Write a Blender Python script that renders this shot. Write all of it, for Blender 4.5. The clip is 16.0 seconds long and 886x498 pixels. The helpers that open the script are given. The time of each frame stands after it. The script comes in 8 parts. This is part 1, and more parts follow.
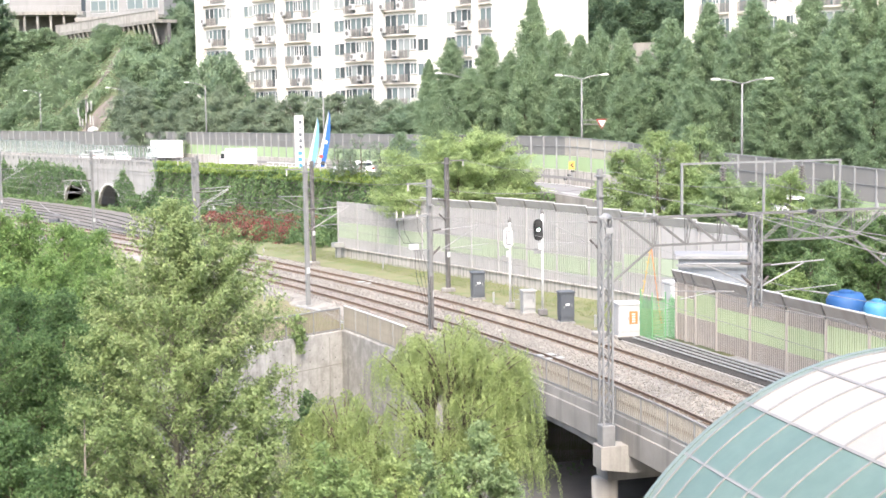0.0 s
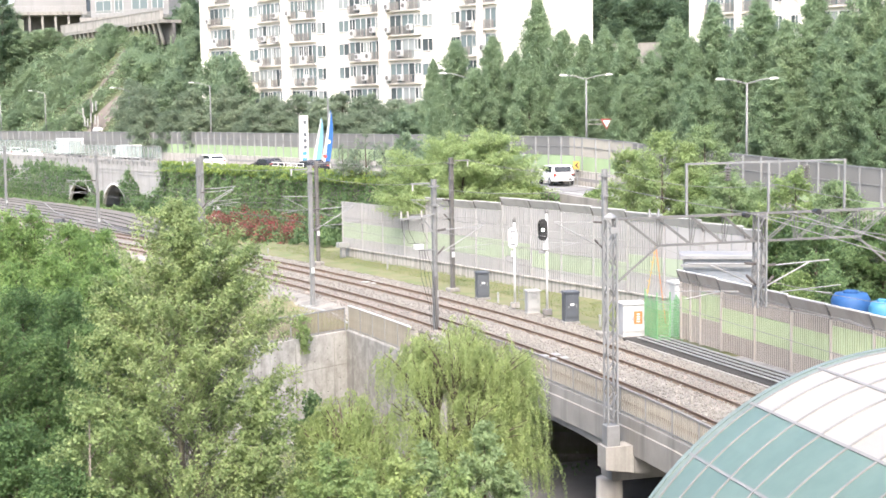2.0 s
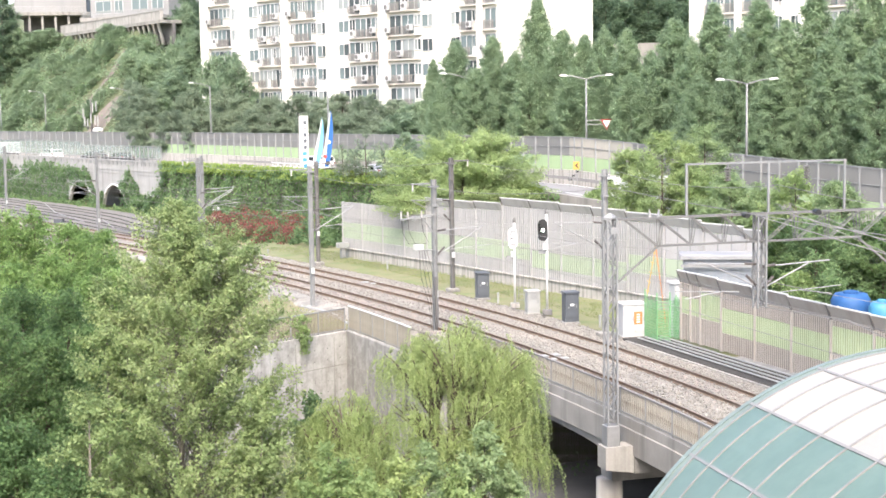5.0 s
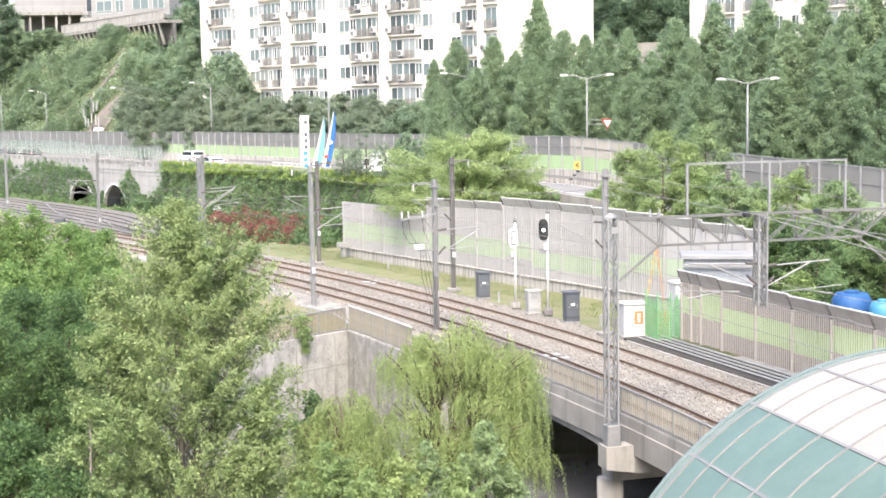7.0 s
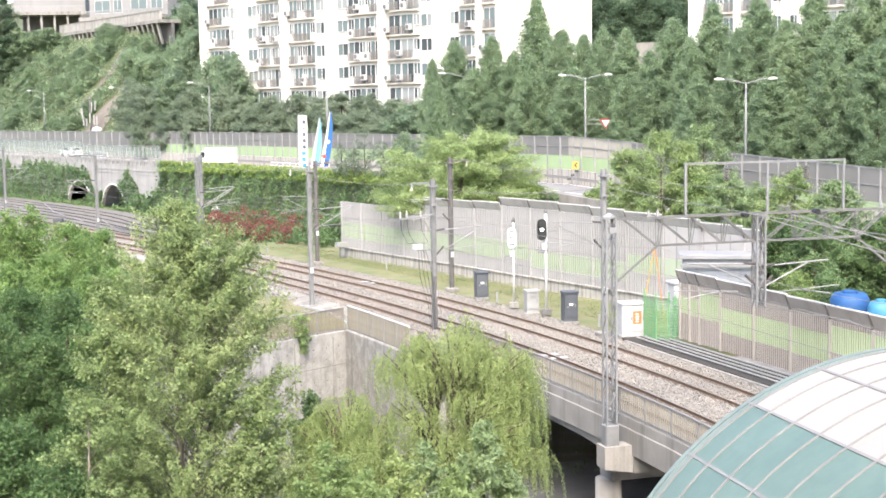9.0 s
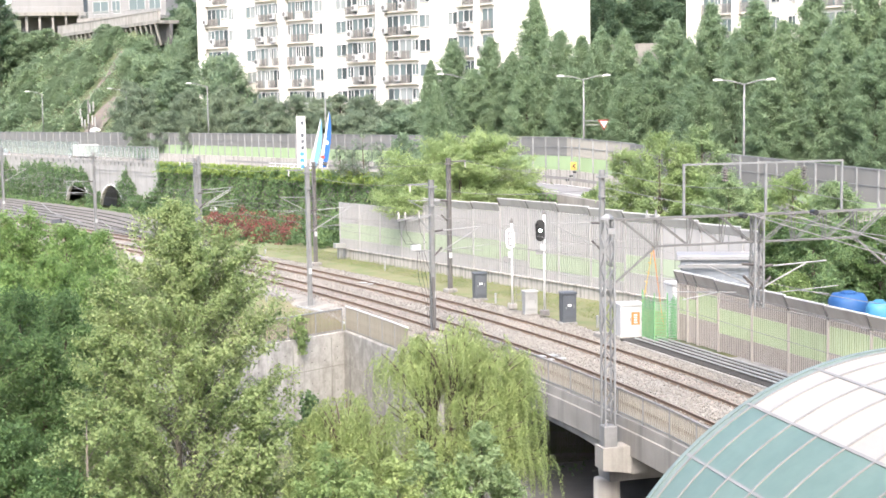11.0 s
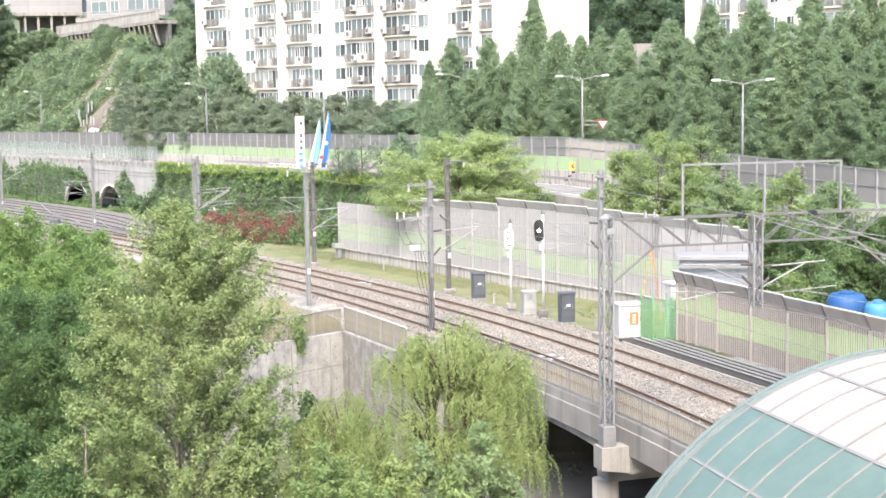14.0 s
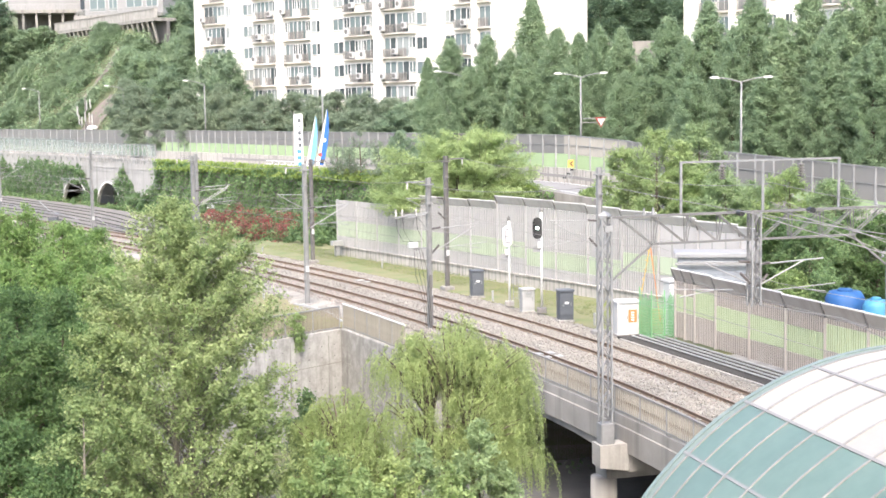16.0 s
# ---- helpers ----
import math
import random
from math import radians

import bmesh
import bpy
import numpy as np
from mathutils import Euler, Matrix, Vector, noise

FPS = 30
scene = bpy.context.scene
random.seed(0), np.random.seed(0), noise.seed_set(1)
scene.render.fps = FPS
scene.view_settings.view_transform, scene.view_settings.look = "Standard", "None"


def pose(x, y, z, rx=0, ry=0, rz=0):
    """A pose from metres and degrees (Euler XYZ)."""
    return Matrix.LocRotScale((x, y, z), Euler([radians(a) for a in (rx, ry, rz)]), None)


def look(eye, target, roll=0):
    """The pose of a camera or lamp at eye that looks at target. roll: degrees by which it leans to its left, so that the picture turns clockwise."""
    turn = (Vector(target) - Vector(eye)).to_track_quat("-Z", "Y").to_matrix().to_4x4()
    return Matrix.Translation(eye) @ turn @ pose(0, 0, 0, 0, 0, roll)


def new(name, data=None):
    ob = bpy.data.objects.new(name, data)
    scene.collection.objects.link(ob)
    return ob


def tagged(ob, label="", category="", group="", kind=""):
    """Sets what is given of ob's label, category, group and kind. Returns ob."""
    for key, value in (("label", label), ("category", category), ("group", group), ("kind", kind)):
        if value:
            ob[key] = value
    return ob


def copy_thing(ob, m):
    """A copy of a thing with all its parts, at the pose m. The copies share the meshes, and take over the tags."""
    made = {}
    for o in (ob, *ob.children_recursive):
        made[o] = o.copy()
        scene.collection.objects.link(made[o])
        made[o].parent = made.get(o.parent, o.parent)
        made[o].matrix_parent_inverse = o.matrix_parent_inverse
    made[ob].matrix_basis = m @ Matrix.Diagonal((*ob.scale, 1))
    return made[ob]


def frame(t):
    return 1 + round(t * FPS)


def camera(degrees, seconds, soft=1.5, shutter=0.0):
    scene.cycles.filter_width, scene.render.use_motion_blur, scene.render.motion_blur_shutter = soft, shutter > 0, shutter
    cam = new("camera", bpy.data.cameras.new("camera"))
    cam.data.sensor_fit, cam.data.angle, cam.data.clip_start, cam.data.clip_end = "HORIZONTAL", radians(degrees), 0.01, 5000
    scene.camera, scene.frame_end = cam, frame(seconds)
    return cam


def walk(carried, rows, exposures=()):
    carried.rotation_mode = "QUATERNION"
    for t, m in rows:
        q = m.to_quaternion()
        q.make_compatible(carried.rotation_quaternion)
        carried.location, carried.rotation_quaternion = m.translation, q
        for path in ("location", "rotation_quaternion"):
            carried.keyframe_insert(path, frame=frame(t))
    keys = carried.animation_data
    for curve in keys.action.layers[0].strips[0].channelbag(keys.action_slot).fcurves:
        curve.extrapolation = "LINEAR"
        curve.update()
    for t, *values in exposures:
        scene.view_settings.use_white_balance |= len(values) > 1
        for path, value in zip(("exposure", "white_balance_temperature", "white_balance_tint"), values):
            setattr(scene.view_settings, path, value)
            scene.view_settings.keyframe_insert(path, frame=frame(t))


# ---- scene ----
EXPO, SKY, SUN, TINT = 2.01, 0.15, 1.25, 12.5
# ---------------------------------------------------------------- camera
FOCAL = 2500 / 1568
cam = camera(2 * math.degrees(math.atan(0.5 / FOCAL)), 16.0, soft=1.65)
EYE = (0, 0, 11)
BASE = look(EYE, (0, 100, 11 - 9.84), -0.9)
# small sway of the hand-held camera: seconds, turn to the left, turn up (in 1/2500 radians)
SWAY = [(0, -1.5, -1.5), (0.5, 1.5, -1.5), (1, 4.5, -1.5), (1.5, 7.2, -1.5), (2, 6.6, -1.5), (2.5, 6.9, -1.4),
        (3, 7.3, -1.5), (3.5, 7, -1.5), (4, 6.5, -1), (5.2, 6.6, -1), (6.5, 7.4, -1.2), (7, 7.8, -1.5), (7.5, 10.8, -2.8),
        (8, 10.6, -3), (8.5, 7.2, -2.6), (9, 4.9, -1.7), (10.2, 2.6, -0.8), (11.5, 1.5, 0), (12, 0.8, 0), (12.5, 0, 0), (13, -1.5, 0),
        (13.5, -1.5, 0), (14, -0.3, 0), (14.5, -1.6, 0), (15, -2.3, 0.5), (15.5, -5, 0), (16, -3, -4.5)]
rad = math.degrees(1 / 2500)
walk(cam, [(t, BASE @ pose(0, 0, 0, 0, a * rad, 0) @ pose(0, 0, 0, b * rad, 0, 0)) for t, a, b in SWAY],
     exposures=[(0, EXPO, 6500, TINT), (16, EXPO, 6500, TINT)])

# ---------------------------------------------------------------- light
world = bpy.data.worlds.new("world")
scene.world = world
world.use_nodes = True
wn = world.node_tree.nodes
sky = wn.new("ShaderNodeTexSky")
sky.sky_type, sky.sun_disc = "NISHITA", False
SUN_UP, SUN_TURN = 50, -176
sky.sun_elevation, sky.sun_rotation = radians(SUN_UP), radians(SUN_TURN)
sky.dust_density, sky.air_density, sky.ozone_density = 4.0, 1.0, 0.6
wn["Background"].inputs["Strength"].default_value = SKY
world.node_tree.links.new(sky.outputs[0], wn["Background"].inputs["Color"])
sun_data = bpy.data.lights.new("sun", "SUN")
sun_data.energy, sun_data.angle, sun_data.color = SUN, radians(30), (1.0, 0.957, 0.90)
sun = new("sun", sun_data)
a, e = radians(SUN_TURN), radians(SUN_UP)
sun.matrix_world = look((0, 0, 120), (-math.sin(a) * math.cos(e), -math.cos(a) * math.cos(e), 120 - math.sin(e)))

# ---------------------------------------------------------------- materials


def mat(name, c1, c2=None, rough=0.8, scale=3.0, fine=40.0, bump=0.15, metal=0.0, c3=None, streak=0.0, spec=0.4):
    """Paint, stone, metal: two colours mixed by coarse and fine noise, a third in stains; streak lets the stains run down."""
    m = bpy.data.materials.new(name)
    m.use_nodes = True
    n, l = m.node_tree.nodes, m.node_tree.links
    b = n["Principled BSDF"]
    c2 = c2 or tuple(x * 0.8 for x in c1)
    c3 = c3 or tuple(x * 0.62 for x in c1)
    tc = n.new("ShaderNodeTexCoord")
    big, small, stain = (n.new("ShaderNodeTexNoise") for _ in range(3))
    big.inputs["Scale"].default_value, small.inputs["Scale"].default_value = scale, fine
    big.inputs["Detail"].default_value, small.inputs["Detail"].default_value = 5, 3
    mp = n.new("ShaderNodeMapping")
    mp.inputs["Scale"].default_value = (2.6, 2.6, 0.16) if streak else (1, 1, 1)
    stain.inputs["Scale"].default_value, stain.inputs["Detail"].default_value = scale * 0.7, 6
    l.new(tc.outputs["Object"], big.inputs["Vector"])
    l.new(tc.outputs["Object"], small.inputs["Vector"])
    l.new(tc.outputs["Object"], mp.inputs["Vector"])
    l.new(mp.outputs[0], stain.inputs["Vector"])
    info = n.new("ShaderNodeObjectInfo")
    add = n.new("ShaderNodeMath")
    add.operation = "MULTIPLY_ADD"
    add.inputs[1].default_value, add.inputs[2].default_value = 0.25, -0.12
    l.new(info.outputs["Random"], add.inputs[0])
    s = n.new("ShaderNodeMath")
    l.new(big.outputs["Fac"], s.inputs[0])
    l.new(add.outputs[0], s.inputs[1])
    s2 = n.new("ShaderNodeMath")
    s2.operation = "MULTIPLY_ADD"
    s2.inputs[1].default_value, s2.inputs[2].default_value = 0.5, -0.25
    l.new(small.outputs["Fac"], s2.inputs[0])
    s3 = n.new("ShaderNodeMath")
    spread_ = n.new("ShaderNodeMapRange")
    spread_.inputs["From Min"].default_value, spread_.inputs["From Max"].default_value = 0.3, 0.7
    l.new(s3.outputs[0], spread_.inputs["Value"])
    l.new(s.outputs[0], s3.inputs[0])
    l.new(s2.outputs[0], s3.inputs[1])
    mix = n.new("ShaderNodeMix")
    mix.data_type = "RGBA"
    mix.inputs["A"].default_value, mix.inputs["B"].default_value = (*c1, 1), (*c2, 1)
    l.new(spread_.outputs[0], mix.inputs["Factor"])
    ramp = n.new("ShaderNodeMapRange")
    ramp.inputs["From Min"].default_value, ramp.inputs["From Max"].default_value = 0.5, 0.75
    l.new(stain.outputs["Fac"], ramp.inputs["Value"])
    amount = n.new("ShaderNodeMath")
    amount.operation = "MULTIPLY"
    amount.inputs[1].default_value = streak or 0.4
    l.new(ramp.outputs[0], amount.inputs[0])
    mix2 = n.new("ShaderNodeMix")
    mix2.data_type = "RGBA"
    mix2.inputs["B"].default_value = (*c3, 1)
    l.new(amount.outputs[0], mix2.inputs["Factor"])
    l.new(mix.outputs["Result"], mix2.inputs["A"])
    l.new(mix2.outputs["Result"], b.inputs["Base Color"])
    b.inputs["Roughness"].default_value, b.inputs["Metallic"].default_value = rough, metal
    b.inputs["Specular IOR Level"].default_value = spec
    if bump:
        bp = n.new("ShaderNodeBump")
        bp.inputs["Strength"].default_value, bp.inputs["Distance"].default_value = bump, 0.03
        l.new(s3.outputs[0], bp.inputs["Height"])
        l.new(bp.outputs[0], b.inputs["Normal"])
    return m


def leaf_mat(name, dark, mid, light, gloss=0.5, through_it=0.5, vary=0.6):
    """Leaves: each one its own shade, lighter where the light comes through."""
    m = bpy.data.materials.new(name)
    m.use_nodes = True
    n, l = m.node_tree.nodes, m.node_tree.links
    b, out = n["Principled BSDF"], n["Material Output"]
    geo = n.new("ShaderNodeNewGeometry")
    ramp = n.new("ShaderNodeValToRGB")
    ramp.color_ramp.elements[0].color, ramp.color_ramp.elements[1].color = (*dark, 1), (*light, 1)
    ramp.color_ramp.elements.new(0.5).color = (*mid, 1)
    tc = n.new("ShaderNodeTexCoord")
    no = n.new("ShaderNodeTexNoise")
    no.inputs["Scale"].default_value = 0.55
    l.new(tc.outputs["Object"], no.inputs["Vector"])
    info = n.new("ShaderNodeObjectInfo")
    s1 = n.new("ShaderNodeMath")
    s1.operation = "MULTIPLY_ADD"
    s1.inputs[1].default_value = vary
    l.new(geo.outputs["Random Per Island"], s1.inputs[0])
    l.new(no.outputs["Fac"], s1.inputs[2])
    s2 = n.new("ShaderNodeMath")
    s2.operation = "MULTIPLY_ADD"
    s2.inputs[1].default_value, s2.inputs[2].default_value = 0.3, -0.15 - vary / 2
    l.new(info.outputs["Random"], s2.inputs[0])
    s3 = n.new("ShaderNodeMath")
    l.new(s1.outputs[0], s3.inputs[0])
    l.new(s2.outputs[0], s3.inputs[1])
    l.new(s3.outputs[0], ramp.inputs[0])
    l.new(ramp.outputs[0], b.inputs["Base Color"])
    b.inputs["Roughness"].default_value = gloss
    b.inputs["Specular IOR Level"].default_value = 0.14
    tr = n.new("ShaderNodeBsdfTranslucent")
    l.new(ramp.outputs[0], tr.inputs["Color"])
    mx = n.new("ShaderNodeMixShader")
    mx.inputs[0].default_value = through_it
    l.new(b.outputs[0], mx.inputs[1])
    l.new(tr.outputs[0], mx.inputs[2])
    l.new(mx.outputs[0], out.inputs["Surface"])
    return m


def glass_mat(name, tint, rough=0.1, clear=0.5):
    m = bpy.data.materials.new(name)
    m.use_nodes = True
    b = m.node_tree.nodes["Principled BSDF"]
    b.inputs["Base Color"].default_value = (*tint, 1)
    b.inputs["Roughness"].default_value = rough
    b.inputs["Transmission Weight"].default_value = clear
    b.inputs["IOR"].default_value = 1.3
    b.inputs["Specular IOR Level"].default_value = 0.6
    return m


def glow_mat(name, c, power):
    m = bpy.data.materials.new(name)
    m.use_nodes = True
    b = m.node_tree.nodes["Principled BSDF"]
    b.inputs["Base Color"].default_value = (*c, 1)
    b.inputs["Emission Color"].default_value = (*c, 1)
    b.inputs["Emission Strength"].default_value = power
    return m


CONCRETE = mat("weathered concrete", (0.254, 0.246, 0.226), (0.205, 0.197, 0.18), 0.9, 0.8, 25, 0.3, c3=(0.107, 0.102, 0.0943), streak=0.85)
CONCRETE_LIGHT = mat("pale concrete", (0.32, 0.31, 0.285), (0.25, 0.24, 0.22), 0.95, 1.1, 14, 0.35, c3=(0.13, 0.125, 0.115), streak=0.85)
ASPHALT = mat("asphalt", (0.195, 0.195, 0.195), (0.15, 0.15, 0.15), 0.9, 0.6, 60, 0.3)
BALLAST = mat("ballast", (0.275, 0.262, 0.232), (0.15, 0.14, 0.12), 0.95, 1.2, 9.0, 1.0, c3=(0.22, 0.18, 0.14))
BALLAST_PALE = mat("pale ballast", (0.255, 0.242, 0.215), (0.15, 0.142, 0.125), 0.95, 1.2, 9.0, 1.0, c3=(0.25, 0.225, 0.18))
BALLAST_RUST = mat("rusty ballast", (0.279, 0.245, 0.213), (0.139, 0.115, 0.099), 0.95, 1.0, 9.0, 1.0, c3=(0.2, 0.145, 0.11))
RUST = mat("rusty rail", (0.15, 0.108, 0.078), (0.11, 0.08, 0.058), 0.85, 4, 60, 0.1)
RAIL_TOP = mat("worn rail", (0.20, 0.155, 0.122), (0.16, 0.124, 0.098), 0.5, 4, 60, 0.0, metal=0.3)
SLEEPER = mat("sleeper", (0.271, 0.226, 0.197), (0.205, 0.168, 0.148), 0.95, 2, 30, 0.3)
GALV = mat("galvanised steel", (0.24, 0.244, 0.244), (0.19, 0.194, 0.194), 0.6, 2.5, 40, 0.05, metal=0.3)
TRUSS_STEEL = mat("dull galvanised angle steel", (0.165, 0.163, 0.158), (0.13, 0.129, 0.125), 0.6, 2.5, 40, 0.05, metal=0.3)
ARM_STEEL = mat("bright galvanised tube", (0.28, 0.282, 0.28), (0.235, 0.237, 0.235), 0.5, 2.5, 40, 0.03, metal=0.2)
STEEL_DARK = mat("weathered steel", (0.164, 0.156, 0.152), (0.123, 0.119, 0.115), 0.65, 2.5, 40, 0.05, metal=0.3)
WALL_GREY = mat("grey barrier panel", (0.338, 0.335, 0.328), (0.298, 0.295, 0.289), 0.75, 0.6, 30, 0.05, c3=(0.27, 0.26, 0.25), streak=0.55)
WALL_BROWN = mat("brownish barrier panel", (0.385, 0.355, 0.32), (0.325, 0.298, 0.266), 0.75, 0.6, 30, 0.05, c3=(0.22, 0.185, 0.16), streak=0.65)
WALL_GREEN_PALE = mat("faded light green barrier panel", (0.325, 0.385, 0.285), (0.305, 0.355, 0.268), 0.7, 0.6, 30, 0.05, c3=(0.28, 0.295, 0.25), streak=0.5)
WALL_GREEN = mat("light green barrier panel", (0.41, 0.46, 0.315), (0.37, 0.42, 0.28), 0.65, 0.6, 30, 0.05, c3=(0.31, 0.345, 0.24), streak=0.4)
PALE_GREEN = mat("pale green panel", (0.265, 0.355, 0.20), (0.235, 0.32, 0.175), 0.6, 0.5, 30, 0.02, streak=0.3)
CAB_PALE = mat("pale grey enamel", (0.29, 0.295, 0.285), (0.25, 0.255, 0.246), 0.55, 2, 40, 0.02, streak=0.3)
SMOKE = mat("smoked panel", (0.165, 0.165, 0.158), (0.14, 0.14, 0.134), 0.4, 0.4, 20, 0.02, streak=0.3)
WHITE_PAINT = mat("white paint", (0.568, 0.568, 0.555), (0.516, 0.516, 0.503), 0.6, 1.2, 40, 0.03, streak=0.25)
FACADE = mat("white facade paint", (0.62, 0.602, 0.548), (0.58, 0.562, 0.512), 0.85, 0.25, 12, 0.02, c3=(0.62, 0.60, 0.55), streak=0.3)
GRASS_DIRT = mat("dry grass and dirt", (0.095, 0.14, 0.045), (0.165, 0.163, 0.09), 0.95, 0.6, 5, 0.6, c3=(0.09, 0.125, 0.042))
SOIL = mat("overgrown soil", (0.06, 0.085, 0.035), (0.09, 0.10, 0.05), 0.95, 0.4, 6, 0.6, c3=(0.05, 0.06, 0.03))
ROCK = mat("bare rocky soil", (0.16, 0.138, 0.118), (0.095, 0.084, 0.073), 0.95, 0.5, 6, 0.8)
BARK = mat("bark", (0.139, 0.107, 0.082), (0.082, 0.0656, 0.0492), 0.95, 3, 30, 0.6)
CAB_DARK = mat("dark blue-grey enamel", (0.08, 0.089, 0.1), (0.062, 0.07, 0.08), 0.5, 2, 40, 0.02)
CAB_WHITE = mat("off-white enamel", (0.43, 0.436, 0.43), (0.38, 0.386, 0.38), 0.5, 2, 40, 0.02, streak=0.35)
SHED_ROOF = mat("pale grey roof sheet", (0.225, 0.23, 0.235), (0.20, 0.205, 0.21), 0.6, 1.5, 30, 0.03, streak=0.3)
DRY_GRASS = mat("dry brown-green grass", (0.135, 0.14, 0.06), (0.215, 0.175, 0.115), 0.95, 0.5, 6, 0.6, c3=(0.085, 0.12, 0.045))
BLACK = mat("black enamel", (0.0164, 0.018, 0.018), (0.0246, 0.0246, 0.0246), 0.45, 3, 40, 0.02)
ORANGE = mat("orange enamel", (0.476, 0.189, 0.0656), (0.426, 0.164, 0.0574), 0.5, 3, 40, 0.02)
YELLOW = mat("yellow enamel", (0.476, 0.312, 0.0738), (0.426, 0.271, 0.0656), 0.5, 3, 40, 0.02)
RED = mat("dull red enamel", (0.33, 0.06, 0.05), (0.28, 0.05, 0.042), 0.5, 3, 40, 0.02)
BLUE = mat("blue plastic", (0.016, 0.075, 0.21), (0.014, 0.065, 0.18), 0.6, 1.5, 30, 0.02)
CYAN = mat("light blue plastic", (0.049, 0.196, 0.322), (0.042, 0.168, 0.28), 0.5, 1.5, 30, 0.02)
FLAG_SKY = mat("sky-blue cloth", (0.131, 0.295, 0.426), (0.115, 0.262, 0.394), 0.85, 1.5, 80, 0.05)
FLAG_BLUE = mat("blue cloth", (0.0246, 0.107, 0.328), (0.0205, 0.0902, 0.287), 0.85, 1.5, 80, 0.05)
GREEN_MESH = mat("green netting", (0.156, 0.328, 0.164), (0.123, 0.279, 0.131), 0.8, 2, 60, 0.2)
PORCELAIN = mat("dark brown porcelain", (0.085, 0.075, 0.07), (0.065, 0.058, 0.054), 0.35, 4, 40, 0.0)
INSULATOR = mat("pale insulator", (0.434, 0.42, 0.399), (0.385, 0.371, 0.35), 0.4, 4, 40, 0.0)
WIRE = mat("weathered wire", (0.21, 0.205, 0.2), (0.165, 0.16, 0.155), 0.6, 4, 40, 0.0)
# Rib-gap colour: the shade between ribs is put into the paint.
GREY_RECESS = mat("shade-dark grey rib gap", (0.24, 0.244, 0.246), (0.215, 0.219, 0.22), 0.8, 2, 60, 0.1)
GREY_TOP = mat("dull grey slanted panel", (0.37, 0.366, 0.355), (0.33, 0.326, 0.316), 0.7, 0.8, 30, 0.03, streak=0.5)
DRIP = mat("drip-stained concrete", (0.36, 0.345, 0.315), (0.30, 0.29, 0.265), 0.95, 2.2, 25, 0.3, c3=(0.10, 0.095, 0.085), streak=0.95)
SHED_BLUE = mat("blue-grey corrugated steel", (0.215, 0.235, 0.258), (0.185, 0.205, 0.228), 0.6, 1.5, 30, 0.03, streak=0.4)
PANEL_BEIGE = mat("beige-grey panel", (0.31, 0.295, 0.255), (0.27, 0.255, 0.22), 0.5, 0.4, 20, 0.02, streak=0.3)
SIDING_STEEL = mat("dull grey siding rail", (0.075, 0.068, 0.062), (0.055, 0.05, 0.046), 0.7, 4, 60, 0.1)
# Gap colours of brown and green panels, darkened as shade too.
BROWN_RECESS = mat("shade-dark brown rib gap", (0.195, 0.168, 0.145), (0.16, 0.138, 0.118), 0.8, 2, 60, 0.1)
GREEN_RECESS_PALE = mat("shade-dark faded green rib gap", (0.235, 0.275, 0.205), (0.215, 0.25, 0.19), 0.8, 2, 60, 0.1)
GREEN_RECESS = mat("shade-dark green rib gap", (0.25, 0.315, 0.17), (0.22, 0.28, 0.15), 0.8, 2, 60, 0.1)
HOUSE = mat("grey-white house render", (0.235, 0.235, 0.232), (0.205, 0.205, 0.202), 0.85, 0.4, 12, 0.03, streak=0.4)
YARD = mat("yard ballast", (0.155, 0.148, 0.135), (0.105, 0.1, 0.09), 0.95, 0.8, 6.0, 0.8)
WINDOW = glass_mat("window glass", (0.055, 0.07, 0.075), 0.08, 0.0)
WINDOW_TEAL = glass_mat("blue-green window glass", (0.12, 0.155, 0.16), 0.1, 0.0)
WINDOW_PALE = glass_mat("curtained window", (0.225, 0.25, 0.25), 0.15, 0.0)
CAR_GLASS = glass_mat("tinted car glass", (0.03, 0.035, 0.04), 0.06, 0.0)
CAR_WHITE = mat("white car paint", (0.80, 0.80, 0.80), (0.77, 0.77, 0.77), 0.25, 1, 40, 0.0)
CAR_DARK = mat("dark car paint", (0.03, 0.03, 0.035), (0.025, 0.025, 0.03), 0.25, 1, 40, 0.0)
CAR_SILVER = mat("silver car paint", (0.42, 0.43, 0.45), (0.38, 0.39, 0.41), 0.3, 1, 40, 0.0, metal=0.4)
TYRE = mat("tyre rubber", (0.0205, 0.0205, 0.0205), (0.0287, 0.0287, 0.0287), 0.9, 4, 40, 0.1)
TEAL_PANE = mat("teal frosted pane", (0.1, 0.148, 0.12), (0.078, 0.122, 0.1), 0.3, 0.5, 4, 0.0, c3=(0.07, 0.104, 0.088), spec=0.5)
MILK_PANE = mat("milky frosted pane", (0.272, 0.254, 0.224), (0.25, 0.233, 0.205), 0.4, 0.3, 8, 0.0, c3=(0.225, 0.209, 0.185), spec=0.5)
PALE_FRAME = mat("pale grey frame", (0.195, 0.19, 0.183), (0.172, 0.168, 0.162), 0.5, 2, 40, 0.0)
PALE_TEAL = mat("pale teal strip", (0.135, 0.172, 0.155), (0.12, 0.155, 0.14), 0.4, 1, 20, 0.0)
LIT = glow_mat("lit signal lens", (0.75, 1.0, 0.85), 3.0)

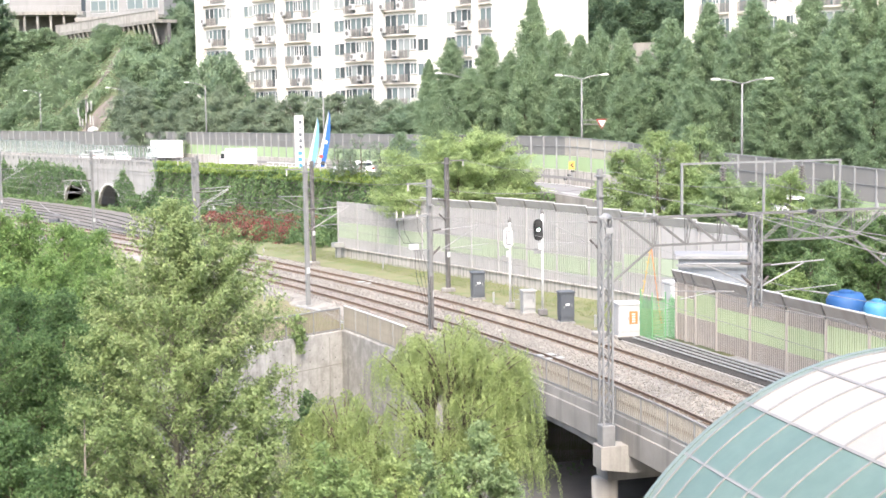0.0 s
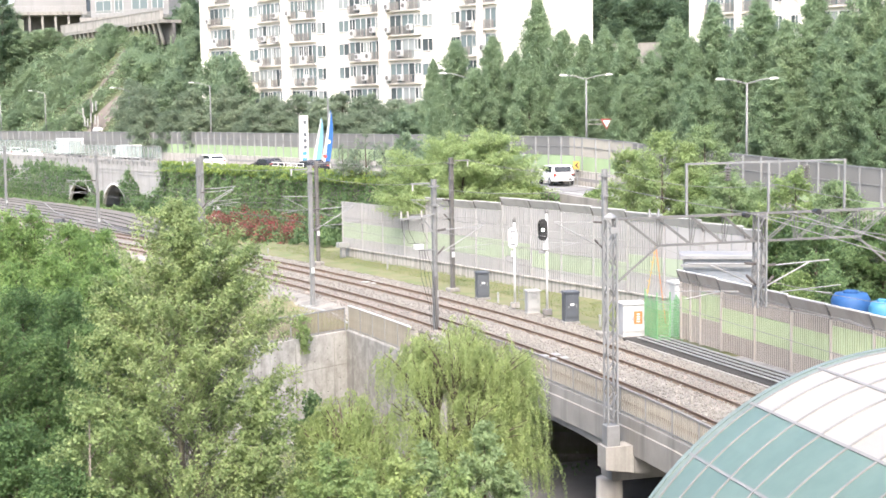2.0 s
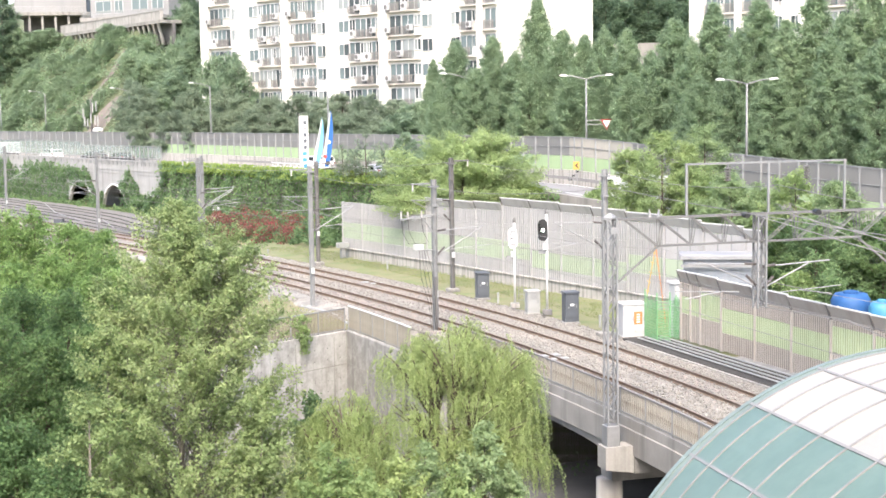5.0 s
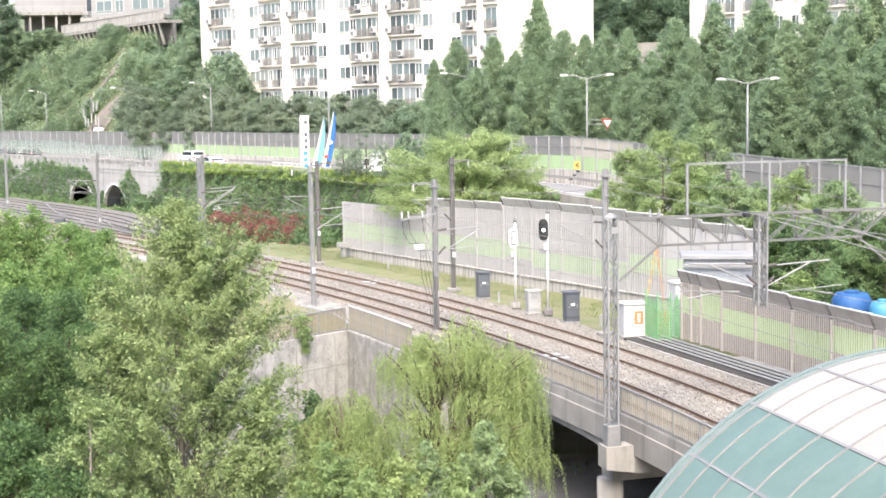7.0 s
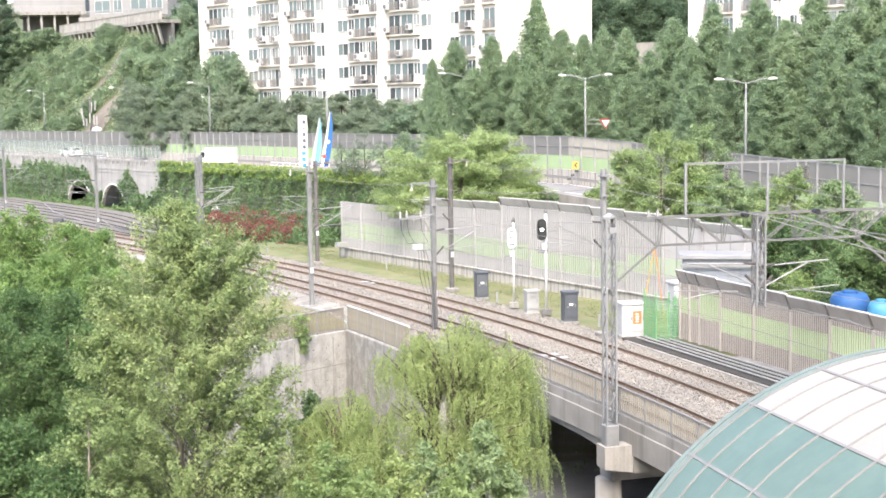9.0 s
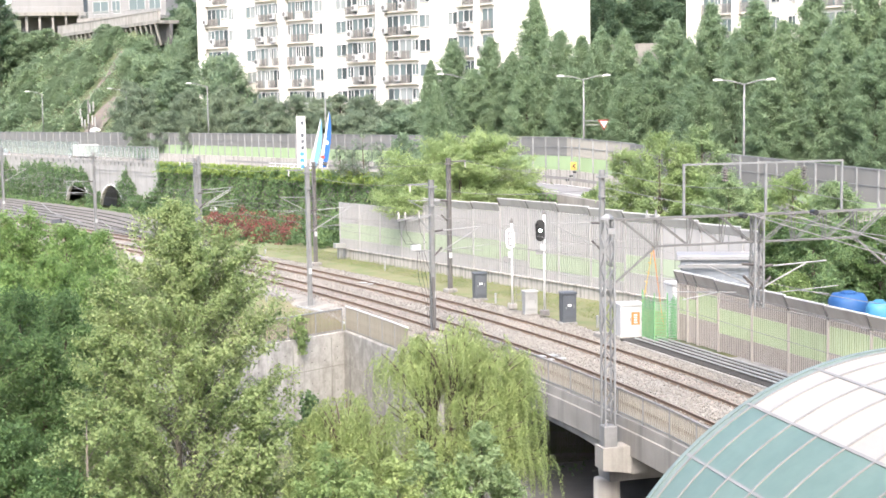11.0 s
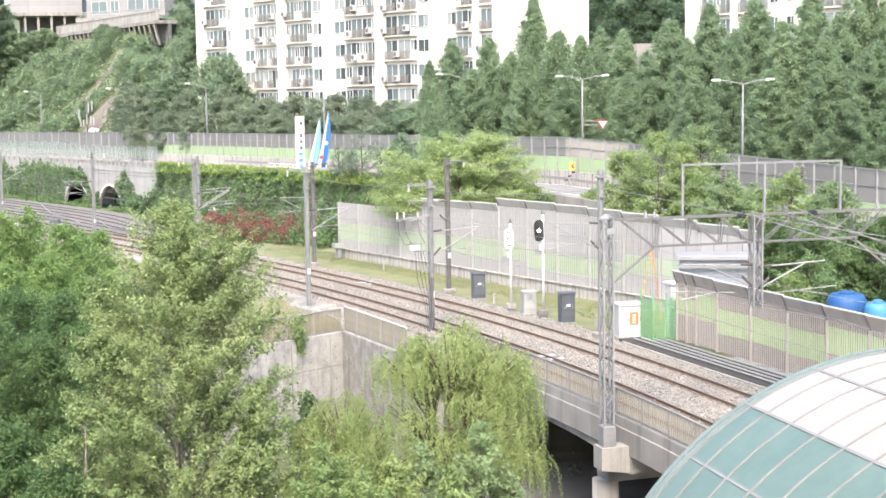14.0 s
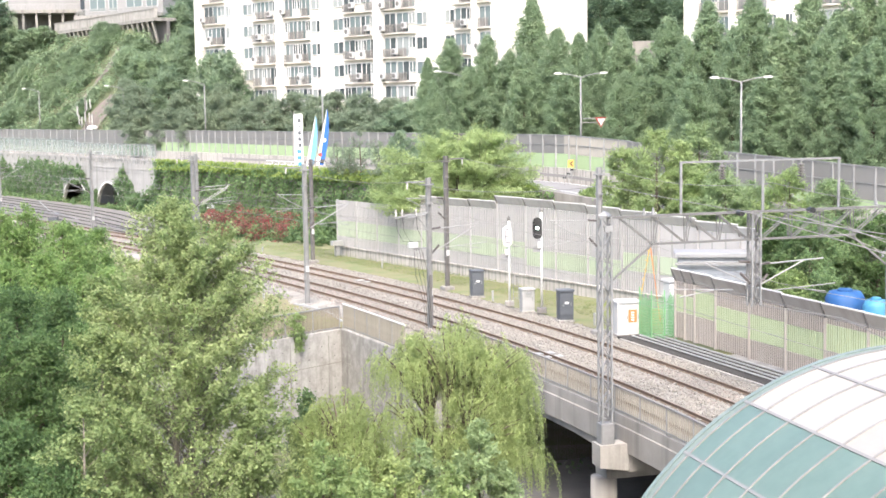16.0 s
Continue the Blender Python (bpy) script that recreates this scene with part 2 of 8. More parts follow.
LEAF_MAIN = leaf_mat("poplar leaves", (0.135, 0.2, 0.082), (0.23, 0.3, 0.128), (0.36, 0.415, 0.2), through_it=0.45, vary=0.5)
LEAF_WILLOW = leaf_mat("willow leaves", (0.235, 0.3, 0.12), (0.315, 0.39, 0.16), (0.4, 0.465, 0.21), vary=0.42)
LEAF_DEEP = leaf_mat("deep green leaves", (0.085, 0.14, 0.075), (0.14, 0.22, 0.1), (0.22, 0.31, 0.135))
# Redwood greens are lifted and blued to stand for distance haze.
LEAF_CONIFER = leaf_mat("hazed dawn redwood leaves", (0.165, 0.235, 0.15), (0.232, 0.32, 0.192), (0.31, 0.395, 0.235), vary=0.32)
LEAF_FRESH = leaf_mat("fresh bankside leaves", (0.125, 0.21, 0.072), (0.2, 0.305, 0.105), (0.29, 0.395, 0.15), vary=0.42)
# Slope greens carry the same haze in their colour.
LEAF_SLOPE = leaf_mat("hazed slope tree leaves", (0.145, 0.21, 0.145), (0.22, 0.3, 0.192), (0.305, 0.385, 0.24), vary=0.32)
LEAF_LIGHT = leaf_mat("fresh green leaves", (0.15, 0.22, 0.095), (0.225, 0.31, 0.125), (0.32, 0.405, 0.175), vary=0.42)
# Needles paled towards blue-grey: haze is put into the colour.
LEAF_PINE = leaf_mat("hazed pine needles", (0.14, 0.19, 0.135), (0.2, 0.255, 0.175), (0.27, 0.325, 0.215), vary=0.32)
LEAF_IVY = leaf_mat("ivy leaves", (0.085, 0.145, 0.07), (0.14, 0.22, 0.1), (0.21, 0.295, 0.13))
LEAF_TOP = leaf_mat("yellow-green creeper", (0.14, 0.21, 0.06), (0.235, 0.32, 0.085), (0.34, 0.42, 0.13))
PETAL_RED = leaf_mat("red blossom", (0.09, 0.14, 0.07), (0.175, 0.115, 0.085), (0.38, 0.085, 0.095))
STONE = mat("ballast stone", (0.29, 0.275, 0.245), (0.15, 0.142, 0.125), 0.95, 6, 40, 0.2)
# Paving grey darkened to stand for the dim under the bridge.
PAVING_DARK = mat("shade-dark paving concrete", (0.15, 0.148, 0.14), (0.11, 0.108, 0.102), 0.85, 0.8, 20, 0.3)
# Near-black, so that the gaps between the pale ducts read dark.
DUCT_BED = mat("near-black duct bed", (0.06, 0.057, 0.052), (0.04, 0.038, 0.035), 0.95, 3, 30, 0.4)
LEAF_MIMOSA = leaf_mat("feathery silk tree leaves", (0.2, 0.275, 0.12), (0.28, 0.365, 0.16), (0.37, 0.455, 0.21), vary=0.3)
# Woods and hillside, next two: far haze mixed into the greens.
LEAF_WOOD = leaf_mat("hazed dark woodland leaves", (0.075, 0.12, 0.078), (0.115, 0.175, 0.105), (0.17, 0.24, 0.13), vary=0.32)
LEAF_HILL = leaf_mat("hazed hillside creeper", (0.165, 0.24, 0.155), (0.24, 0.325, 0.2), (0.335, 0.42, 0.25), vary=0.32)
LEAF_BANK = leaf_mat("dark bankside leaves", (0.058, 0.105, 0.048), (0.102, 0.172, 0.068), (0.175, 0.255, 0.095), vary=0.42)
VIADUCT = mat("pale viaduct concrete", (0.31, 0.31, 0.3), (0.25, 0.25, 0.242), 0.95, 0.9, 14, 0.3, c3=(0.16, 0.158, 0.15), streak=0.75)
LEAF_SILK = leaf_mat("silk tree leaves", (0.155, 0.225, 0.12), (0.23, 0.315, 0.158), (0.325, 0.41, 0.21), vary=0.32)
PETAL_WHITE = leaf_mat("white blossom", (0.45, 0.45, 0.42), (0.6, 0.6, 0.56), (0.7, 0.7, 0.68))
GRASS_LEAF = leaf_mat("grass", (0.11, 0.16, 0.055), (0.185, 0.235, 0.085), (0.29, 0.3, 0.14))

# ---------------------------------------------------------------- mesh helpers


class Geo:
    """Collects vertices and faces of one mesh."""

    def __init__(self):
        self.v, self.f, self.mi = [], [], []

    def add(self, v, f, mi=0):
        k = len(self.v)
        self.v += [tuple(p) for p in v]
        self.f += [tuple(i + k for i in g) for g in f]
        self.mi += [mi] * len(f)
        return self

    def box(self, c, s, rz=0.0, m=None, ch=0.0, mi=0):
        """A box round c of size s; ch: chamfer of the upright edges and the top."""
        x, y, z = (k / 2 for k in s)
        if ch:
            ring = [(x - ch, -y), (x, -y + ch), (x, y - ch), (x - ch, y), (-x + ch, y), (-x, y - ch), (-x, -y + ch), (-x + ch, -y)]
            top = [(px_ * (x - ch) / x, py_ * (y - ch) / y) for px_, py_ in ring]
            v = [(p, q, -z) for p, q in ring] + [(p, q, z - ch) for p, q in ring] + [(p, q, z) for p, q in top]
            f = [tuple(range(7, -1, -1)), tuple(range(16, 24))]
            for k in range(8):
                n = (k + 1) % 8
                f += [(k, n, n + 8, k + 8), (k + 8, n + 8, n + 16, k + 16)]
        else:
            v = [(i, j, k) for i in (-x, x) for j in (-y, y) for k in (-z, z)]
            f = [(0, 1, 3, 2), (4, 6, 7, 5), (0, 4, 5, 1), (2, 3, 7, 6), (0, 2, 6, 4), (1, 5, 7, 3)]
        t = Matrix.Translation(c) @ Matrix.Rotation(rz, 4, "Z")
        if m is not None:
            t = m @ t
        return self.add([t @ Vector(p) for p in v], f, mi)

    def beam(self, p, q, w, h=None, up=(0, 0, 1), mi=0):
        """A bar of section w x h from p to q."""
        p, q = Vector(p), Vector(q)
        h = h or w
        d = (q - p).normalized()
        u = Vector(up)
        if abs(d.dot(u)) > 0.98:
            u = Vector((0, 1, 0))
        s = d.cross(u).normalized() * (w / 2)
        u = s.cross(d).normalized() * (h / 2)
        v = [p - s - u, p + s - u, p + s + u, p - s + u, q - s - u, q + s - u, q + s + u, q - s + u]
        return self.add(v, [(3, 2, 1, 0), (4, 5, 6, 7), (0, 1, 5, 4), (1, 2, 6, 5), (2, 3, 7, 6), (3, 0, 4, 7)], mi)

    def tube(self, pts, r, n=8, cap=True, mi=0):
        """A round tube along pts; r: one radius or one for each point."""
        pts = [Vector(p) for p in pts]
        rs = r if isinstance(r, (list, tuple)) else [r] * len(pts)
        v, f = [], []
        for i, p in enumerate(pts):
            d = (pts[min(i + 1, len(pts) - 1)] - pts[max(i - 1, 0)]).normalized()
            s = d.cross(Vector((0, 0, 1)) if abs(d.z) < 0.95 else Vector((1, 0, 0))).normalized()
            u = s.cross(d)
            v += [p + (s * math.cos(k * 2 * math.pi / n) + u * math.sin(k * 2 * math.pi / n)) * rs[i] for k in range(n)]
        for i in range(len(pts) - 1):
            f += [(i * n + k, i * n + (k + 1) % n, (i + 1) * n + (k + 1) % n, (i + 1) * n + k) for k in range(n)]
        if cap:
            f += [tuple(range(n - 1, -1, -1)), tuple(range((len(pts) - 1) * n, len(pts) * n))]
        return self.add(v, f, mi)

    def lathe(self, c, prof, n=16, mi=0):
        """A turned body: prof is radius and height, from the bottom up."""
        v, f = [], []
        for r, z in prof:
            v += [(c[0] + r * math.cos(k * 2 * math.pi / n), c[1] + r * math.sin(k * 2 * math.pi / n), c[2] + z) for k in range(n)]
        for i in range(len(prof) - 1):
            f += [(i * n + k, i * n + (k + 1) % n, (i + 1) * n + (k + 1) % n, (i + 1) * n + k) for k in range(n)]
        f += [tuple(range(n - 1, -1, -1)), tuple(range((len(prof) - 1) * n, len(prof) * n))]
        return self.add(v, f, mi)

    def sweep(self, rows, closed=True, mi=0):
        """Joins rows of points (each a section) into a skin, with both ends closed."""
        n = len(rows[0])
        v = [p for row in rows for p in row]
        f = []
        for i in range(len(rows) - 1):
            f += [(i * n + k, i * n + (k + 1) % n, (i + 1) * n + (k + 1) % n, (i + 1) * n + k) for k in range(n if closed else n - 1)]
        if closed:
            f += [tuple(range(n - 1, -1, -1)), tuple(range((len(rows) - 1) * n, len(rows) * n))]
        return self.add(v, f, mi)

    def extrude(self, poly, y0, y1, mi=0, m=None):
        """A flat outline of (x, z) drawn out from y0 to y1."""
        n = len(poly)
        v = [(x, y0, z) for x, z in poly] + [(x, y1, z) for x, z in poly]
        f = [tuple(range(n)), tuple(range(2 * n - 1, n - 1, -1))] + [(k, k + n, (k + 1) % n + n, (k + 1) % n) for k in range(n)]
        if m is not None:
            v = [m @ Vector(p) for p in v]
        return self.add(v, f, mi)

    def mesh(self, name, *mats, smooth=False):
        me = bpy.data.meshes.new(name)
        me.from_pydata(self.v, [], self.f)
        for k in mats:
            me.materials.append(k)
        if len(mats) > 1:
            me.polygons.foreach_set("material_index", self.mi)
        me.update()
        bm = bmesh.new()
        bm.from_mesh(me)
        bmesh.ops.recalc_face_normals(bm, faces=bm.faces)
        bm.to_mesh(me)
        bm.free()
        if smooth:
            me.polygons.foreach_set("use_smooth", [True] * len(me.polygons))
        return me


def part(name, g, material, parent=None, label="", smooth=False):
    """Links a Geo, or a mesh that is already made, as one object under its thing."""
    if isinstance(g, Geo):
        g = g.mesh(name, *(material if isinstance(material, tuple) else (material,)), smooth=smooth)
    ob = new(name, g)
    if parent:
        ob.parent = parent
    return tagged(ob, label)


def thing(name, m, label, category, group="", kind=""):
    """An empty at a thing's base, which carries its parts."""
    ob = new(name)
    ob.matrix_basis = m
    ob.empty_display_size = 0.3
    return tagged(ob, label, category, group, kind)


def leaf_mesh(name, pos, nrm, size, material, slim=0.55, hang=0.0):
    """Many small leaves in one mesh: a kite for each place, its face along nrm; size in metres, one for each."""
    rng = np.random
    k = len(pos)
    nrm = nrm / (np.linalg.norm(nrm, axis=1, keepdims=True) + 1e-9)
    t = rng.normal(size=(k, 3))
    t[:, 2] -= hang * 3
    t -= nrm * (t * nrm).sum(1, keepdims=True)
    t /= np.linalg.norm(t, axis=1, keepdims=True) + 1e-9
    s = np.cross(nrm, t)
    size = np.asarray(size).reshape(-1, 1) * np.ones((k, 1))
    bend = nrm * size * 0.12
    quad = np.stack([pos - t * size * 0.5, pos + s * size * slim * 0.5 - bend, pos + t * size * 0.5, pos - s * size * slim * 0.5 - bend], 1)
    c_ = 4
    if np.mean(size) > 0.145:  # far leaves: one pointed face each
        c_ = 3
        quad = np.stack([pos - t * size * 0.5 - s * size * slim * 0.5, pos - t * size * 0.5 + s * size * slim * 0.5 - bend, pos + t * size * 0.5], 1)
    me = bpy.data.meshes.new(name)
    me.vertices.add(c_ * k)
    me.vertices.foreach_set("co", quad.reshape(-1).astype(np.float32))
    me.loops.add(c_ * k)
    me.loops.foreach_set("vertex_index", np.arange(c_ * k, dtype=np.int32))
    me.polygons.add(k)
    me.polygons.foreach_set("loop_start", np.arange(0, c_ * k, c_, dtype=np.int32))
    me.update(calc_edges=True)
    me.materials.append(material)
    return me


def clumps(centres, radii, per, flat=0.7, up=0.6):
    """Leaf places and normals in soft clumps; denser towards the outside of each."""
    c = np.repeat(np.asarray(centres, float), per, 0)
    r = np.repeat(np.asarray(radii, float), per)[:, None]
    d = np.random.normal(size=c.shape)
    d /= np.linalg.norm(d, axis=1, keepdims=True)
    p = c + d * r * np.random.uniform(0.25, 1.0, (len(c), 1)) ** 0.5 * np.array([1, 1, flat])
    n = d + np.random.normal(size=c.shape) * 0.6 + np.array([0, 0, up])
    return p, n


def smoothstep(a, b, x):
    k = np.clip((x - a) / (b - a), 0, 1)
    return k * k * (3 - 2 * k)


# ---------------------------------------------------------------- plan: track, road, walls


def track_at(s, off=0.0):
    """Place and heading on the line midway between the two tracks, s metres along; off: metres to its far side."""
    n = 120
    th = lambda k: 0.33772 + 0.0058603 * k - 3.0456e-5 * k * k
    th_c = lambda k: th(max(-60, min(96, k)))
    x, y, h = 7.376, 58.116, s / n
    for i in range(n):
        a = th_c((i + 0.5) * h)
        x, y = x - math.sin(a) * h, y + math.cos(a) * h
    a = th_c(s)
    return x + math.cos(a) * off, y + math.sin(a) * off, a


# far barrier of the raised road, from behind the camera's right to the far left
ROAD = [(120, -78), (70, 9), (26.6, 84.8), (19.6, 96.9), (10.3, 113), (-5.5, 137), (-21.4, 160.5), (-34.8, 180), (-60, 214), (-150, 335), (-240, 455)]


def resample(line, step):
    p = np.array(line, float)
    # rounded corners: corner cutting twice
    for _ in range(3):
        q = [p[0]]
        for a, b in zip(p[:-1], p[1:]):
            q += [a * 0.75 + b * 0.25, a * 0.25 + b * 0.75]
        p = np.array(q + [p[-1]])
    seg = np.hypot(*(p[1:] - p[:-1]).T)
    s = np.concatenate([[0], np.cumsum(seg)])
    k = np.arange(0, s[-1], step)
    return np.stack([np.interp(k, s, p[:, 0]), np.interp(k, s, p[:, 1])], 1)


ROAD_PTS = resample(ROAD, 0.5)
ROAD_DIR = np.gradient(ROAD_PTS, axis=0)
ROAD_DIR /= np.linalg.norm(ROAD_DIR, axis=1, keepdims=True)
ROAD_NRM = np.stack([ROAD_DIR[:, 1], -ROAD_DIR[:, 0]], 1)  # towards the hill


def road_z(y):
    return 5.3 - np.clip((113 - y) * 0.058, 0, 3.6)


def road_at(s, off=0.0):
    """Place and heading on the raised road, s metres along its barrier line; off: metres towards the railway."""
    k = max(0, min(len(ROAD_PTS) - 1.001, s / 0.5))
    i = int(k)
    p = ROAD_PTS[i] * (1 - k + i) + ROAD_PTS[i + 1] * (k - i)
    n, d = ROAD_NRM[i], ROAD_DIR[i]
    return Vector((p[0] - n[0] * off, p[1] - n[1] * off, float(road_z(p[1])))), Vector((d[0], d[1], 0)), Vector((n[0], n[1], 0))


def road_s(x, y):
    return 0.5 * int(np.argmin(np.hypot(ROAD_PTS[:, 0] - x, ROAD_PTS[:, 1] - y)))


ROAD_W = 9.2


def sight_point(x, y, depth):
    """Plan place x, y and height z of a point seen at that column and row, depth metres ahead (level camera axes)."""
    r = radians(0.9)
    u, v = x - 784, y - 441
    u, v = u * math.cos(r) - v * math.sin(r), u * math.sin(r) + v * math.cos(r)
    tl = math.atan(246 / 2500)
    f = Vector((u / 2500, math.cos(tl) - v / 2500 * math.sin(tl), -math.sin(tl) - v / 2500 * math.cos(tl)))
    return Vector(EYE) + f * (depth / f.y)

# ---------------------------------------------------------------- ground
def road_frame(x, y):
    """Signed distance from the road's barrier towards the hill, and the road's height there."""
    pts = ROAD_PTS[::6]
    nr = ROAD_NRM[::6]
    d2 = (x[:, None] - pts[None, :, 0]) ** 2 + (y[:, None] - pts[None, :, 1]) ** 2
    i = d2.argmin(1)
    v = (x - pts[i, 0]) * nr[i, 0] + (y - pts[i, 1]) * nr[i, 1]
    return v, road_z(pts[i, 1])


def ground_z(x, y):
    x, y = np.atleast_1d(np.asarray(x, float)), np.atleast_1d(np.asarray(y, float))
    v, zr = road_frame(x, y)
    mid = zr + 0.4 + smoothstep(2, 30, v) * (11.2 - zr) + np.clip((v - 62) * 0.55, 0, 55)
    left = zr + 0.4 + np.clip((v - 1) * 1.22, 0, 18.3) + np.clip((v - 50) * 0.4, 0, 40)
    w = smoothstep(-0.178, -0.212, x / np.maximum(y, 1))
    hill = mid * (1 - w) + left * w
    z = np.where(v > 0.6, hill, -6 + smoothstep(-5, -0.5, v) * (zr - 0.6 + 6))
    bumps = 0.5 * np.sin(x * 0.21 + 1.3 * np.sin(y * 0.13)) * np.sin(y * 0.17 + 0.6)
    return z + np.where(v > 3, bumps, bumps * 0.15)


def spread(lo, hi, step, far):
    core = np.arange(lo, hi + step, step)
    grow = step * 1.35 ** np.arange(1, 17)
    out = np.cumsum(grow)
    out = out[out < far]
    return np.concatenate([lo - out[::-1], core, core[-1] + out])


gx, gy = spread(-110, 90, 2.2, 2500), spread(-20, 300, 2.2, 2500)
X, Y = np.meshgrid(gx, gy)
Z = np.concatenate([ground_z(a, b) for a, b in zip(X, Y)])
nx, ny = len(gx), len(gy)
g = Geo()
g.v = list(zip(X.ravel().tolist(), Y.ravel().tolist(), Z.tolist()))
g.f = [(j * nx + i, j * nx + i + 1, (j + 1) * nx + i + 1, (j + 1) * nx + i) for j in range(ny - 1) for i in range(nx - 1)]
g.mi = [0] * len(g.f)
tagged(part("ground", g, SOIL, smooth=True), "overgrown dark green ground with wooded slopes", "ground", kind="structure")

# railway formation: solid behind the abutment, a deck on piers in front of it
CORNER_S, BRIDGE_S = 19.4, 8.0


def edge_off(s):
    return -4.0 + 0.028 * (8 - max(-12.0, min(12.0, s)))



def strip(s0, s1, o0, o1, z0, z1, step=2.0):
    g = Geo()
    k = max(2, int(abs(s1 - s0) / step) + 1)
    rows = []
    for s in np.linspace(s0, s1, k):
        a, b = track_at(s, o0), track_at(s, o1)
        rows.append([(a[0], a[1], z0), (b[0], b[1], z0), (b[0], b[1], z1), (a[0], a[1], z1)])
    return g.sweep(rows)


tagged(part("ground_railway_terrace", strip(CORNER_S + 0.5, 175, -34, 32, -7, -0.5), DRY_GRASS), "flat terrace of dry grass and dirt under the tracks", "terrace", kind="structure")
tagged(part("ground_railway_bank", strip(BRIDGE_S, CORNER_S + 0.3, -5.15, 26, -7, -0.506), GRASS_DIRT), "railway bank between abutment walls", "bank", kind="structure")
tagged(part("bridge_deck", strip(-62, BRIDGE_S, -3.25, 26, -1.35, -0.5), CONCRETE), "weathered concrete railway bridge deck", "bridge deck", kind="structure")
tagged(part("wall_under_bridge", strip(-62, BRIDGE_S, 7.0, 7.6, -7, -1.36), CONCRETE), "concrete wall closing the space under the bridge", "wall", kind="structure")

# ballast bed with an uneven surface
g = Geo()
ss = np.arange(-40, 150, 0.45)
offs = np.concatenate([[-3.55, -3.2], np.arange(-2.9, 3.0, 0.24), [3.3, 3.8, 4.3, 4.75]])
rng = np.random.RandomState(3)
for i, s in enumerate(ss):
    x, y, a = track_at(s)
    for o in offs:
        z = -0.19 + rng.normal() * 0.022
        z -= max(0, abs(o) - 2.85) * (0.28 if o < 0 else 0.03)
        if o == offs[0] or (o == offs[-1] and (s < 3 or s > 66)):
            z = -0.56
        g.v.append((x + math.cos(a) * o + rng.normal() * 0.04, y + math.sin(a) * o + rng.normal() * 0.04, max(z, -0.56)))
m_ = len(offs)
for i in range(len(ss) - 1):
    for k in range(m_ - 1):
        o = (offs[k] + offs[k + 1]) / 2
        g.f.append((i * m_ + k, i * m_ + k + 1, (i + 1) * m_ + k + 1, (i + 1) * m_ + k))
        g.mi.append(1 if abs(abs(o) - 1.8) < 0.95 else 0)
tagged(part("ballast_bed", g, (BALLAST, BALLAST_RUST)), "grey and rust-stained crushed stone ballast", "ballast", kind="stuff")



def stones(boxes, count):
    """Loose ballast stones: small irregular eight-faced lumps in one mesh."""
    rng = np.random.RandomState(11)
    base = np.array([(1, 0, 0), (-1, 0, 0), (0, 1, 0), (0, -1, 0), (0, 0, 1), (0, 0, -1)], float)
    tris = np.array([(0, 2, 4), (2, 1, 4), (1, 3, 4), (3, 0, 4), (2, 0, 5), (1, 2, 5), (3, 1, 5), (0, 3, 5)])
    table = np.array([track_at(s) for s in np.arange(-16, 60, 0.5)])
    v, f = [], []
    for s0, s1, o0, o1, share in boxes:
        n = int(count * share)
        s, o = rng.uniform(s0, s1, n), rng.uniform(o0, o1, n)
        k = (s + 16) / 0.5
        x, y, a = (np.interp(k, np.arange(len(table)), table[:, i]) for i in range(3))
        c = np.stack([x + np.cos(a) * o, y + np.sin(a) * o, -0.175 + rng.normal(size=n) * 0.015 - np.maximum(0, np.abs(o) - 2.9) * np.where(o < 0, 0.25, 0.03)], 1)
        m = base[None] * rng.uniform(0.03, 0.075, (n, 6, 1)) + rng.normal(size=(n, 6, 3)) * 0.008
        b = rng.uniform(0, 6.28, n)
        rot = np.stack([np.cos(b), -np.sin(b), 0 * b, np.sin(b), np.cos(b), 0 * b, 0 * b, 0 * b, 1 + 0 * b], 1).reshape(n, 3, 3)
        v.append((np.einsum("nij,nkj->nki", rot, m) + c[:, None]).reshape(-1, 3))
    v = np.concatenate(v)
    n = len(v) // 6
    f = (tris[None] + 6 * np.arange(n)[:, None, None]).reshape(-1)
    me = bpy.data.meshes.new("ballast_stones")
    me.vertices.add(len(v))
    me.vertices.foreach_set("co", v.reshape(-1).astype(np.float32))
    me.loops.add(len(f))
    me.loops.foreach_set("vertex_index", f.astype(np.int32))
    me.polygons.add(len(f) // 3)
    me.polygons.foreach_set("loop_start", np.arange(0, len(f), 3, dtype=np.int32))
    me.update(calc_edges=True)
    me.materials.append(STONE)
    return tagged(part("ballast_stones", me, None), "loose grey ballast stones between the rails", "ballast", kind="stuff")


rows = []
for s in np.arange(20.2, 120, 1.0):
    wide_ = 4.5 + 0.35 * math.sin(s * 0.7) + 0.2 * math.sin(s * 1.9)
    rows.append([(*track_at(s, o)[:2], z) for o, z in ((-3.2, -0.52), (-wide_, -0.52), (-wide_ + 0.3, -0.47), (-3.75, -0.33), (-3.2, -0.225))])
tagged(part("ballast_shoulder", Geo().sweep(rows), BALLAST_PALE), "pale crushed stone shoulder beside the near track", "ballast", kind="stuff")
stones([(-15, 20, -3.3, 4.7, 0.62), (20, 55, -3.3, 4.7, 0.25), (20.4, 58, -5.2, -3.3, 0.13)], 48000)


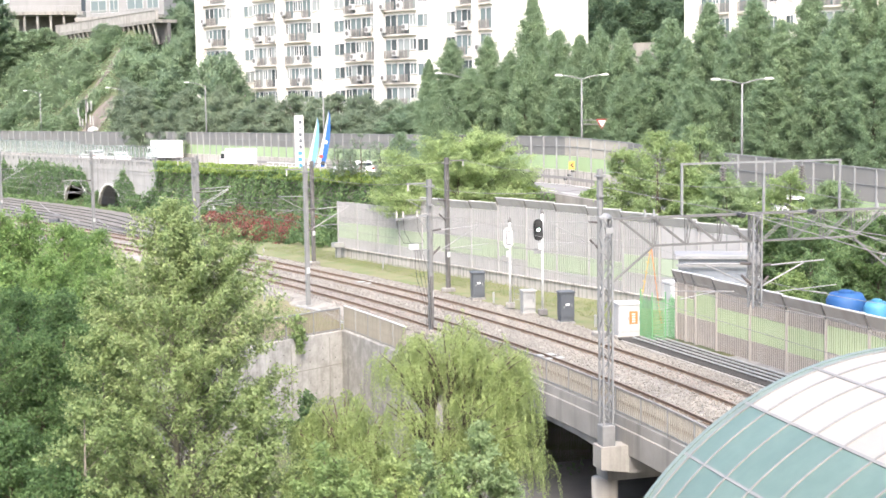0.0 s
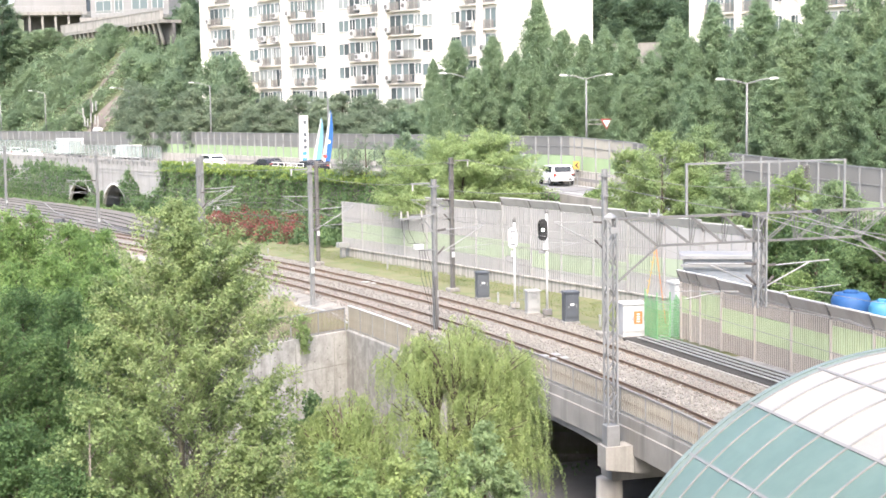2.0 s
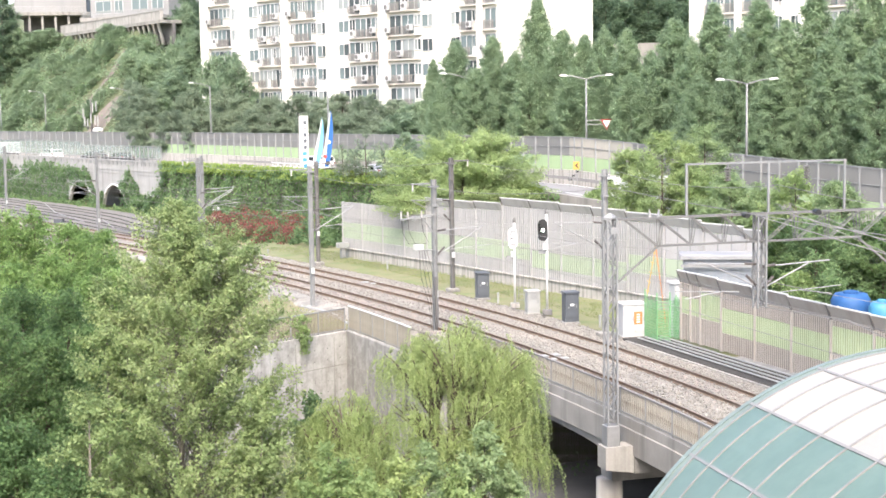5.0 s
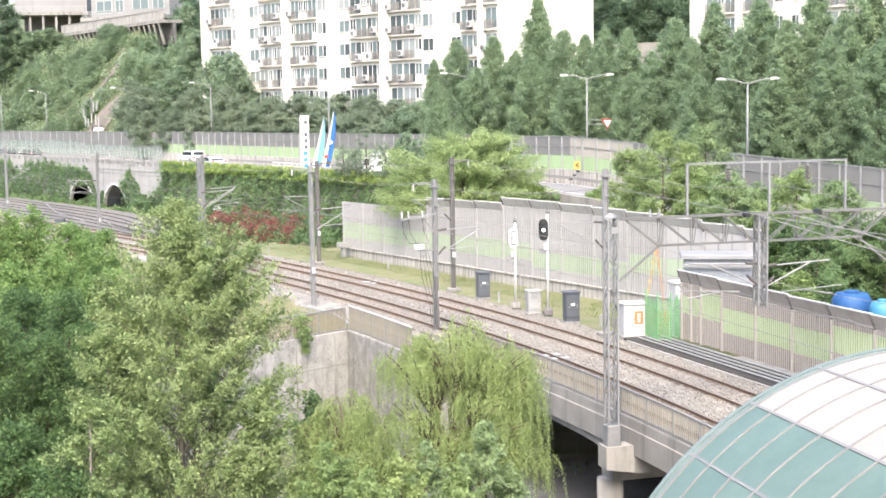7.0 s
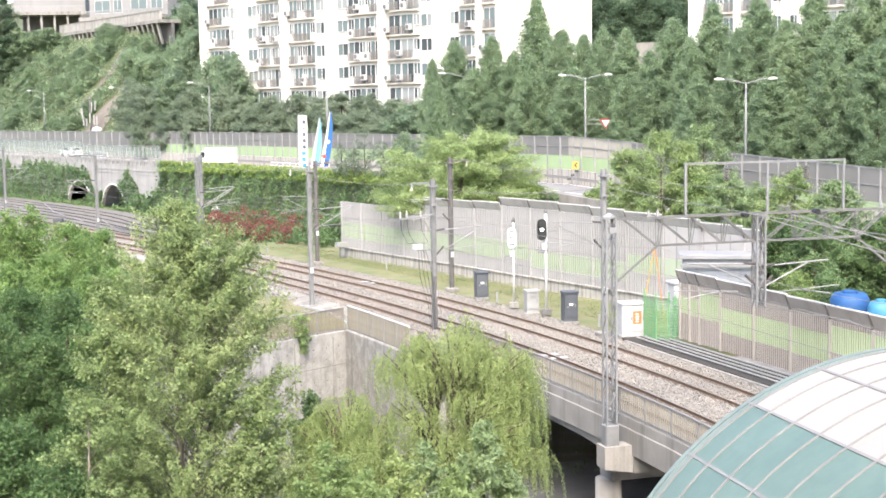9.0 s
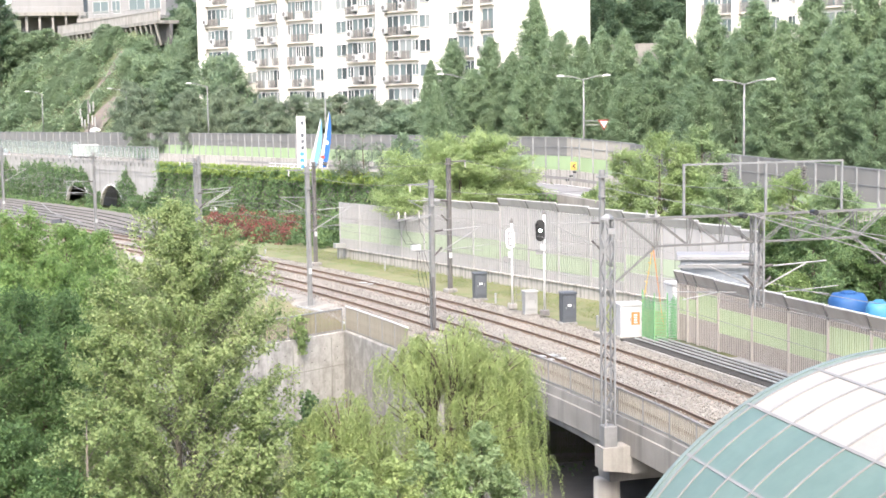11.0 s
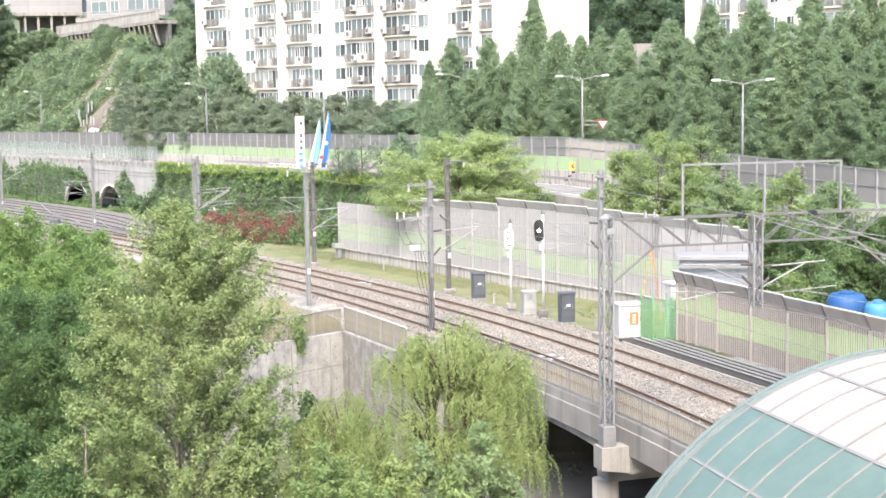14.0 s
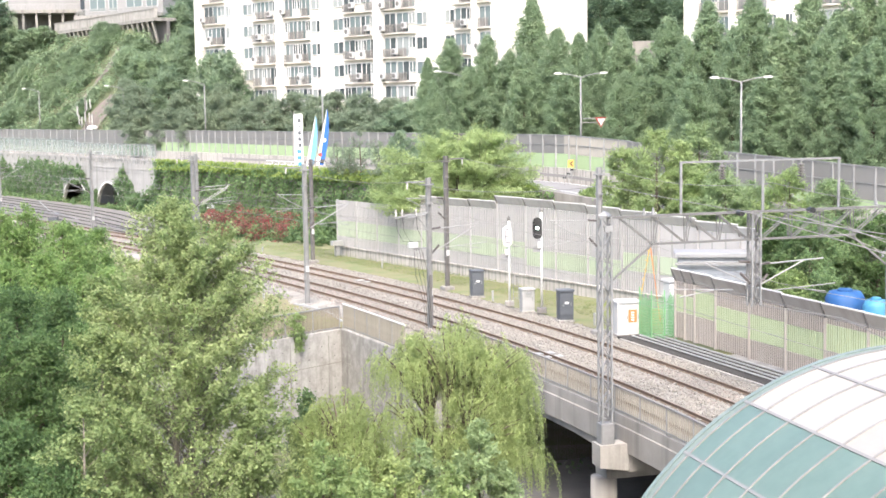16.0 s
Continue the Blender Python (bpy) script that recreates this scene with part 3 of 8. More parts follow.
def rail_sections(line, n, z=0.0, w=0.072):
    prof = [(-0.065, -0.155), (0.065, -0.155), (0.065, -0.135), (0.012, -0.115), (0.012, -0.045), (w / 2, -0.035), (w / 2, 0.0), (-w / 2, 0.0), (-w / 2, -0.035), (-0.012, -0.045), (-0.012, -0.115), (-0.065, -0.135)]
    rows = []
    for x, y, a in line:
        rows.append([(x + math.cos(a) * p, y + math.sin(a) * p, z + q) for p, q in prof])
    g = Geo().sweep(rows)
    per = len(prof)
    g.mi = [1 if (i % per) == 6 and i < per * (len(rows) - 1) else 0 for i in range(len(g.f))]
    return g


sleeper_mesh = Geo().box((0, 0, -0.255), (2.4, 0.24, 0.2), ch=0.03).mesh("sleeper", SLEEPER)


def build_track(centre, name_label, far_end, count):
    t = thing("railway_track", pose(0, 0, 0), name_label, "railway track", "tracks", "structure")
    for o in (-0.7175, 0.7175):
        line = [track_at(s, centre + o) for s in np.arange(-40, far_end, 2.0)]
        part("rail", rail_sections(line, 0), (RUST, RAIL_TOP), t, "brown rusty steel rail with a worn top")
    for k in range(count):
        s = -14 + k * 0.62
        x, y, a = track_at(s, centre)
        ob = part("sleeper", sleeper_mesh, None, t)
        ob.matrix_basis = Matrix.Translation((x, y, -0.022)) @ Matrix.Rotation(a, 4, "Z")
    return t


build_track(-1.8, "rusty railway track on ballast beside the bridge fence", 150, 190)
build_track(1.8, "rusty railway track on ballast beside the signal cabinets", 150, 190)
# sidings that join from the far side
def siding_off(s, far, s_join=48.0):
    k = max(0.0, s - 50.0)
    return 1.8 + far * (0.17 * k if k < 50 else 8.5 + 1.7 * (1 - math.exp(-(k - 50) / 10)))


for far, s_join, label in ((0.4, 56, "siding rails curving into the main line"), (0.72, 60, "outer siding rails curving into the main line"), (1.05, 64, "outermost siding rails below the viaduct")):
    t = thing("railway_siding", pose(0, 0, 0), label, "railway track", "tracks", "structure")
    for o in (-0.7175, 0.7175):
        line = []
        for s in np.arange(s_join, 150, 2.0):
            line.append(track_at(s, siding_off(s, far, s_join) + o))
        part("rail", rail_sections(line, 0, z=-0.012), (SIDING_STEEL, SIDING_STEEL), t, "dull grey-brown steel rail")
rows = []
for s in np.arange(52, 151, 2.0):
    a, b = track_at(s, 3.0), track_at(s, 3.3 + (siding_off(s, 1.05) - 0.3) * float(smoothstep(50, 92, s)))
    rows.append([(a[0], a[1], -0.49), (b[0], b[1], -0.49), (b[0], b[1], -0.1), (a[0], a[1], -0.1)])
tagged(part("ballast_siding", Geo().sweep(rows), YARD), "grey ballast under the sidings", "ballast", kind="structure")


def yard_point(x, y, z):
    """The place at height z that is seen at that column and row."""
    p = sight_point(x, y, 100)
    e = Vector(EYE)
    return e + (p - e) * ((z - e.z) / (p.z - e.z))


for xa, ya, xb, yb in ((72, 361, 142, 394), (176, 391, 246, 416), (20, 366, 110, 384)):
    a, b = yard_point(xa, ya, -0.02), yard_point(xb, yb, -0.02)
    m_ = a.lerp(b, 0.5) + Vector((-0.5, -1.2, 0))
    tagged(part("switch_rail", Geo().tube([a, m_, b], 0.05, 6), GALV), "bright worn switch rail crossing the sidings", "rail", "switch rails")
bp_ = yard_point(98, 397, -0.2)
t = thing("point_machine", Matrix.Translation(bp_), "low dark grey point machine box between the tracks", "point machine")
part("body", Geo().box((0, 0, 0.25), (0.95, 0.6, 0.5), ch=0.04), CAB_DARK, t)
part("lid", Geo().box((0, 0, 0.53), (1.0, 0.65, 0.06)), STEEL_DARK, t)
part("foot", Geo().box((0, 0, 0.0), (1.3, 0.5, 0.1)), CONCRETE, t)

# ---------------------------------------------------------------- bridge, abutment, fences
WALL_STAINED = mat("rain-stained board-marked concrete", (0.345, 0.34, 0.32), (0.205, 0.20, 0.185), 0.95, 1.6, 7, 0.5, c3=(0.10, 0.098, 0.09), streak=0.6)
g = Geo()
rows = []
for s in np.linspace(-62, BRIDGE_S + 3.3, 40):
    x, y, a = track_at(s)
    e = edge_off(s)
    sec = [(e - 0.1, -1.3), (e + 0.6, -1.3), (e + 0.6, -0.05), (e - 0.04, -0.05), (e - 0.05, -0.40), (e - 0.1, -0.43)]
    rows.append([(x + math.cos(a) * o, y + math.sin(a) * o, z) for o, z in sec])
tagged(part("bridge_edge_beam", g.sweep(rows), CONCRETE), "stained concrete edge beam of the railway bridge", "edge beam", kind="structure")

g = Geo()
rows = []
for s in np.linspace(BRIDGE_S - 0.4, CORNER_S + 0.3, 10):
    x, y, a = track_at(s)
    sec = [(-5.8, -7), (-5.15, -7), (-5.15, -0.45), (-5.74, -0.48), (-5.8, -0.56)]
    rows.append([(x + math.cos(a) * o, y + math.sin(a) * o, z) for o, z in sec])
tagged(part("wall_abutment", g.sweep(rows), WALL_STAINED), "tall stained concrete abutment wall of the railway bridge", "abutment", kind="structure")

cx, cy, ca = track_at(CORNER_S + 0.3, -5.8)
wdir = Vector((-0.67, -0.742, 0))
wn_ = Vector((0.742, -0.67, 0))
c0 = Vector((cx, cy, 0))
g = Geo()
rows = [[tuple(c0 + wdir * k + wn_ * o + Vector((0, 0, z))) for o, z in ((-0.6, -7), (0, -7), (0, -0.58), (-0.04, -0.54), (-0.6, -0.5))] for k in np.linspace(-0.05, 24, 9)]
a_, b_ = track_at(CORNER_S + 0.55, -34), track_at(CORNER_S + 0.55, -5.5)
tri = [Vector((b_[0], b_[1], 0)), c0 - wn_ * 0.3, c0 + wdir * 24 - wn_ * 0.3, Vector((a_[0], a_[1], 0))]
gg = Geo().add([(p.x, p.y, -7) for p in tri] + [(p.x, p.y, -0.504) for p in tri], [(3, 2, 1, 0), (4, 5, 6, 7), (0, 1, 5, 4), (1, 2, 6, 5), (2, 3, 7, 6), (3, 0, 4, 7)])
tagged(part("ground_wing_fill", gg, DRY_GRASS), "dry grass behind the wing wall", "terrace", kind="structure")
tagged(part("wall_wing", g.sweep(rows), WALL_STAINED), "pale stained concrete wing wall beside the railway", "retaining wall", kind="structure")
for k in (0.9, 3.6, 6.5, 9.5):
    g = Geo()
    p = c0 + wdir * k + wn_ * 0.004
    g.beam(p + Vector((0, 0, -7)), p + Vector((0, 0, -0.8)), 0.05, 0.02)
    tagged(part("trim_wall_joint", g, CONCRETE), "dark vertical joint of the wing wall", "joint", kind="structure")
for z in (-2.3, -4.1):
    g = Geo().beam(c0 + wn_ * 0.004 + Vector((0, 0, z)), c0 + wdir * 24 + wn_ * 0.004 + Vector((0, 0, z - 0.03)), 0.02, 0.05)
    tagged(part("trim_wall_joint", g, CONCRETE), "dark level pour joint of the wing wall", "joint", kind="structure")
    rows = []
    for s in np.linspace(BRIDGE_S - 0.2, CORNER_S + 0.2, 8):
        x, y, a = track_at(s)
        rows.append([(x + math.cos(a) * o, y + math.sin(a) * o, z + dz) for o, dz in ((-5.81, -0.025), (-5.79, -0.025), (-5.79, 0.025), (-5.81, 0.025))])
    tagged(part("trim_wall_joint", Geo().sweep(rows), CONCRETE), "dark level pour joint of the abutment", "joint", kind="structure")


g = Geo()
for k in np.arange(0.5, 14, 0.9):
    for z in (-1.3, -1.9, -3.0, -3.6):
        p = c0 + wdir * k + wn_ * 0.004 + Vector((0, 0, z))
        g.box(p, (0.05, 0.05, 0.05), rz=math.atan2(wdir.y, wdir.x))
tagged(part("trim_form_tie", g, STEEL_DARK), "small dark form-tie marks in the wing wall", "form ties", kind="stuff")


def fence(points, height, label, bars, mesh_mat, wide=0.5, rail=WHITE_PAINT):
    """A rail fence along points: posts, top rail, infill of close bars."""
    t = thing("bridge_fence", pose(*points[0]), label, "fence", "fences")
    o = Vector(points[0])
    pts = [Vector(p) - o for p in points]
    dens, made = [], {}
    for a, b in zip(pts[:-1], pts[1:]):
        n = max(1, int((b - a).length / 1.9))
        for k in range(n):
            dens.append((a.lerp(b, k / n), a.lerp(b, (k + 1) / n)))
    post = Geo().box((0, 0, height / 2), (0.07, 0.07, height)).mesh("post", GALV)
    for a, b in dens:
        ob = part("post", post, None, t)
        ob.location = a
        d = b - a
        up = Vector((0, 0, 1))
        part("top_rail", Geo().beam(a + up * height, b + up * height, 0.07, 0.06), rail, t)
        part("bottom_rail", Geo().beam(a + up * 0.10, b + up * 0.10, 0.04, 0.05), GALV, t)
        n = bars
        key = round(d.length, 1)
        if key not in made:
            made[key] = Geo().box((0, 0, height / 2 + 0.005), (d.length / n * wide, 0.025, height - 0.05)).mesh("bar", mesh_mat)
        for k in range(n):
            ob = part("bar", made[key], None, t)
            ob.matrix_basis = Matrix.Translation(a + d * ((k + 0.5) / n)) @ Matrix.Rotation(math.atan2(d.y, d.x), 4, "Z")
    return t


FENCE_GREY = mat("grey-beige fence bars", (0.28, 0.255, 0.205), (0.22, 0.20, 0.16), 0.7, 2, 30, 0.05, streak=0.5)
fence([(*track_at(s, edge_off(s) + 0.05)[:2], -0.05) for s in np.arange(-26, BRIDGE_S + 3.2, 2.1)], 0.95, "grey metal bar fence on the railway bridge edge", 13, FENCE_GREY, 0.45, PALE_FRAME)
fence([(*track_at(s, -5.68)[:2], -0.5) for s in np.arange(CORNER_S + 0.2, 10.4, -1.75)], 1.28, "grey fence on top of the abutment wall", 20, FENCE_GREY, 0.8)
FENCE_BROWN = mat("brown-grey fence bars", (0.21, 0.185, 0.14), (0.16, 0.14, 0.105), 0.7, 2, 30, 0.05, streak=0.5)
fence([tuple(c0 + wdir * k + wn_ * -0.1 + Vector((0, 0, -0.56))) for k in np.arange(0, 17.5, 1.9)], 1.2, "low brown-grey fence on the wing wall", 20, FENCE_BROWN, 0.42, GALV)

# pier and corbel that carries the lattice mast
MX, MY = 5.72, 49.2
pier = thing("bridge_pier", pose(MX, MY, -6), "round concrete bridge pier with a corbel", "pier", kind="structure")
part("column", Geo().lathe((0.05, 1.0, -1), [(0.48, 0), (0.48, 4.6)], 24), CONCRETE_LIGHT, pier, smooth=True)
a = track_at(-9)[2]
rot = Matrix.Rotation(a, 4, "Z")
g = Geo()
g.extrude([(0.15, 3.6), (4.5, 3.6), (4.5, 4.66), (0.05, 4.66)], -0.1, 0.95, m=rot @ Matrix.Translation((0.1, 0.55, 0)))
part("cap", g, CONCRETE, pier)
g = Geo().extrude([(-0.35, 4.25), (0.9, 4.05), (0.9, 5.05), (-0.35, 5.05)], -0.36, 0.4, m=rot)
part("corbel", g, CONCRETE_LIGHT, pier, "pale concrete corbel under the mast")
# Guessed paving, added to bounce light up under the deck.
tagged(part("pavement_under_bridge", strip(-34, BRIDGE_S - 0.1, -17, 6.9, -6.3, -5.8), PAVING_DARK), "darkened concrete paving added to bounce light under the bridge", "pavement", kind="structure")
# haunched girders under the deck
for o in (-3.3, 0.5, 4.0):
    rows = []
    for s in np.linspace(-8.5, BRIDGE_S - 0.3, 14):
        x, y, a = track_at(s, o)
        k = abs((s + 0.2) / 8.4)
        dep = 1.62 + 0.75 * max(0, k - 0.45) ** 1.3
        rows.append([(x - 0.3 * math.cos(a), y - 0.3 * math.sin(a), -dep), (x + 0.3 * math.cos(a), y + 0.3 * math.sin(a), -dep), (x + 0.3 * math.cos(a), y + 0.3 * math.sin(a), -1.3), (x - 0.3 * math.cos(a), y - 0.3 * math.sin(a), -1.3)])
    tagged(part("bridge_girder", Geo().sweep(rows), CONCRETE), "haunched concrete bridge girder", "girder", kind="structure")
tagged(part("wall_abutment_face", strip(BRIDGE_S, BRIDGE_S + 0.6, -5.69, 7.0, -7, -1.352), CONCRETE), "concrete abutment face under the bridge", "abutment", kind="structure")

# ---------------------------------------------------------------- noise barriers by the railway
W0, WD = Vector((-7.92, 108.17, 0)), Vector((0.5303, -0.8478, 0))
WN = Vector((-0.8478, -0.5303, 0))  # towards the railway


def slat_panel(w, h, pitch=0.2, depth=0.07, gap=0.34):
    """A panel of upright ribs, w wide, h high, in the x-z plane, its face towards -y."""
    g = Geo()
    n = max(2, int(w / pitch))
    p = w / n
    prof = []
    for k in range(n):
        x = -w / 2 + k * p
        prof += [(x, 0), (x + p * gap, 0), (x + p * (gap + 0.04), -depth), (x + p * 0.96, -depth)]
    prof.append((w / 2, 0))
    m = len(prof)
    v = [(x, y, 0) for x, y in prof] + [(x, y, h) for x, y in prof]
    v += [(-w / 2, 0.08, 0), (w / 2, 0.08, 0), (-w / 2, 0.08, h), (w / 2, 0.08, h)]
    f = [(k, k + 1, k + 1 + m, k + m) for k in range(m - 1)]
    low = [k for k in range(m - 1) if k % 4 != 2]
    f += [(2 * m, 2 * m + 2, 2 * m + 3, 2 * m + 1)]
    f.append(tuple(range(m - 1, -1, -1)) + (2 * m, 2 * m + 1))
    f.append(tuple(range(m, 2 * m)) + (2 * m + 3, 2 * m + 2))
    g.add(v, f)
    # gap faces take the darker material, which paints their shade
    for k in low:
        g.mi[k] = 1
    return g


def barrier(origin, direction, face, spans, label, base_h, grey, green, base_mat, post_mat, overhang, start_z=-0.5, pitch=0.2, u0=0.0):
    """A noise barrier of posts and ribbed panels. spans: width, panel top, bottom and top of the green band."""
    t = thing("noise_barrier", Matrix.Translation(origin), label, "noise barrier", "noise barriers", "structure")
    ang = math.atan2(direction.y, direction.x)
    if face.dot(Vector((math.sin(ang), -math.cos(ang), 0))) < 0:
        ang += math.pi
    u, lean = 0.0, 0.38
    for w, top, g0, g1 in spans:
        plain = grey is WALL_GREY and u0 + u > 37
        c = direction * (u + w / 2)
        m = Matrix.Translation(c) @ Matrix.Rotation(ang, 4, "Z")
        if base_h > 0:
            g = Geo().box((0, 0.05, (base_h + start_z) / 2), (w, 0.42, base_h - start_z))
            ob = part("base_block", g, base_mat, t, "stained concrete base")
            ob.matrix_basis = m
            ob = part("base_cap", Geo().box((0, -0.02, base_h + 0.03), (w, 0.5, 0.06)), base_mat, t)
            ob.matrix_basis = m
        z = max(base_h, 0) + 0.06
        zs = [(z, g0, grey), (g0, g1, green), (g1, top, grey)] if g1 > g0 else [(z, top, grey)]
        for za, zb, mt in zs:
            if zb - za < 0.1:
                continue
            rows_ = 2 if zb - za > 1.6 else 1
            for r in range(rows_):
                hh = (zb - za) / rows_
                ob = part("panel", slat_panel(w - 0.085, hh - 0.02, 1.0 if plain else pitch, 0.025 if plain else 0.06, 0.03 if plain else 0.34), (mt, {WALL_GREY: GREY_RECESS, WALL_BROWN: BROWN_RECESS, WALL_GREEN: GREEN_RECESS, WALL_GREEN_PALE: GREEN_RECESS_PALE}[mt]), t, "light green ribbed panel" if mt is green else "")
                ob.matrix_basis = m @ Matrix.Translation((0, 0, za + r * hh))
        g = Geo().beam((0, 0, 0), (0, 0, top - max(base_h, 0)), 0.075, 0.2)
        ob = part("post", g, post_mat, t)
        ob.matrix_basis = Matrix.Translation(direction * u + Vector((0, 0, max(base_h, 0)))) @ Matrix.Rotation(ang, 4, "Z")
        if overhang:
            g = Geo()
            g.extrude([(0, 0), (0.05, 0), (0.05 + 0.0, 0.02), (-overhang * lean, overhang), (-overhang * lean - 0.05, overhang - 0.03)], -w / 2, w / 2, m=Matrix.Rotation(math.pi / 2, 4, "Z"))
            ob = part("slanted_top", g, GREY_TOP if grey is WALL_GREY else grey, t)
            ob.matrix_basis = m @ Matrix.Translation((0, 0, top))
            g = Geo().beam((-w / 2, -overhang * lean - 0.02, overhang), (w / 2, -overhang * lean - 0.02, overhang), 0.07, 0.05)
            ob = part("top_cap", g, WHITE_PAINT, t)
            ob.matrix_basis = m @ Matrix.Translation((0, 0, top))
            g = Geo().beam((-w / 2, -0.04, -0.06), (-w / 2, -overhang * lean - 0.05, overhang), 0.05, 0.07)
            ob = part("bracket", g, STEEL_DARK, t)
            ob.matrix_basis = m @ Matrix.Translation((0, 0, top))
        u += w
    return t


spans = []
tops = [4.1, 4.1, 4.1, 4.1, 4.47, 4.47, 4.52, 4.87, 4.85, 4.79, 4.72, 4.63, 4.52, 4.38, 4.25]
bands = [(1.5, 2.4), (1.5, 2.4), (1.5, 2.4), (1.5, 2.35), (1.55, 2.4), (1.6, 2.45), (1.6, 2.5), (1.75, 2.45), (1.35, 2.1), (1.35, 2.1), (1.35, 2.1), (1.9, 2.6), (1.9, 2.6), (0, 0), (0, 0)]
for tp, (b0, b1) in zip(tops, bands):
    spans.append((3.11 if len(spans) < 14 else 1.3, tp, b0 - 0.15 if b0 else 0, b1 + 0.15 if b1 else 0))
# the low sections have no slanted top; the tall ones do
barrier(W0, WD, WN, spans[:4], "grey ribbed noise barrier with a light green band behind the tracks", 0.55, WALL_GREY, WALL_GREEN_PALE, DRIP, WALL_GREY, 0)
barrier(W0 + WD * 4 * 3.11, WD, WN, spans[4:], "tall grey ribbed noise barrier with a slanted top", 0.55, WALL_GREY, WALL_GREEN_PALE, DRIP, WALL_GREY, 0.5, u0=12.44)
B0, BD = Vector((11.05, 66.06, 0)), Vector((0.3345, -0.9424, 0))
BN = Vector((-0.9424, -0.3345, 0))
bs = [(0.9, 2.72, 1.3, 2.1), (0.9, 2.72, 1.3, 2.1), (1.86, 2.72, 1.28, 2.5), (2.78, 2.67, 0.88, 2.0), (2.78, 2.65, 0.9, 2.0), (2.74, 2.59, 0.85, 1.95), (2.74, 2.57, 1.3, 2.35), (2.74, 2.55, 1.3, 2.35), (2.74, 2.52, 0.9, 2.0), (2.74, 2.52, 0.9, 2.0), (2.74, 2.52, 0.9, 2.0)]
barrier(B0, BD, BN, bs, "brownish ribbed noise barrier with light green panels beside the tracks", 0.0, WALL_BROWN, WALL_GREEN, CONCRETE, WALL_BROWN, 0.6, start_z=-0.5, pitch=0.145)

rows = []
for s in np.arange(3.5, 66, 1.5):
    a, b = track_at(s, 4.75), track_at(s, 14.0)
    rows.append([(a[0], a[1], -0.6), (b[0], b[1], -0.6), (b[0], b[1], -0.06), (a[0], a[1], -0.22)])
tagged(part("ground_verge", Geo().sweep(rows), GRASS_DIRT), "flat verge of short grass and dirt beside the tracks", "verge", kind="structure")
# cable ducts along the brown barrier, kerb of the ballast
for k, o in enumerate((0.5, 0.9, 1.3, 1.7)):
    a, b = B0 + BN * o - BD * 1.2, B0 + BN * o + BD * 26
    g = Geo().tube([a + Vector((0, 0, 0.03)), b + Vector((0, 0, 0.03))], 0.04, 8)
    tagged(part("cable_duct", g, CAB_PALE), "grey cable duct running along the barrier", "cable duct", "cable ducts")
tagged(part("ground_duct_bed", Geo().beam(B0 + BN * 1.15 - BD * 2 + Vector((0, 0, -0.33)), B0 + BN * 1.15 + BD * 26 + Vector((0, 0, -0.33)), 1.9, 0.5), DUCT_BED), "near-black bed of the cable ducts", "duct bed", kind="structure")
tagged(part("kerb", Geo().beam(B0 + BN * 2.15 - BD * 1.5 + Vector((0, 0, -0.3)), B0 + BN * 2.15 + BD * 26 + Vector((0, 0, -0.3)), 0.16, 0.36), CONCRETE_LIGHT), "pale concrete kerb beside the cable ducts", "kerb", kind="structure")
rows = []
for s in np.linspace(-22, 9, 16):
    x, y, a = track_at(s, 4.82)
    rows.append([(x + math.cos(a) * o, y + math.sin(a) * o, z) for o, z in ((-0.09, -0.5), (0.09, -0.5), (0.09, -0.12), (-0.09, -0.12))])
tagged(part("kerb", Geo().sweep(rows), CONCRETE_LIGHT), "pale concrete kerb of the ballast", "kerb", kind="structure")

# ---------------------------------------------------------------- raised road
S_MIN, S_MAX = 10.0, 560.0


def road_strip(o0, o1, z0, z1, s0=S_MIN, s1=S_MAX, step=3.0):
    rows = []
    for s in np.arange(s0, s1, step):
        p, d, n = road_at(s)
        rows.append([tuple(p - n * o + Vector((0, 0, z))) for o, z in ((o0, z0), (o1, z0), (o1, z1), (o0, z1))])
    return Geo().sweep(rows)


DROP = 0.4  # the road lies below its edge walls
tagged(part("road", road_strip(-0.4, ROAD_W - 0.3, -0.9, -DROP), ASPHALT), "grey asphalt expressway on a raised bank", "road", kind="structure")
for o in (0.5, 4.4, 8.3):
    tagged(part("road_marking", road_strip(o - 0.07, o + 0.07, -DROP - 0.02, -DROP + 0.006), WHITE_PAINT), "white painted lane line", "lane line", kind="structure")
tagged(part("kerb_road_base", road_strip(-0.35, 0.15, -0.8, 0.75), DRIP), "pale concrete base of the road barrier", "barrier base", kind="structure")


def road_s_at(tanx):
    """Where the road's barrier is met by the upright plane through the camera at that slope x/y."""
    k = np.argmin(np.abs(ROAD_PTS[:, 0] - tanx * ROAD_PTS[:, 1]) + (ROAD_PTS[:, 1] < 20) * 1e6)
    return k * 0.5


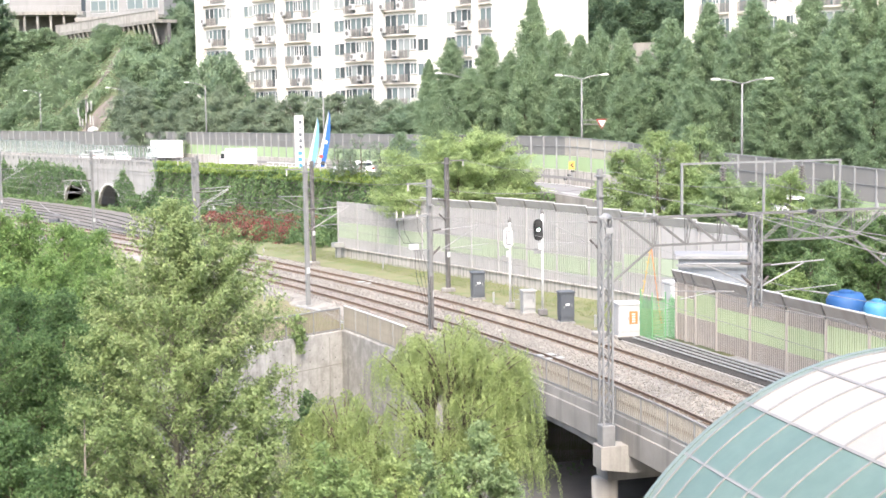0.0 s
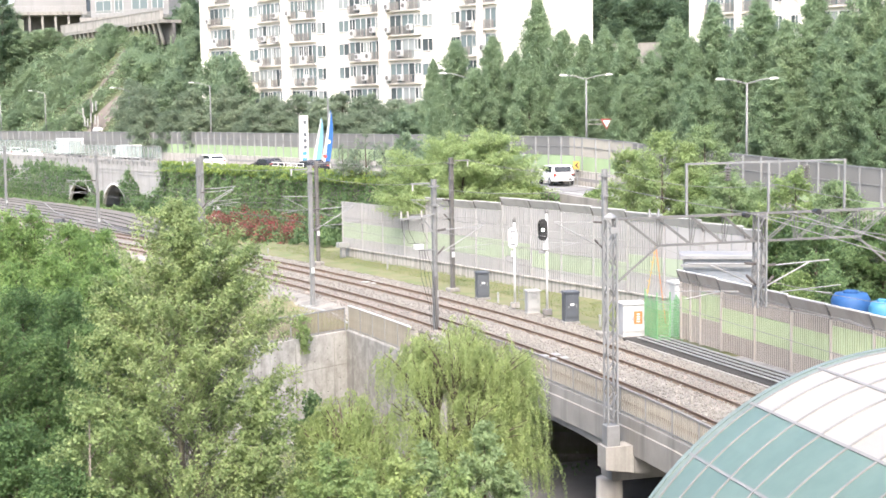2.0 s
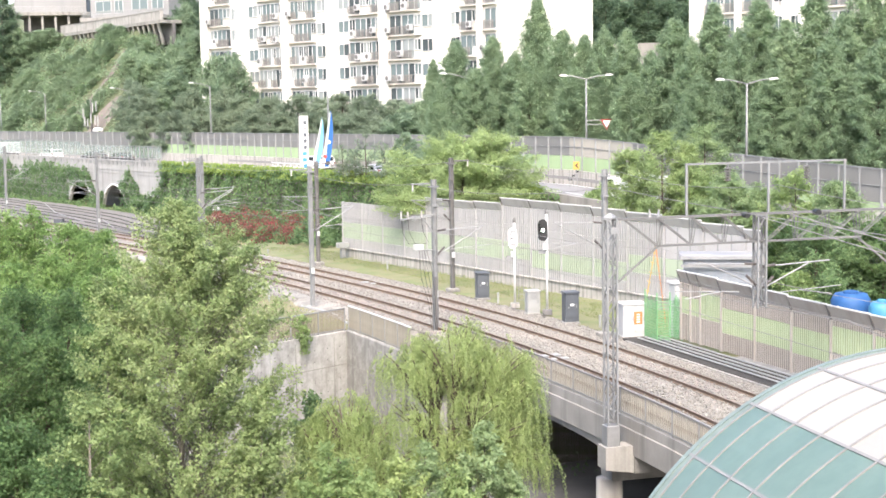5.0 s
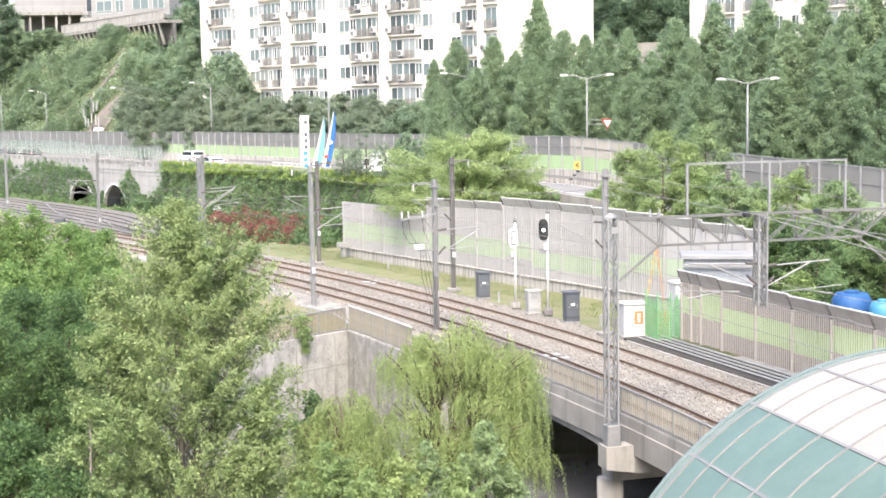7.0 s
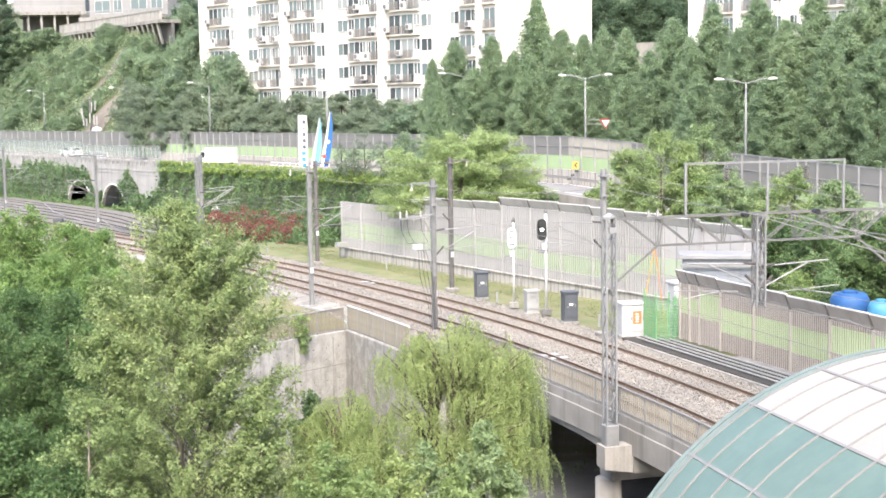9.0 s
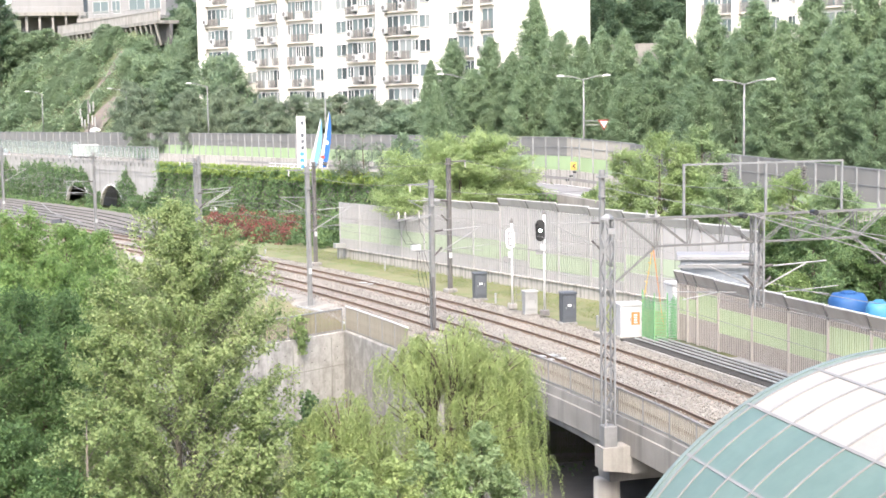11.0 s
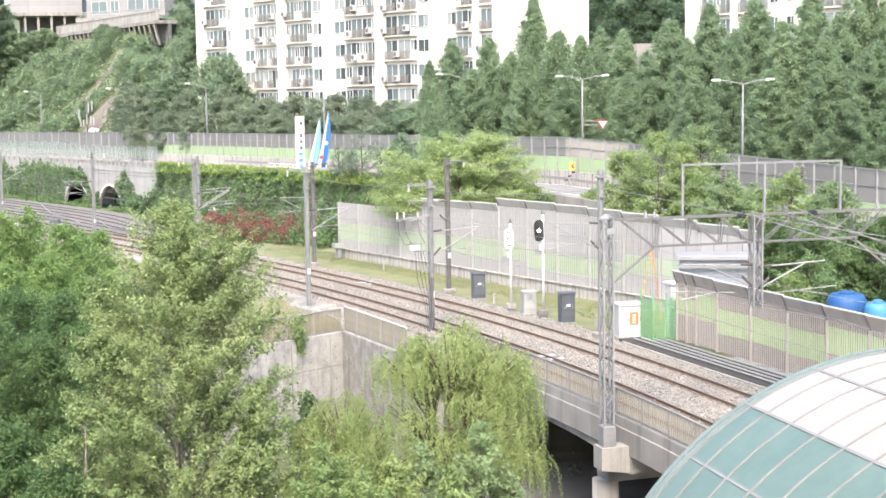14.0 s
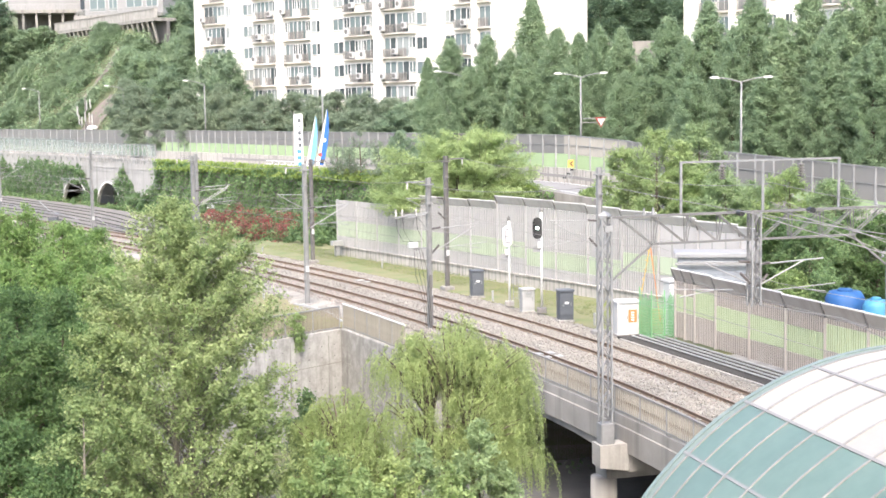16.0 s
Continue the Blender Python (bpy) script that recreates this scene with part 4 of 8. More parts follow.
def road_barrier(s0, s1, step, top, label, low, high, band):
    t = thing("road_barrier", pose(0, 0, 0), label, "noise barrier", "road barriers", "structure")
    s = s0
    while s < s1:
        p, d, n = road_at(s, 0.0)
        q, _, _ = road_at(s + step, 0.0)
        up = Vector((0, 0, 1))
        part("post", Geo().beam(p + up * 0.7, p + up * top, 0.14, 0.14), GALV, t)
        for z0, z1, mt in ((0.76, band, low), (band + 0.02, top - 0.05, high)):
            if z1 - z0 < 0.1:
                continue
            a, b = p + d * 0.08, q - d * 0.08
            g = Geo().add([a + up * z0, b + up * z0, b + up * z1, a + up * z1, a + up * z0 + n * 0.06, b + up * z0 + n * 0.06, b + up * z1 + n * 0.06, a + up * z1 + n * 0.06], [(0, 1, 2, 3), (7, 6, 5, 4), (0, 4, 5, 1), (3, 2, 6, 7), (0, 3, 7, 4), (1, 5, 6, 2)])
            part("panel", g, mt, t, "pale green lower panel" if mt is low else "")
        mid = band + (top - band) * 0.5
        part("rail", Geo().beam(p + up * mid - n * 0.03, q + up * mid - n * 0.03, 0.05, 0.05), GALV, t)
        part("top_rail", Geo().beam(p + up * top, q + up * top, 0.1, 0.08), GALV, t)
        s += step
    return t


SA, SB = road_s_at(0.36), road_s_at(-0.17)
road_barrier(SA, road_s_at(0.135), 1.75, 3.3, "tall grey noise barrier beside the expressway ramp", PALE_GREEN, SMOKE, 1.25)
road_barrier(road_s_at(0.135), road_s_at(0.0924), 1.75, 3.35, "beige-panelled noise barrier with a pale green base along the expressway", PALE_GREEN, PANEL_BEIGE, 1.85)
road_barrier(road_s_at(0.0924), road_s_at(-0.20), 1.75, 3.35, "smoked-panel noise barrier with a pale green base along the expressway", PALE_GREEN, SMOKE, 1.85)
road_barrier(road_s_at(-0.20), road_s_at(-0.36), 2.6, 3.3, "grey noise barrier along the far expressway", SMOKE, SMOKE, 0.9)

# retaining wall under the road: pale concrete with arches at the far end, creeper-covered nearer
EDGE0, EDGE2 = road_s_at(0.30), road_s_at(-0.40)
EDGE1 = 0.5 * int(np.argmin(np.abs((ROAD_PTS - ROAD_NRM * ROAD_W) @ np.array([1, (784 - 284) / 2500])) + (ROAD_PTS[:, 1] < 20) * 1e6))


def edge_wall(s0, s1, label, material, arches=()):
    rows = []
    g = Geo()
    step = 0.25
    prev = None
    for s in np.arange(s0, s1, step if arches else 2.0):
        p, d, n = road_at(s, ROAD_W)
        low = -1.0
        for c, r, h in arches:
            k = (s - c) / r
            if abs(k) < 1:
                low = max(low, -0.5 + h - r + r * math.sqrt(1 - k * k))
        sec = [p - Vector((0, 0, p.z - low)), p + n * 0.35 - Vector((0, 0, p.z - low)), p + n * 0.35 + Vector((0, 0, 0.25)), p + Vector((0, 0, 0.25))]
        rows.append([tuple(q) for q in sec])
    return tagged(part("wall_road_edge", g.sweep(rows), material), label, "retaining wall", kind="structure")


edge_wall(EDGE0, EDGE1, "retaining wall of the expressway overgrown with creeper", CONCRETE)


def edge_s0(column):
    q = ROAD_PTS - ROAD_NRM * ROAD_W
    return 0.5 * int(np.argmin(np.abs(q[:, 0] - (column - 784) / 2500 * q[:, 1]) + (q[:, 1] < 20) * 1e6))


ARCH = [(edge_s0(196), 3.9, 3.0), (edge_s0(138), 4.3, 3.15), (edge_s0(263), 2.6, 2.1)]
edge_wall(EDGE1, EDGE2, "pale concrete viaduct wall with dark arched openings", VIADUCT, ARCH)
for z0_, z1_, proud in ((0.12, 0.34, 0.1), (-0.95, -0.8, 0.06), (-1.35, -1.28, 0.05)):
    tagged(part("trim_viaduct_ledge", road_strip(ROAD_W - 0.1, ROAD_W + proud, z0_, z1_, EDGE1, EDGE2), VIADUCT), "pale concrete ledge along the viaduct wall", "ledge", kind="structure")
for s, r, h in ARCH:
    p, d, n = road_at(s, ROAD_W - 1.0)
    g = Geo()
    g.box((0, 0, 0), (r * 2.4, 0.3, 6), m=Matrix.Translation(p + n * 2.2 + Vector((0, 0, -p.z + 2))) @ Matrix.Rotation(math.atan2(d.y, d.x), 4, "Z"))
    # Dark panel closes the arch to stand for its unlit inside.
    tagged(part("wall_arch_back", g, STEEL_DARK), "dark panel for the shade inside an arched opening", "wall", kind="structure")
    g = Geo()
    out, inn = [], []
    pf, _, _ = road_at(s, ROAD_W + 0.06)
    for k in range(13):
        b = math.pi * k / 12
        for rr, store in ((r + 0.2, out), (r, inn)):
            store.append(pf + d * (rr * math.cos(b)) + Vector((0, 0, -pf.z - 0.5 + h - r + rr * math.sin(b))))
    rows = [[tuple(i_), tuple(o_), tuple(o_ + n * 0.2), tuple(i_ + n * 0.2)] for i_, o_ in zip(inn, out)]
    tagged(part("trim_arch", g.sweep(rows), WHITE_PAINT), "pale arch ring round a dark opening", "arch ring", kind="structure")


def glass_rail(s0, s1, step, h, label, panel):
    t = thing("parapet_rail", pose(0, 0, 0), label, "railing", "railings", "structure")
    for s in np.arange(s0, s1, step):
        p, d, n = road_at(s, ROAD_W - 0.3)
        q, _, _ = road_at(s + step, ROAD_W - 0.3)
        up = Vector((0, 0, 1))
        part("post", Geo().beam(p + up * 0.2, p + up * h, 0.09, 0.09), GALV, t)
        w_, _, _ = road_at(s, ROAD_W + 0.07)
        part("bracket", Geo().beam(w_ + up * -0.3, w_ + up * 0.2, 0.12, 0.14), GALV, t, "grey anchor bracket on the wall")
        part("top_rail", Geo().beam(p + up * h, q + up * h, 0.09, 0.06), GALV, t)
        part("lower_rail", Geo().beam(p + up * 0.55, q + up * 0.55, 0.07, 0.10), GALV, t)
        a, b = p + d * 0.1, q - d * 0.1
        g = Geo().beam((a + b) / 2 + up * 0.65, (a + b) / 2 + up * (h - 0.05), (b - a).length, 0.02, up=n)
        ob = part("pane", g, panel, t)
        ob.visible_shadow = False
    return t


PANE = glass_mat("clear pane", (0.62, 0.70, 0.68), 0.05, 0.9)
glass_rail(EDGE1 + 1, EDGE1 + 26, 1.25, 2.0, "grey steel railing with glass panes on the viaduct", PANE)
glass_rail(EDGE1 + 26, EDGE1 + 70, 2.0, 2.4, "glass noise screen on the viaduct edge", PANE)
tagged(part("guard_rail", road_strip(1.25, 1.31, 0.12, 0.36, EDGE0, EDGE1), PALE_FRAME), "grey steel guard rail before the barrier", "guard rail", kind="structure")


def edge_s(column, off):
    q = ROAD_PTS - ROAD_NRM * off
    return 0.5 * int(np.argmin(np.abs(q[:, 0] - (column - 784) / 2500 * q[:, 1]) + (q[:, 1] < 20) * 1e6))


for c0_, c1_ in ((533, 486), (648, 612)):
    t = thing("edge_railing", pose(0, 0, 0), "short white steel railing at the road edge", "railing", "edge railings")
    sa, sb = edge_s(c0_, ROAD_W - 0.2), edge_s(c1_, ROAD_W - 0.2)
    for s in np.arange(sa, sb, 1.3):
        p, q = road_at(s, ROAD_W - 0.2)[0], road_at(s + 1.3, ROAD_W - 0.2)[0]
        part("post", Geo().beam(p + Vector((0, 0, 0.15)), p + Vector((0, 0, 0.85)), 0.07, 0.07), WHITE_PAINT, t)
        for z in (0.5, 0.82):
            part("rail", Geo().beam(p + Vector((0, 0, z)), q + Vector((0, 0, z)), 0.05, 0.09), WHITE_PAINT, t)

# ---------------------------------------------------------------- apartment buildings


BALCONY_STEEL = mat("grey-brown balcony steel", (0.2, 0.19, 0.178), (0.165, 0.157, 0.147), 0.6, 1, 20, 0.0)
SLAB_TAN = mat("tan slab edge", (0.5, 0.455, 0.395), (0.43, 0.39, 0.34), 0.85, 1.5, 20, 0.0)


def apartment(origin, ang, bays, floors, fh, depth, label, z_low):
    """A slab block. bays: list of (width, kind) along the facade from its near end; kind: blank, window, balcony, setback."""
    t = thing("apartment_building", Matrix.Translation(origin) @ Matrix.Rotation(ang, 4, "Z"), label, "apartment building", "apartment buildings")
    rnd = random.Random(int(abs(origin[0]) * 10))
    length = sum(b[0] for b in bays)
    h = floors * fh
    g = Geo().box((length / 2, depth / 2 + 1.2, h / 2 + z_low / 2), (length, depth, h - z_low))
    part("wall", g, FACADE, t, "white painted rendered wall")
    part("roof", Geo().box((length / 2, depth / 2 + 1.2, h + 0.3), (length + 0.4, depth + 0.4, 0.6)), CONCRETE_LIGHT, t)
    frame_mesh, pane_mesh = {}, {}

    def window(w, wh, x, y, z, pale, panes=2):
        key = (round(w, 2), round(wh, 2), panes)
        if key not in frame_mesh:
            g = Geo()
            for i in range(panes + 1):
                g.box((-w / 2 + w * i / panes, -0.02, wh / 2), (0.045, 0.08, wh))
            for zz in (0, wh):
                g.box((0, -0.02, zz), (w + 0.07, 0.10, 0.07))
            frame_mesh[key] = g.mesh("frame", WHITE_PAINT)
            pane_mesh[key] = [Geo().box((0, 0.03, wh / 2), (w / panes - 0.03, 0.03, wh)).mesh("pane", mt) for mt in (WINDOW, WINDOW_PALE, WINDOW_TEAL)]
        win = part("window", frame_mesh[key], None, t)
        win.location = (x, y, z)
        for i in range(panes):
            pn = part("pane", pane_mesh[key][pale if i == 0 else rnd.choice((pale, 0, 1, 2))], None, win)
            pn.location = (-w / 2 + w * (i + 0.5) / panes, 0, 0)
        return win

    rail_mesh = {}
    ac_mesh = Geo().box((0, 0, 0.35), (0.85, 0.32, 0.7), ch=0.03).mesh("outdoor_unit", CAB_WHITE)
    fan_mesh = Geo().lathe((0, 0, 0), [(0.26, 0), (0.26, 0.02)], 14).mesh("fan_grille", STEEL_DARK)
    shade = Geo().box((0, 0, 0), (0.8, 0.05, 0.09))
    x = 0.0
    for w, kind in bays:
        cx = x + w / 2
        if kind == "rib":
            part("pier", Geo().box((cx, 1.0, h / 2 + z_low / 2), (w, 0.6, h - z_low)), FACADE, t, "white painted pier")
        for k in range(floors):
            z = k * fh
            if kind == "window":
                window(w * 0.88, 1.4, cx, 1.15, z + 0.95, rnd.choice((0, 1, 2, 2)))
            elif kind == "small":
                window(w * 0.5, 1.1, cx, 1.17, z + 1.15, rnd.random() < 0.45)
            elif kind == "balcony":
                part("slab", Geo().box((cx, 1.0, z + 0.05), (w, 0.5, 0.16)), FACADE, t)
                part("slab_edge", Geo().box((cx, 0.73, z + 0.06), (w, 0.04, 0.10)), SLAB_TAN, t, "tan slab edge")
                open_, side_ = (0.62, 0.33) if w > 2.2 else (0.9, 0)
                turn = 1 if rnd.random() < 0.5 else -1
                window(w * open_, 2.25, cx - turn * w * (0.96 - open_) / 2 * (1 if side_ else 0), 1.13, z + 0.2, rnd.choice((0, 1, 2, 2)), 3 if w > 3.5 else 2)
                if side_:
                    window(w * side_, 1.25, cx + turn * w * (0.96 - side_) / 2, 1.13, z + 1.15, rnd.choice((0, 1, 2)), 2)
                rw = w * open_
                key = round(rw, 2)
                if key not in rail_mesh:
                    g = Geo().box((0, 0, 1.02), (rw, 0.05, 0.06))
                    rail_mesh[key] = g.mesh("balcony_rail", BALCONY_STEEL)
                    g = Geo().box((0, 0, 0.12), (rw, 0.04, 0.05))
                    for i in range(int(rw / 0.1)):
                        g.box((-rw / 2 + 0.1 * (i + 0.5), 0, 0.56), (0.04, 0.03, 0.9))
                    rail_mesh[-key] = g.mesh("balcony_infill", BALCONY_STEEL)
                rx_ = cx - turn * w * (0.96 - open_) / 2 * (1 if side_ else 0)
                rail = part("balcony_rail", rail_mesh[key], None, t)
                rail.location = (rx_, 0.76, z + 0.1)
                tagged(part("balcony_infill", rail_mesh[-key], None, rail), kind="stuff")
                if rnd.random() < 0.55:
                    ac = part("outdoor_unit", ac_mesh, None, t, "white air-conditioner unit")
                    ac.location = (rx_ + turn * rw * rnd.choice((0.42, 0.55, -0.4)), 0.52, z + rnd.choice((0.3, 0.45, 0.6)))
                    f_ = part("fan_grille", fan_mesh, None, ac)
                    f_.matrix_basis = Matrix.Translation((-0.1, -0.17, 0.36)) @ Matrix.Rotation(math.pi / 2, 4, "X")
        x += w
    for zz in range(floors):
        part("band", Geo().box((length / 2, 1.19, zz * fh + 0.02), (length, 0.05, 0.1)), FACADE, t)
    return t


ang_b = math.atan2(-0.695, 0.72)
# the facade runs from the far left end to the near corner
R_, B_, W_ = "rib", "balcony", "window"
unit = [(1.68, R_), (4.66, B_), (1.6, W_), (2.07, R_), (2.15, W_), (2.59, B_), (2.42, B_), (1.48, R_), (2.46, B_), (2.53, B_), (2.16, W_), (1.91, R_), (2.09, W_), (3.07, B_), (2.5, B_), (1.48, R_), (2.13, B_), (3.22, B_), (2.22, W_), (2.45, R_), (1.61, W_), (2.8, B_), (0.86, R_), (1.87, B_)]
apartment((-33.7, 194.4, 11.17), ang_b, unit, 10, 2.83, 17.0, "tall white apartment block with glazed balconies on the slope", -6)
unit2 = [(1.78, R_), (2.24, B_), (1.51, B_), (0.82, R_), (1.88, B_), (1.65, B_), (1.24, W_), (0.71, R_), (1.09, W_), (2.39, R_), (1.85, B_), (1.81, B_), (1.78, R_), (1.75, W_), (2.28, B_), (2.23, R_)]
apartment((25.6, 151, 11.8), ang_b, unit2, 9, 2.85, 13.0, "white apartment block with enclosed balconies behind tall trees", -6)

# ---------------------------------------------------------------- houses on the hill, terrace
def hill_house(m, w, d, h, wins, label):
    t = thing("hill_house", m, label, "house", "hill houses")
    part("wall", Geo().box((0, d / 2, h / 2), (w, d, h)), HOUSE, t)
    part("deck", Geo().box((0, d / 2 - 1.2, -0.3), (w + 1.0, d + 2.6, 0.6)), CONCRETE, t)
    # dark block stands for the shade beneath the overhanging deck
    part("basement", Geo().box((0, d / 2 + 1.5, -3.1), (w - 2, d - 3, 5.0)), STEEL_DARK, t)
    part("roof", Geo().box((0, d / 2, h + 0.2), (w + 0.6, d + 0.6, 0.4)), CONCRETE_LIGHT, t)
    rail = part("balustrade", Geo().box((0, -2.35, 1.05), (w + 0.8, 0.08, 0.09)), CAB_PALE, t, "pale steel balustrade")
    g = Geo()
    for k in range(int(w / 0.28)):
        g.box((-w / 2 + 0.28 * k, -2.35, 0.5), (0.09, 0.05, 1.0))
    tagged(part("baluster", g, CAB_PALE, rail), kind="stuff")
    for k in range(6):
        part("column", Geo().beam((-w / 2 + 0.6 + k * (w - 1.2) / 5, -1.9, -5.5), (-w / 2 + 0.6 + k * (w - 1.2) / 5, -1.9, -0.6), 0.4, 0.4), CONCRETE, t)
    for x, z, ww, hh in wins:
        win = part("window", Geo().box((x, -0.02, z), (ww, 0.1, hh)), WINDOW_TEAL, t)
        g = Geo()
        for k in range(3):
            g.box((x - ww / 2 + ww * k / 2, -0.06, z), (0.08, 0.08, hh))
        for zz in (-hh / 2, hh / 2):
            g.box((x, -0.06, z + zz), (ww, 0.08, 0.08))
        part("frame", g, WHITE_PAINT, win)
    return t


hill_house(Matrix.Translation((-55.0, 250.5, 28.0)) @ Matrix.Rotation(-0.45, 4, "Z"), 17, 10, 9, [(-5.6, 1.9, 3.4, 2.2), (-2.2, 1.9, 1.8, 2.2), (2.4, 2.2, 3.4, 1.9), (6.2, 2.2, 2.4, 1.9), (-3.6, 6, 2.6, 2.0)], "white flat-roofed house with wide windows on the hillside")
hill_house(Matrix.Translation((-72.5, 264, 29.9)) @ Matrix.Rotation(0.1, 4, "Z"), 13, 10, 8, [(-4, 4.3, 3, 1.8), (2, 4.3, 3, 1.8)], "low white hillside house with a terrace")
t = thing("hillside_terrace", Matrix.Translation((-55.2, 235.2, 22.9)) @ Matrix.Rotation(math.atan2(-32, 22.9), 4, "Z"), "pale concrete terrace wall on slanted props on the hillside", "terrace wall", kind="structure")
part("parapet", Geo().box((0, 0, 3.1), (42, 0.5, 1.3)), CONCRETE_LIGHT, t)
part("coping", Geo().box((0, 0, 3.8), (42, 0.65, 0.12)), CONCRETE, t)
part("slab", Geo().box((0, 1.5, 2.2), (42, 3.6, 0.5)), CONCRETE, t)
# Shade below the slab is put into this wall's dark colour.
part("back_wall", Geo().box((0, 2.0, 0.4), (42, 0.5, 3.2)), STEEL_DARK, t, "wall coloured dark for the shade under the terrace")
for k in range(22):
    part("prop", Geo().beam((-20 + k * 1.9, -0.1, 2.1), (-20.7 + k * 1.9, 1.0, -1.2), 0.32, 0.42), CONCRETE_LIGHT, t)

# ---------------------------------------------------------------- poles of the overhead line


def h_beam(h, w=0.22):
    g = Geo()
    for o in (-w / 2, w / 2):
        g.box((o, 0, h / 2), (0.02, w, h))
    g.box((0, 0, h / 2), (w, 0.016, h))
    return g


def cantilever(t, m, reach, z, label="grey cantilever arm with insulators", low_by=1.25):
    """Two slanting tubes with insulators that hold the contact wire, reaching out along +x."""
    top, low = z + 1.15, z + 1.15 - low_by
    arm = part("cantilever", Geo().tube([(0.12, 0, top), (reach * 0.95, 0, top + 0.12)], 0.03, 6), ARM_STEEL, t, label)
    arm.matrix_basis = m
    part("brace", Geo().tube([(0.12, 0, low), (reach * (0.9 if low_by > 1 else 0.66), 0, top + 0.05)], 0.028, 6), ARM_STEEL, arm)
    part("registration_tube", Geo().tube([(reach * 0.28, 0, z + 0.18), (reach * 1.12, 0, z + 0.32)], 0.02, 6), ARM_STEEL, arm)
    part("steady_arm", Geo().tube([(reach * 0.55, 0.05, z + 0.22), (reach * 1.0, 0.05, z + 0.02)], 0.02, 6), ARM_STEEL, arm)
    for p, q in (((0.12, 0, top), (0.62, 0, top + 0.05)), ((0.12, 0, low), (0.55, 0, low + 0.42))):
        part("insulator", Geo().tube([p, q], 0.055, 8), PORCELAIN, arm)


POLE_KINDS = []


def pole(x, y, h, reach, label, steel=GALV, side=1, z0=-0.5, aim=None, arms=True):
    a = aim if aim is not None else 0.5
    t = thing("catenary_pole", Matrix.Translation((x, y, z0)) @ Matrix.Rotation(a, 4, "Z"), label, "catenary pole", "catenary poles")
    part("post", h_beam(h), steel, t)
    part("foundation", Geo().box((0, 0, 0.02), (0.7, 0.7, 0.22), ch=0.05), CONCRETE, t)
    part("bracket", Geo().box((0, 0, h - 0.35), (0.5, 0.30, 0.08)), steel, t)
    part("band", Geo().box((0, 0, h - 1.3), (0.30, 0.28, 0.10)), steel, t)
    part("number_plate", Geo().box((0, -0.13, 2.2), (0.22, 0.02, 0.35)), CAB_WHITE, t)
    feeder = (x, y) != (7.7, 68.5)
    part("cross_arm", Geo().beam((-0.2 * side, 0, h - 0.2), (-(1.25 if feeder else 0.3) * side, 0, h - 0.2), 0.08, 0.08), steel, t)
    if feeder:
        part("feeder_insulator", Geo().tube([(-1.15 * side, 0, h - 0.2), (-1.15 * side, 0, h - 0.55)], 0.045, 8), INSULATOR, t)
    if arms:
        m = Matrix.Identity(4) if side > 0 else Matrix.Rotation(math.pi, 4, "Z")
        cantilever(t, m, reach, h - 3.75)
    return t


def track_angle(x, y):
    return min((math.hypot(track_at(s)[0] - x, track_at(s)[1] - y), track_at(s)[2]) for s in range(-20, 150, 4))[1]


POLES = [(-30.83, 124.9, 8.3, 2.9, -1), (-18.05, 103.0, 8.3, 2.9, 1), (-18.55, 107.5, 8.3, 2.9, 1), (-7.93, 82.5, 8.35, 2.9, 1),
         (-9.43, 103.1, 7.5, 2.9, -1), (-0.61, 71.1, 8.0, 2.9, 1), (0.34, 86.5, 8.15, 2.9, -1), (7.7, 68.5, 8.1, 2.9, -1), (-48.0, 154.0, 8.3, 2.9, 1)]
for i, (x, y, h, r, side) in enumerate(POLES):
    dark = i in (6, 4)
    pole(x, y, h, r, "weathered steel H-beam catenary pole" if dark else "grey steel H-beam catenary pole with cantilever arms", STEEL_DARK if dark else GALV, side, z0=-0.1 if i in (4, 6, 7) else -0.5, aim=track_angle(x, y))

# lattice mast, gantry beam and its frame
GA = track_at(-8)[2]
GU = Vector((math.cos(GA), math.sin(GA), 0))
gt = thing("signal_gantry", Matrix.Translation((MX, MY, -0.95)) @ Matrix.Rotation(GA, 4, "Z"), "galvanised lattice mast carrying a truss gantry over the tracks", "gantry")


def lattice(parent, x, z0, z1, w, name, pitch=0.55):
    g = Geo()
    for i in (-1, 1):
        for j in (-1, 1):
            g.beam((x + i * w / 2, j * w / 2, z0), (x + i * w / 2, j * w / 2, z1), 0.06, 0.06)
    mast = part(name, g, GALV, parent)
    g = Geo()
    n = max(2, int((z1 - z0) / pitch))
    for k in range(n):
        a, b = z0 + (z1 - z0) * k / n, z0 + (z1 - z0) * (k + 1) / n
        s = 1 if k % 2 else -1
        for j in (-1, 1):
            g.beam((x - s * w / 2, j * w / 2, a), (x + s * w / 2, j * w / 2, b), 0.075, 0.02)
            g.beam((x + j * w / 2, -s * w / 2, a), (x + j * w / 2, s * w / 2, b), 0.02, 0.075)
    tagged(part("lacing", g, GALV, mast), kind="stuff")
    return mast


MH = 8.05
lattice(gt, 0, 0.75, MH, 0.36, "mast")
part("mast_foot", Geo().box((0, 0, 0.37), (0.5, 0.5, 0.76), ch=0.03), GALV, gt)
part("mast_cap", Geo().lathe((0, 0, MH), [(0.27, 0), (0.27, 0.06), (0.05, 0.2)], 4), GALV, gt)
part("mast_box", Geo().box((0.05, -0.22, MH - 0.4), (0.3, 0.1, 0.2)), GALV, gt)
BT, BB, BL = 8.03, 7.03, 11.7
NODES = [1.80, 3.07, 4.36, 5.60]
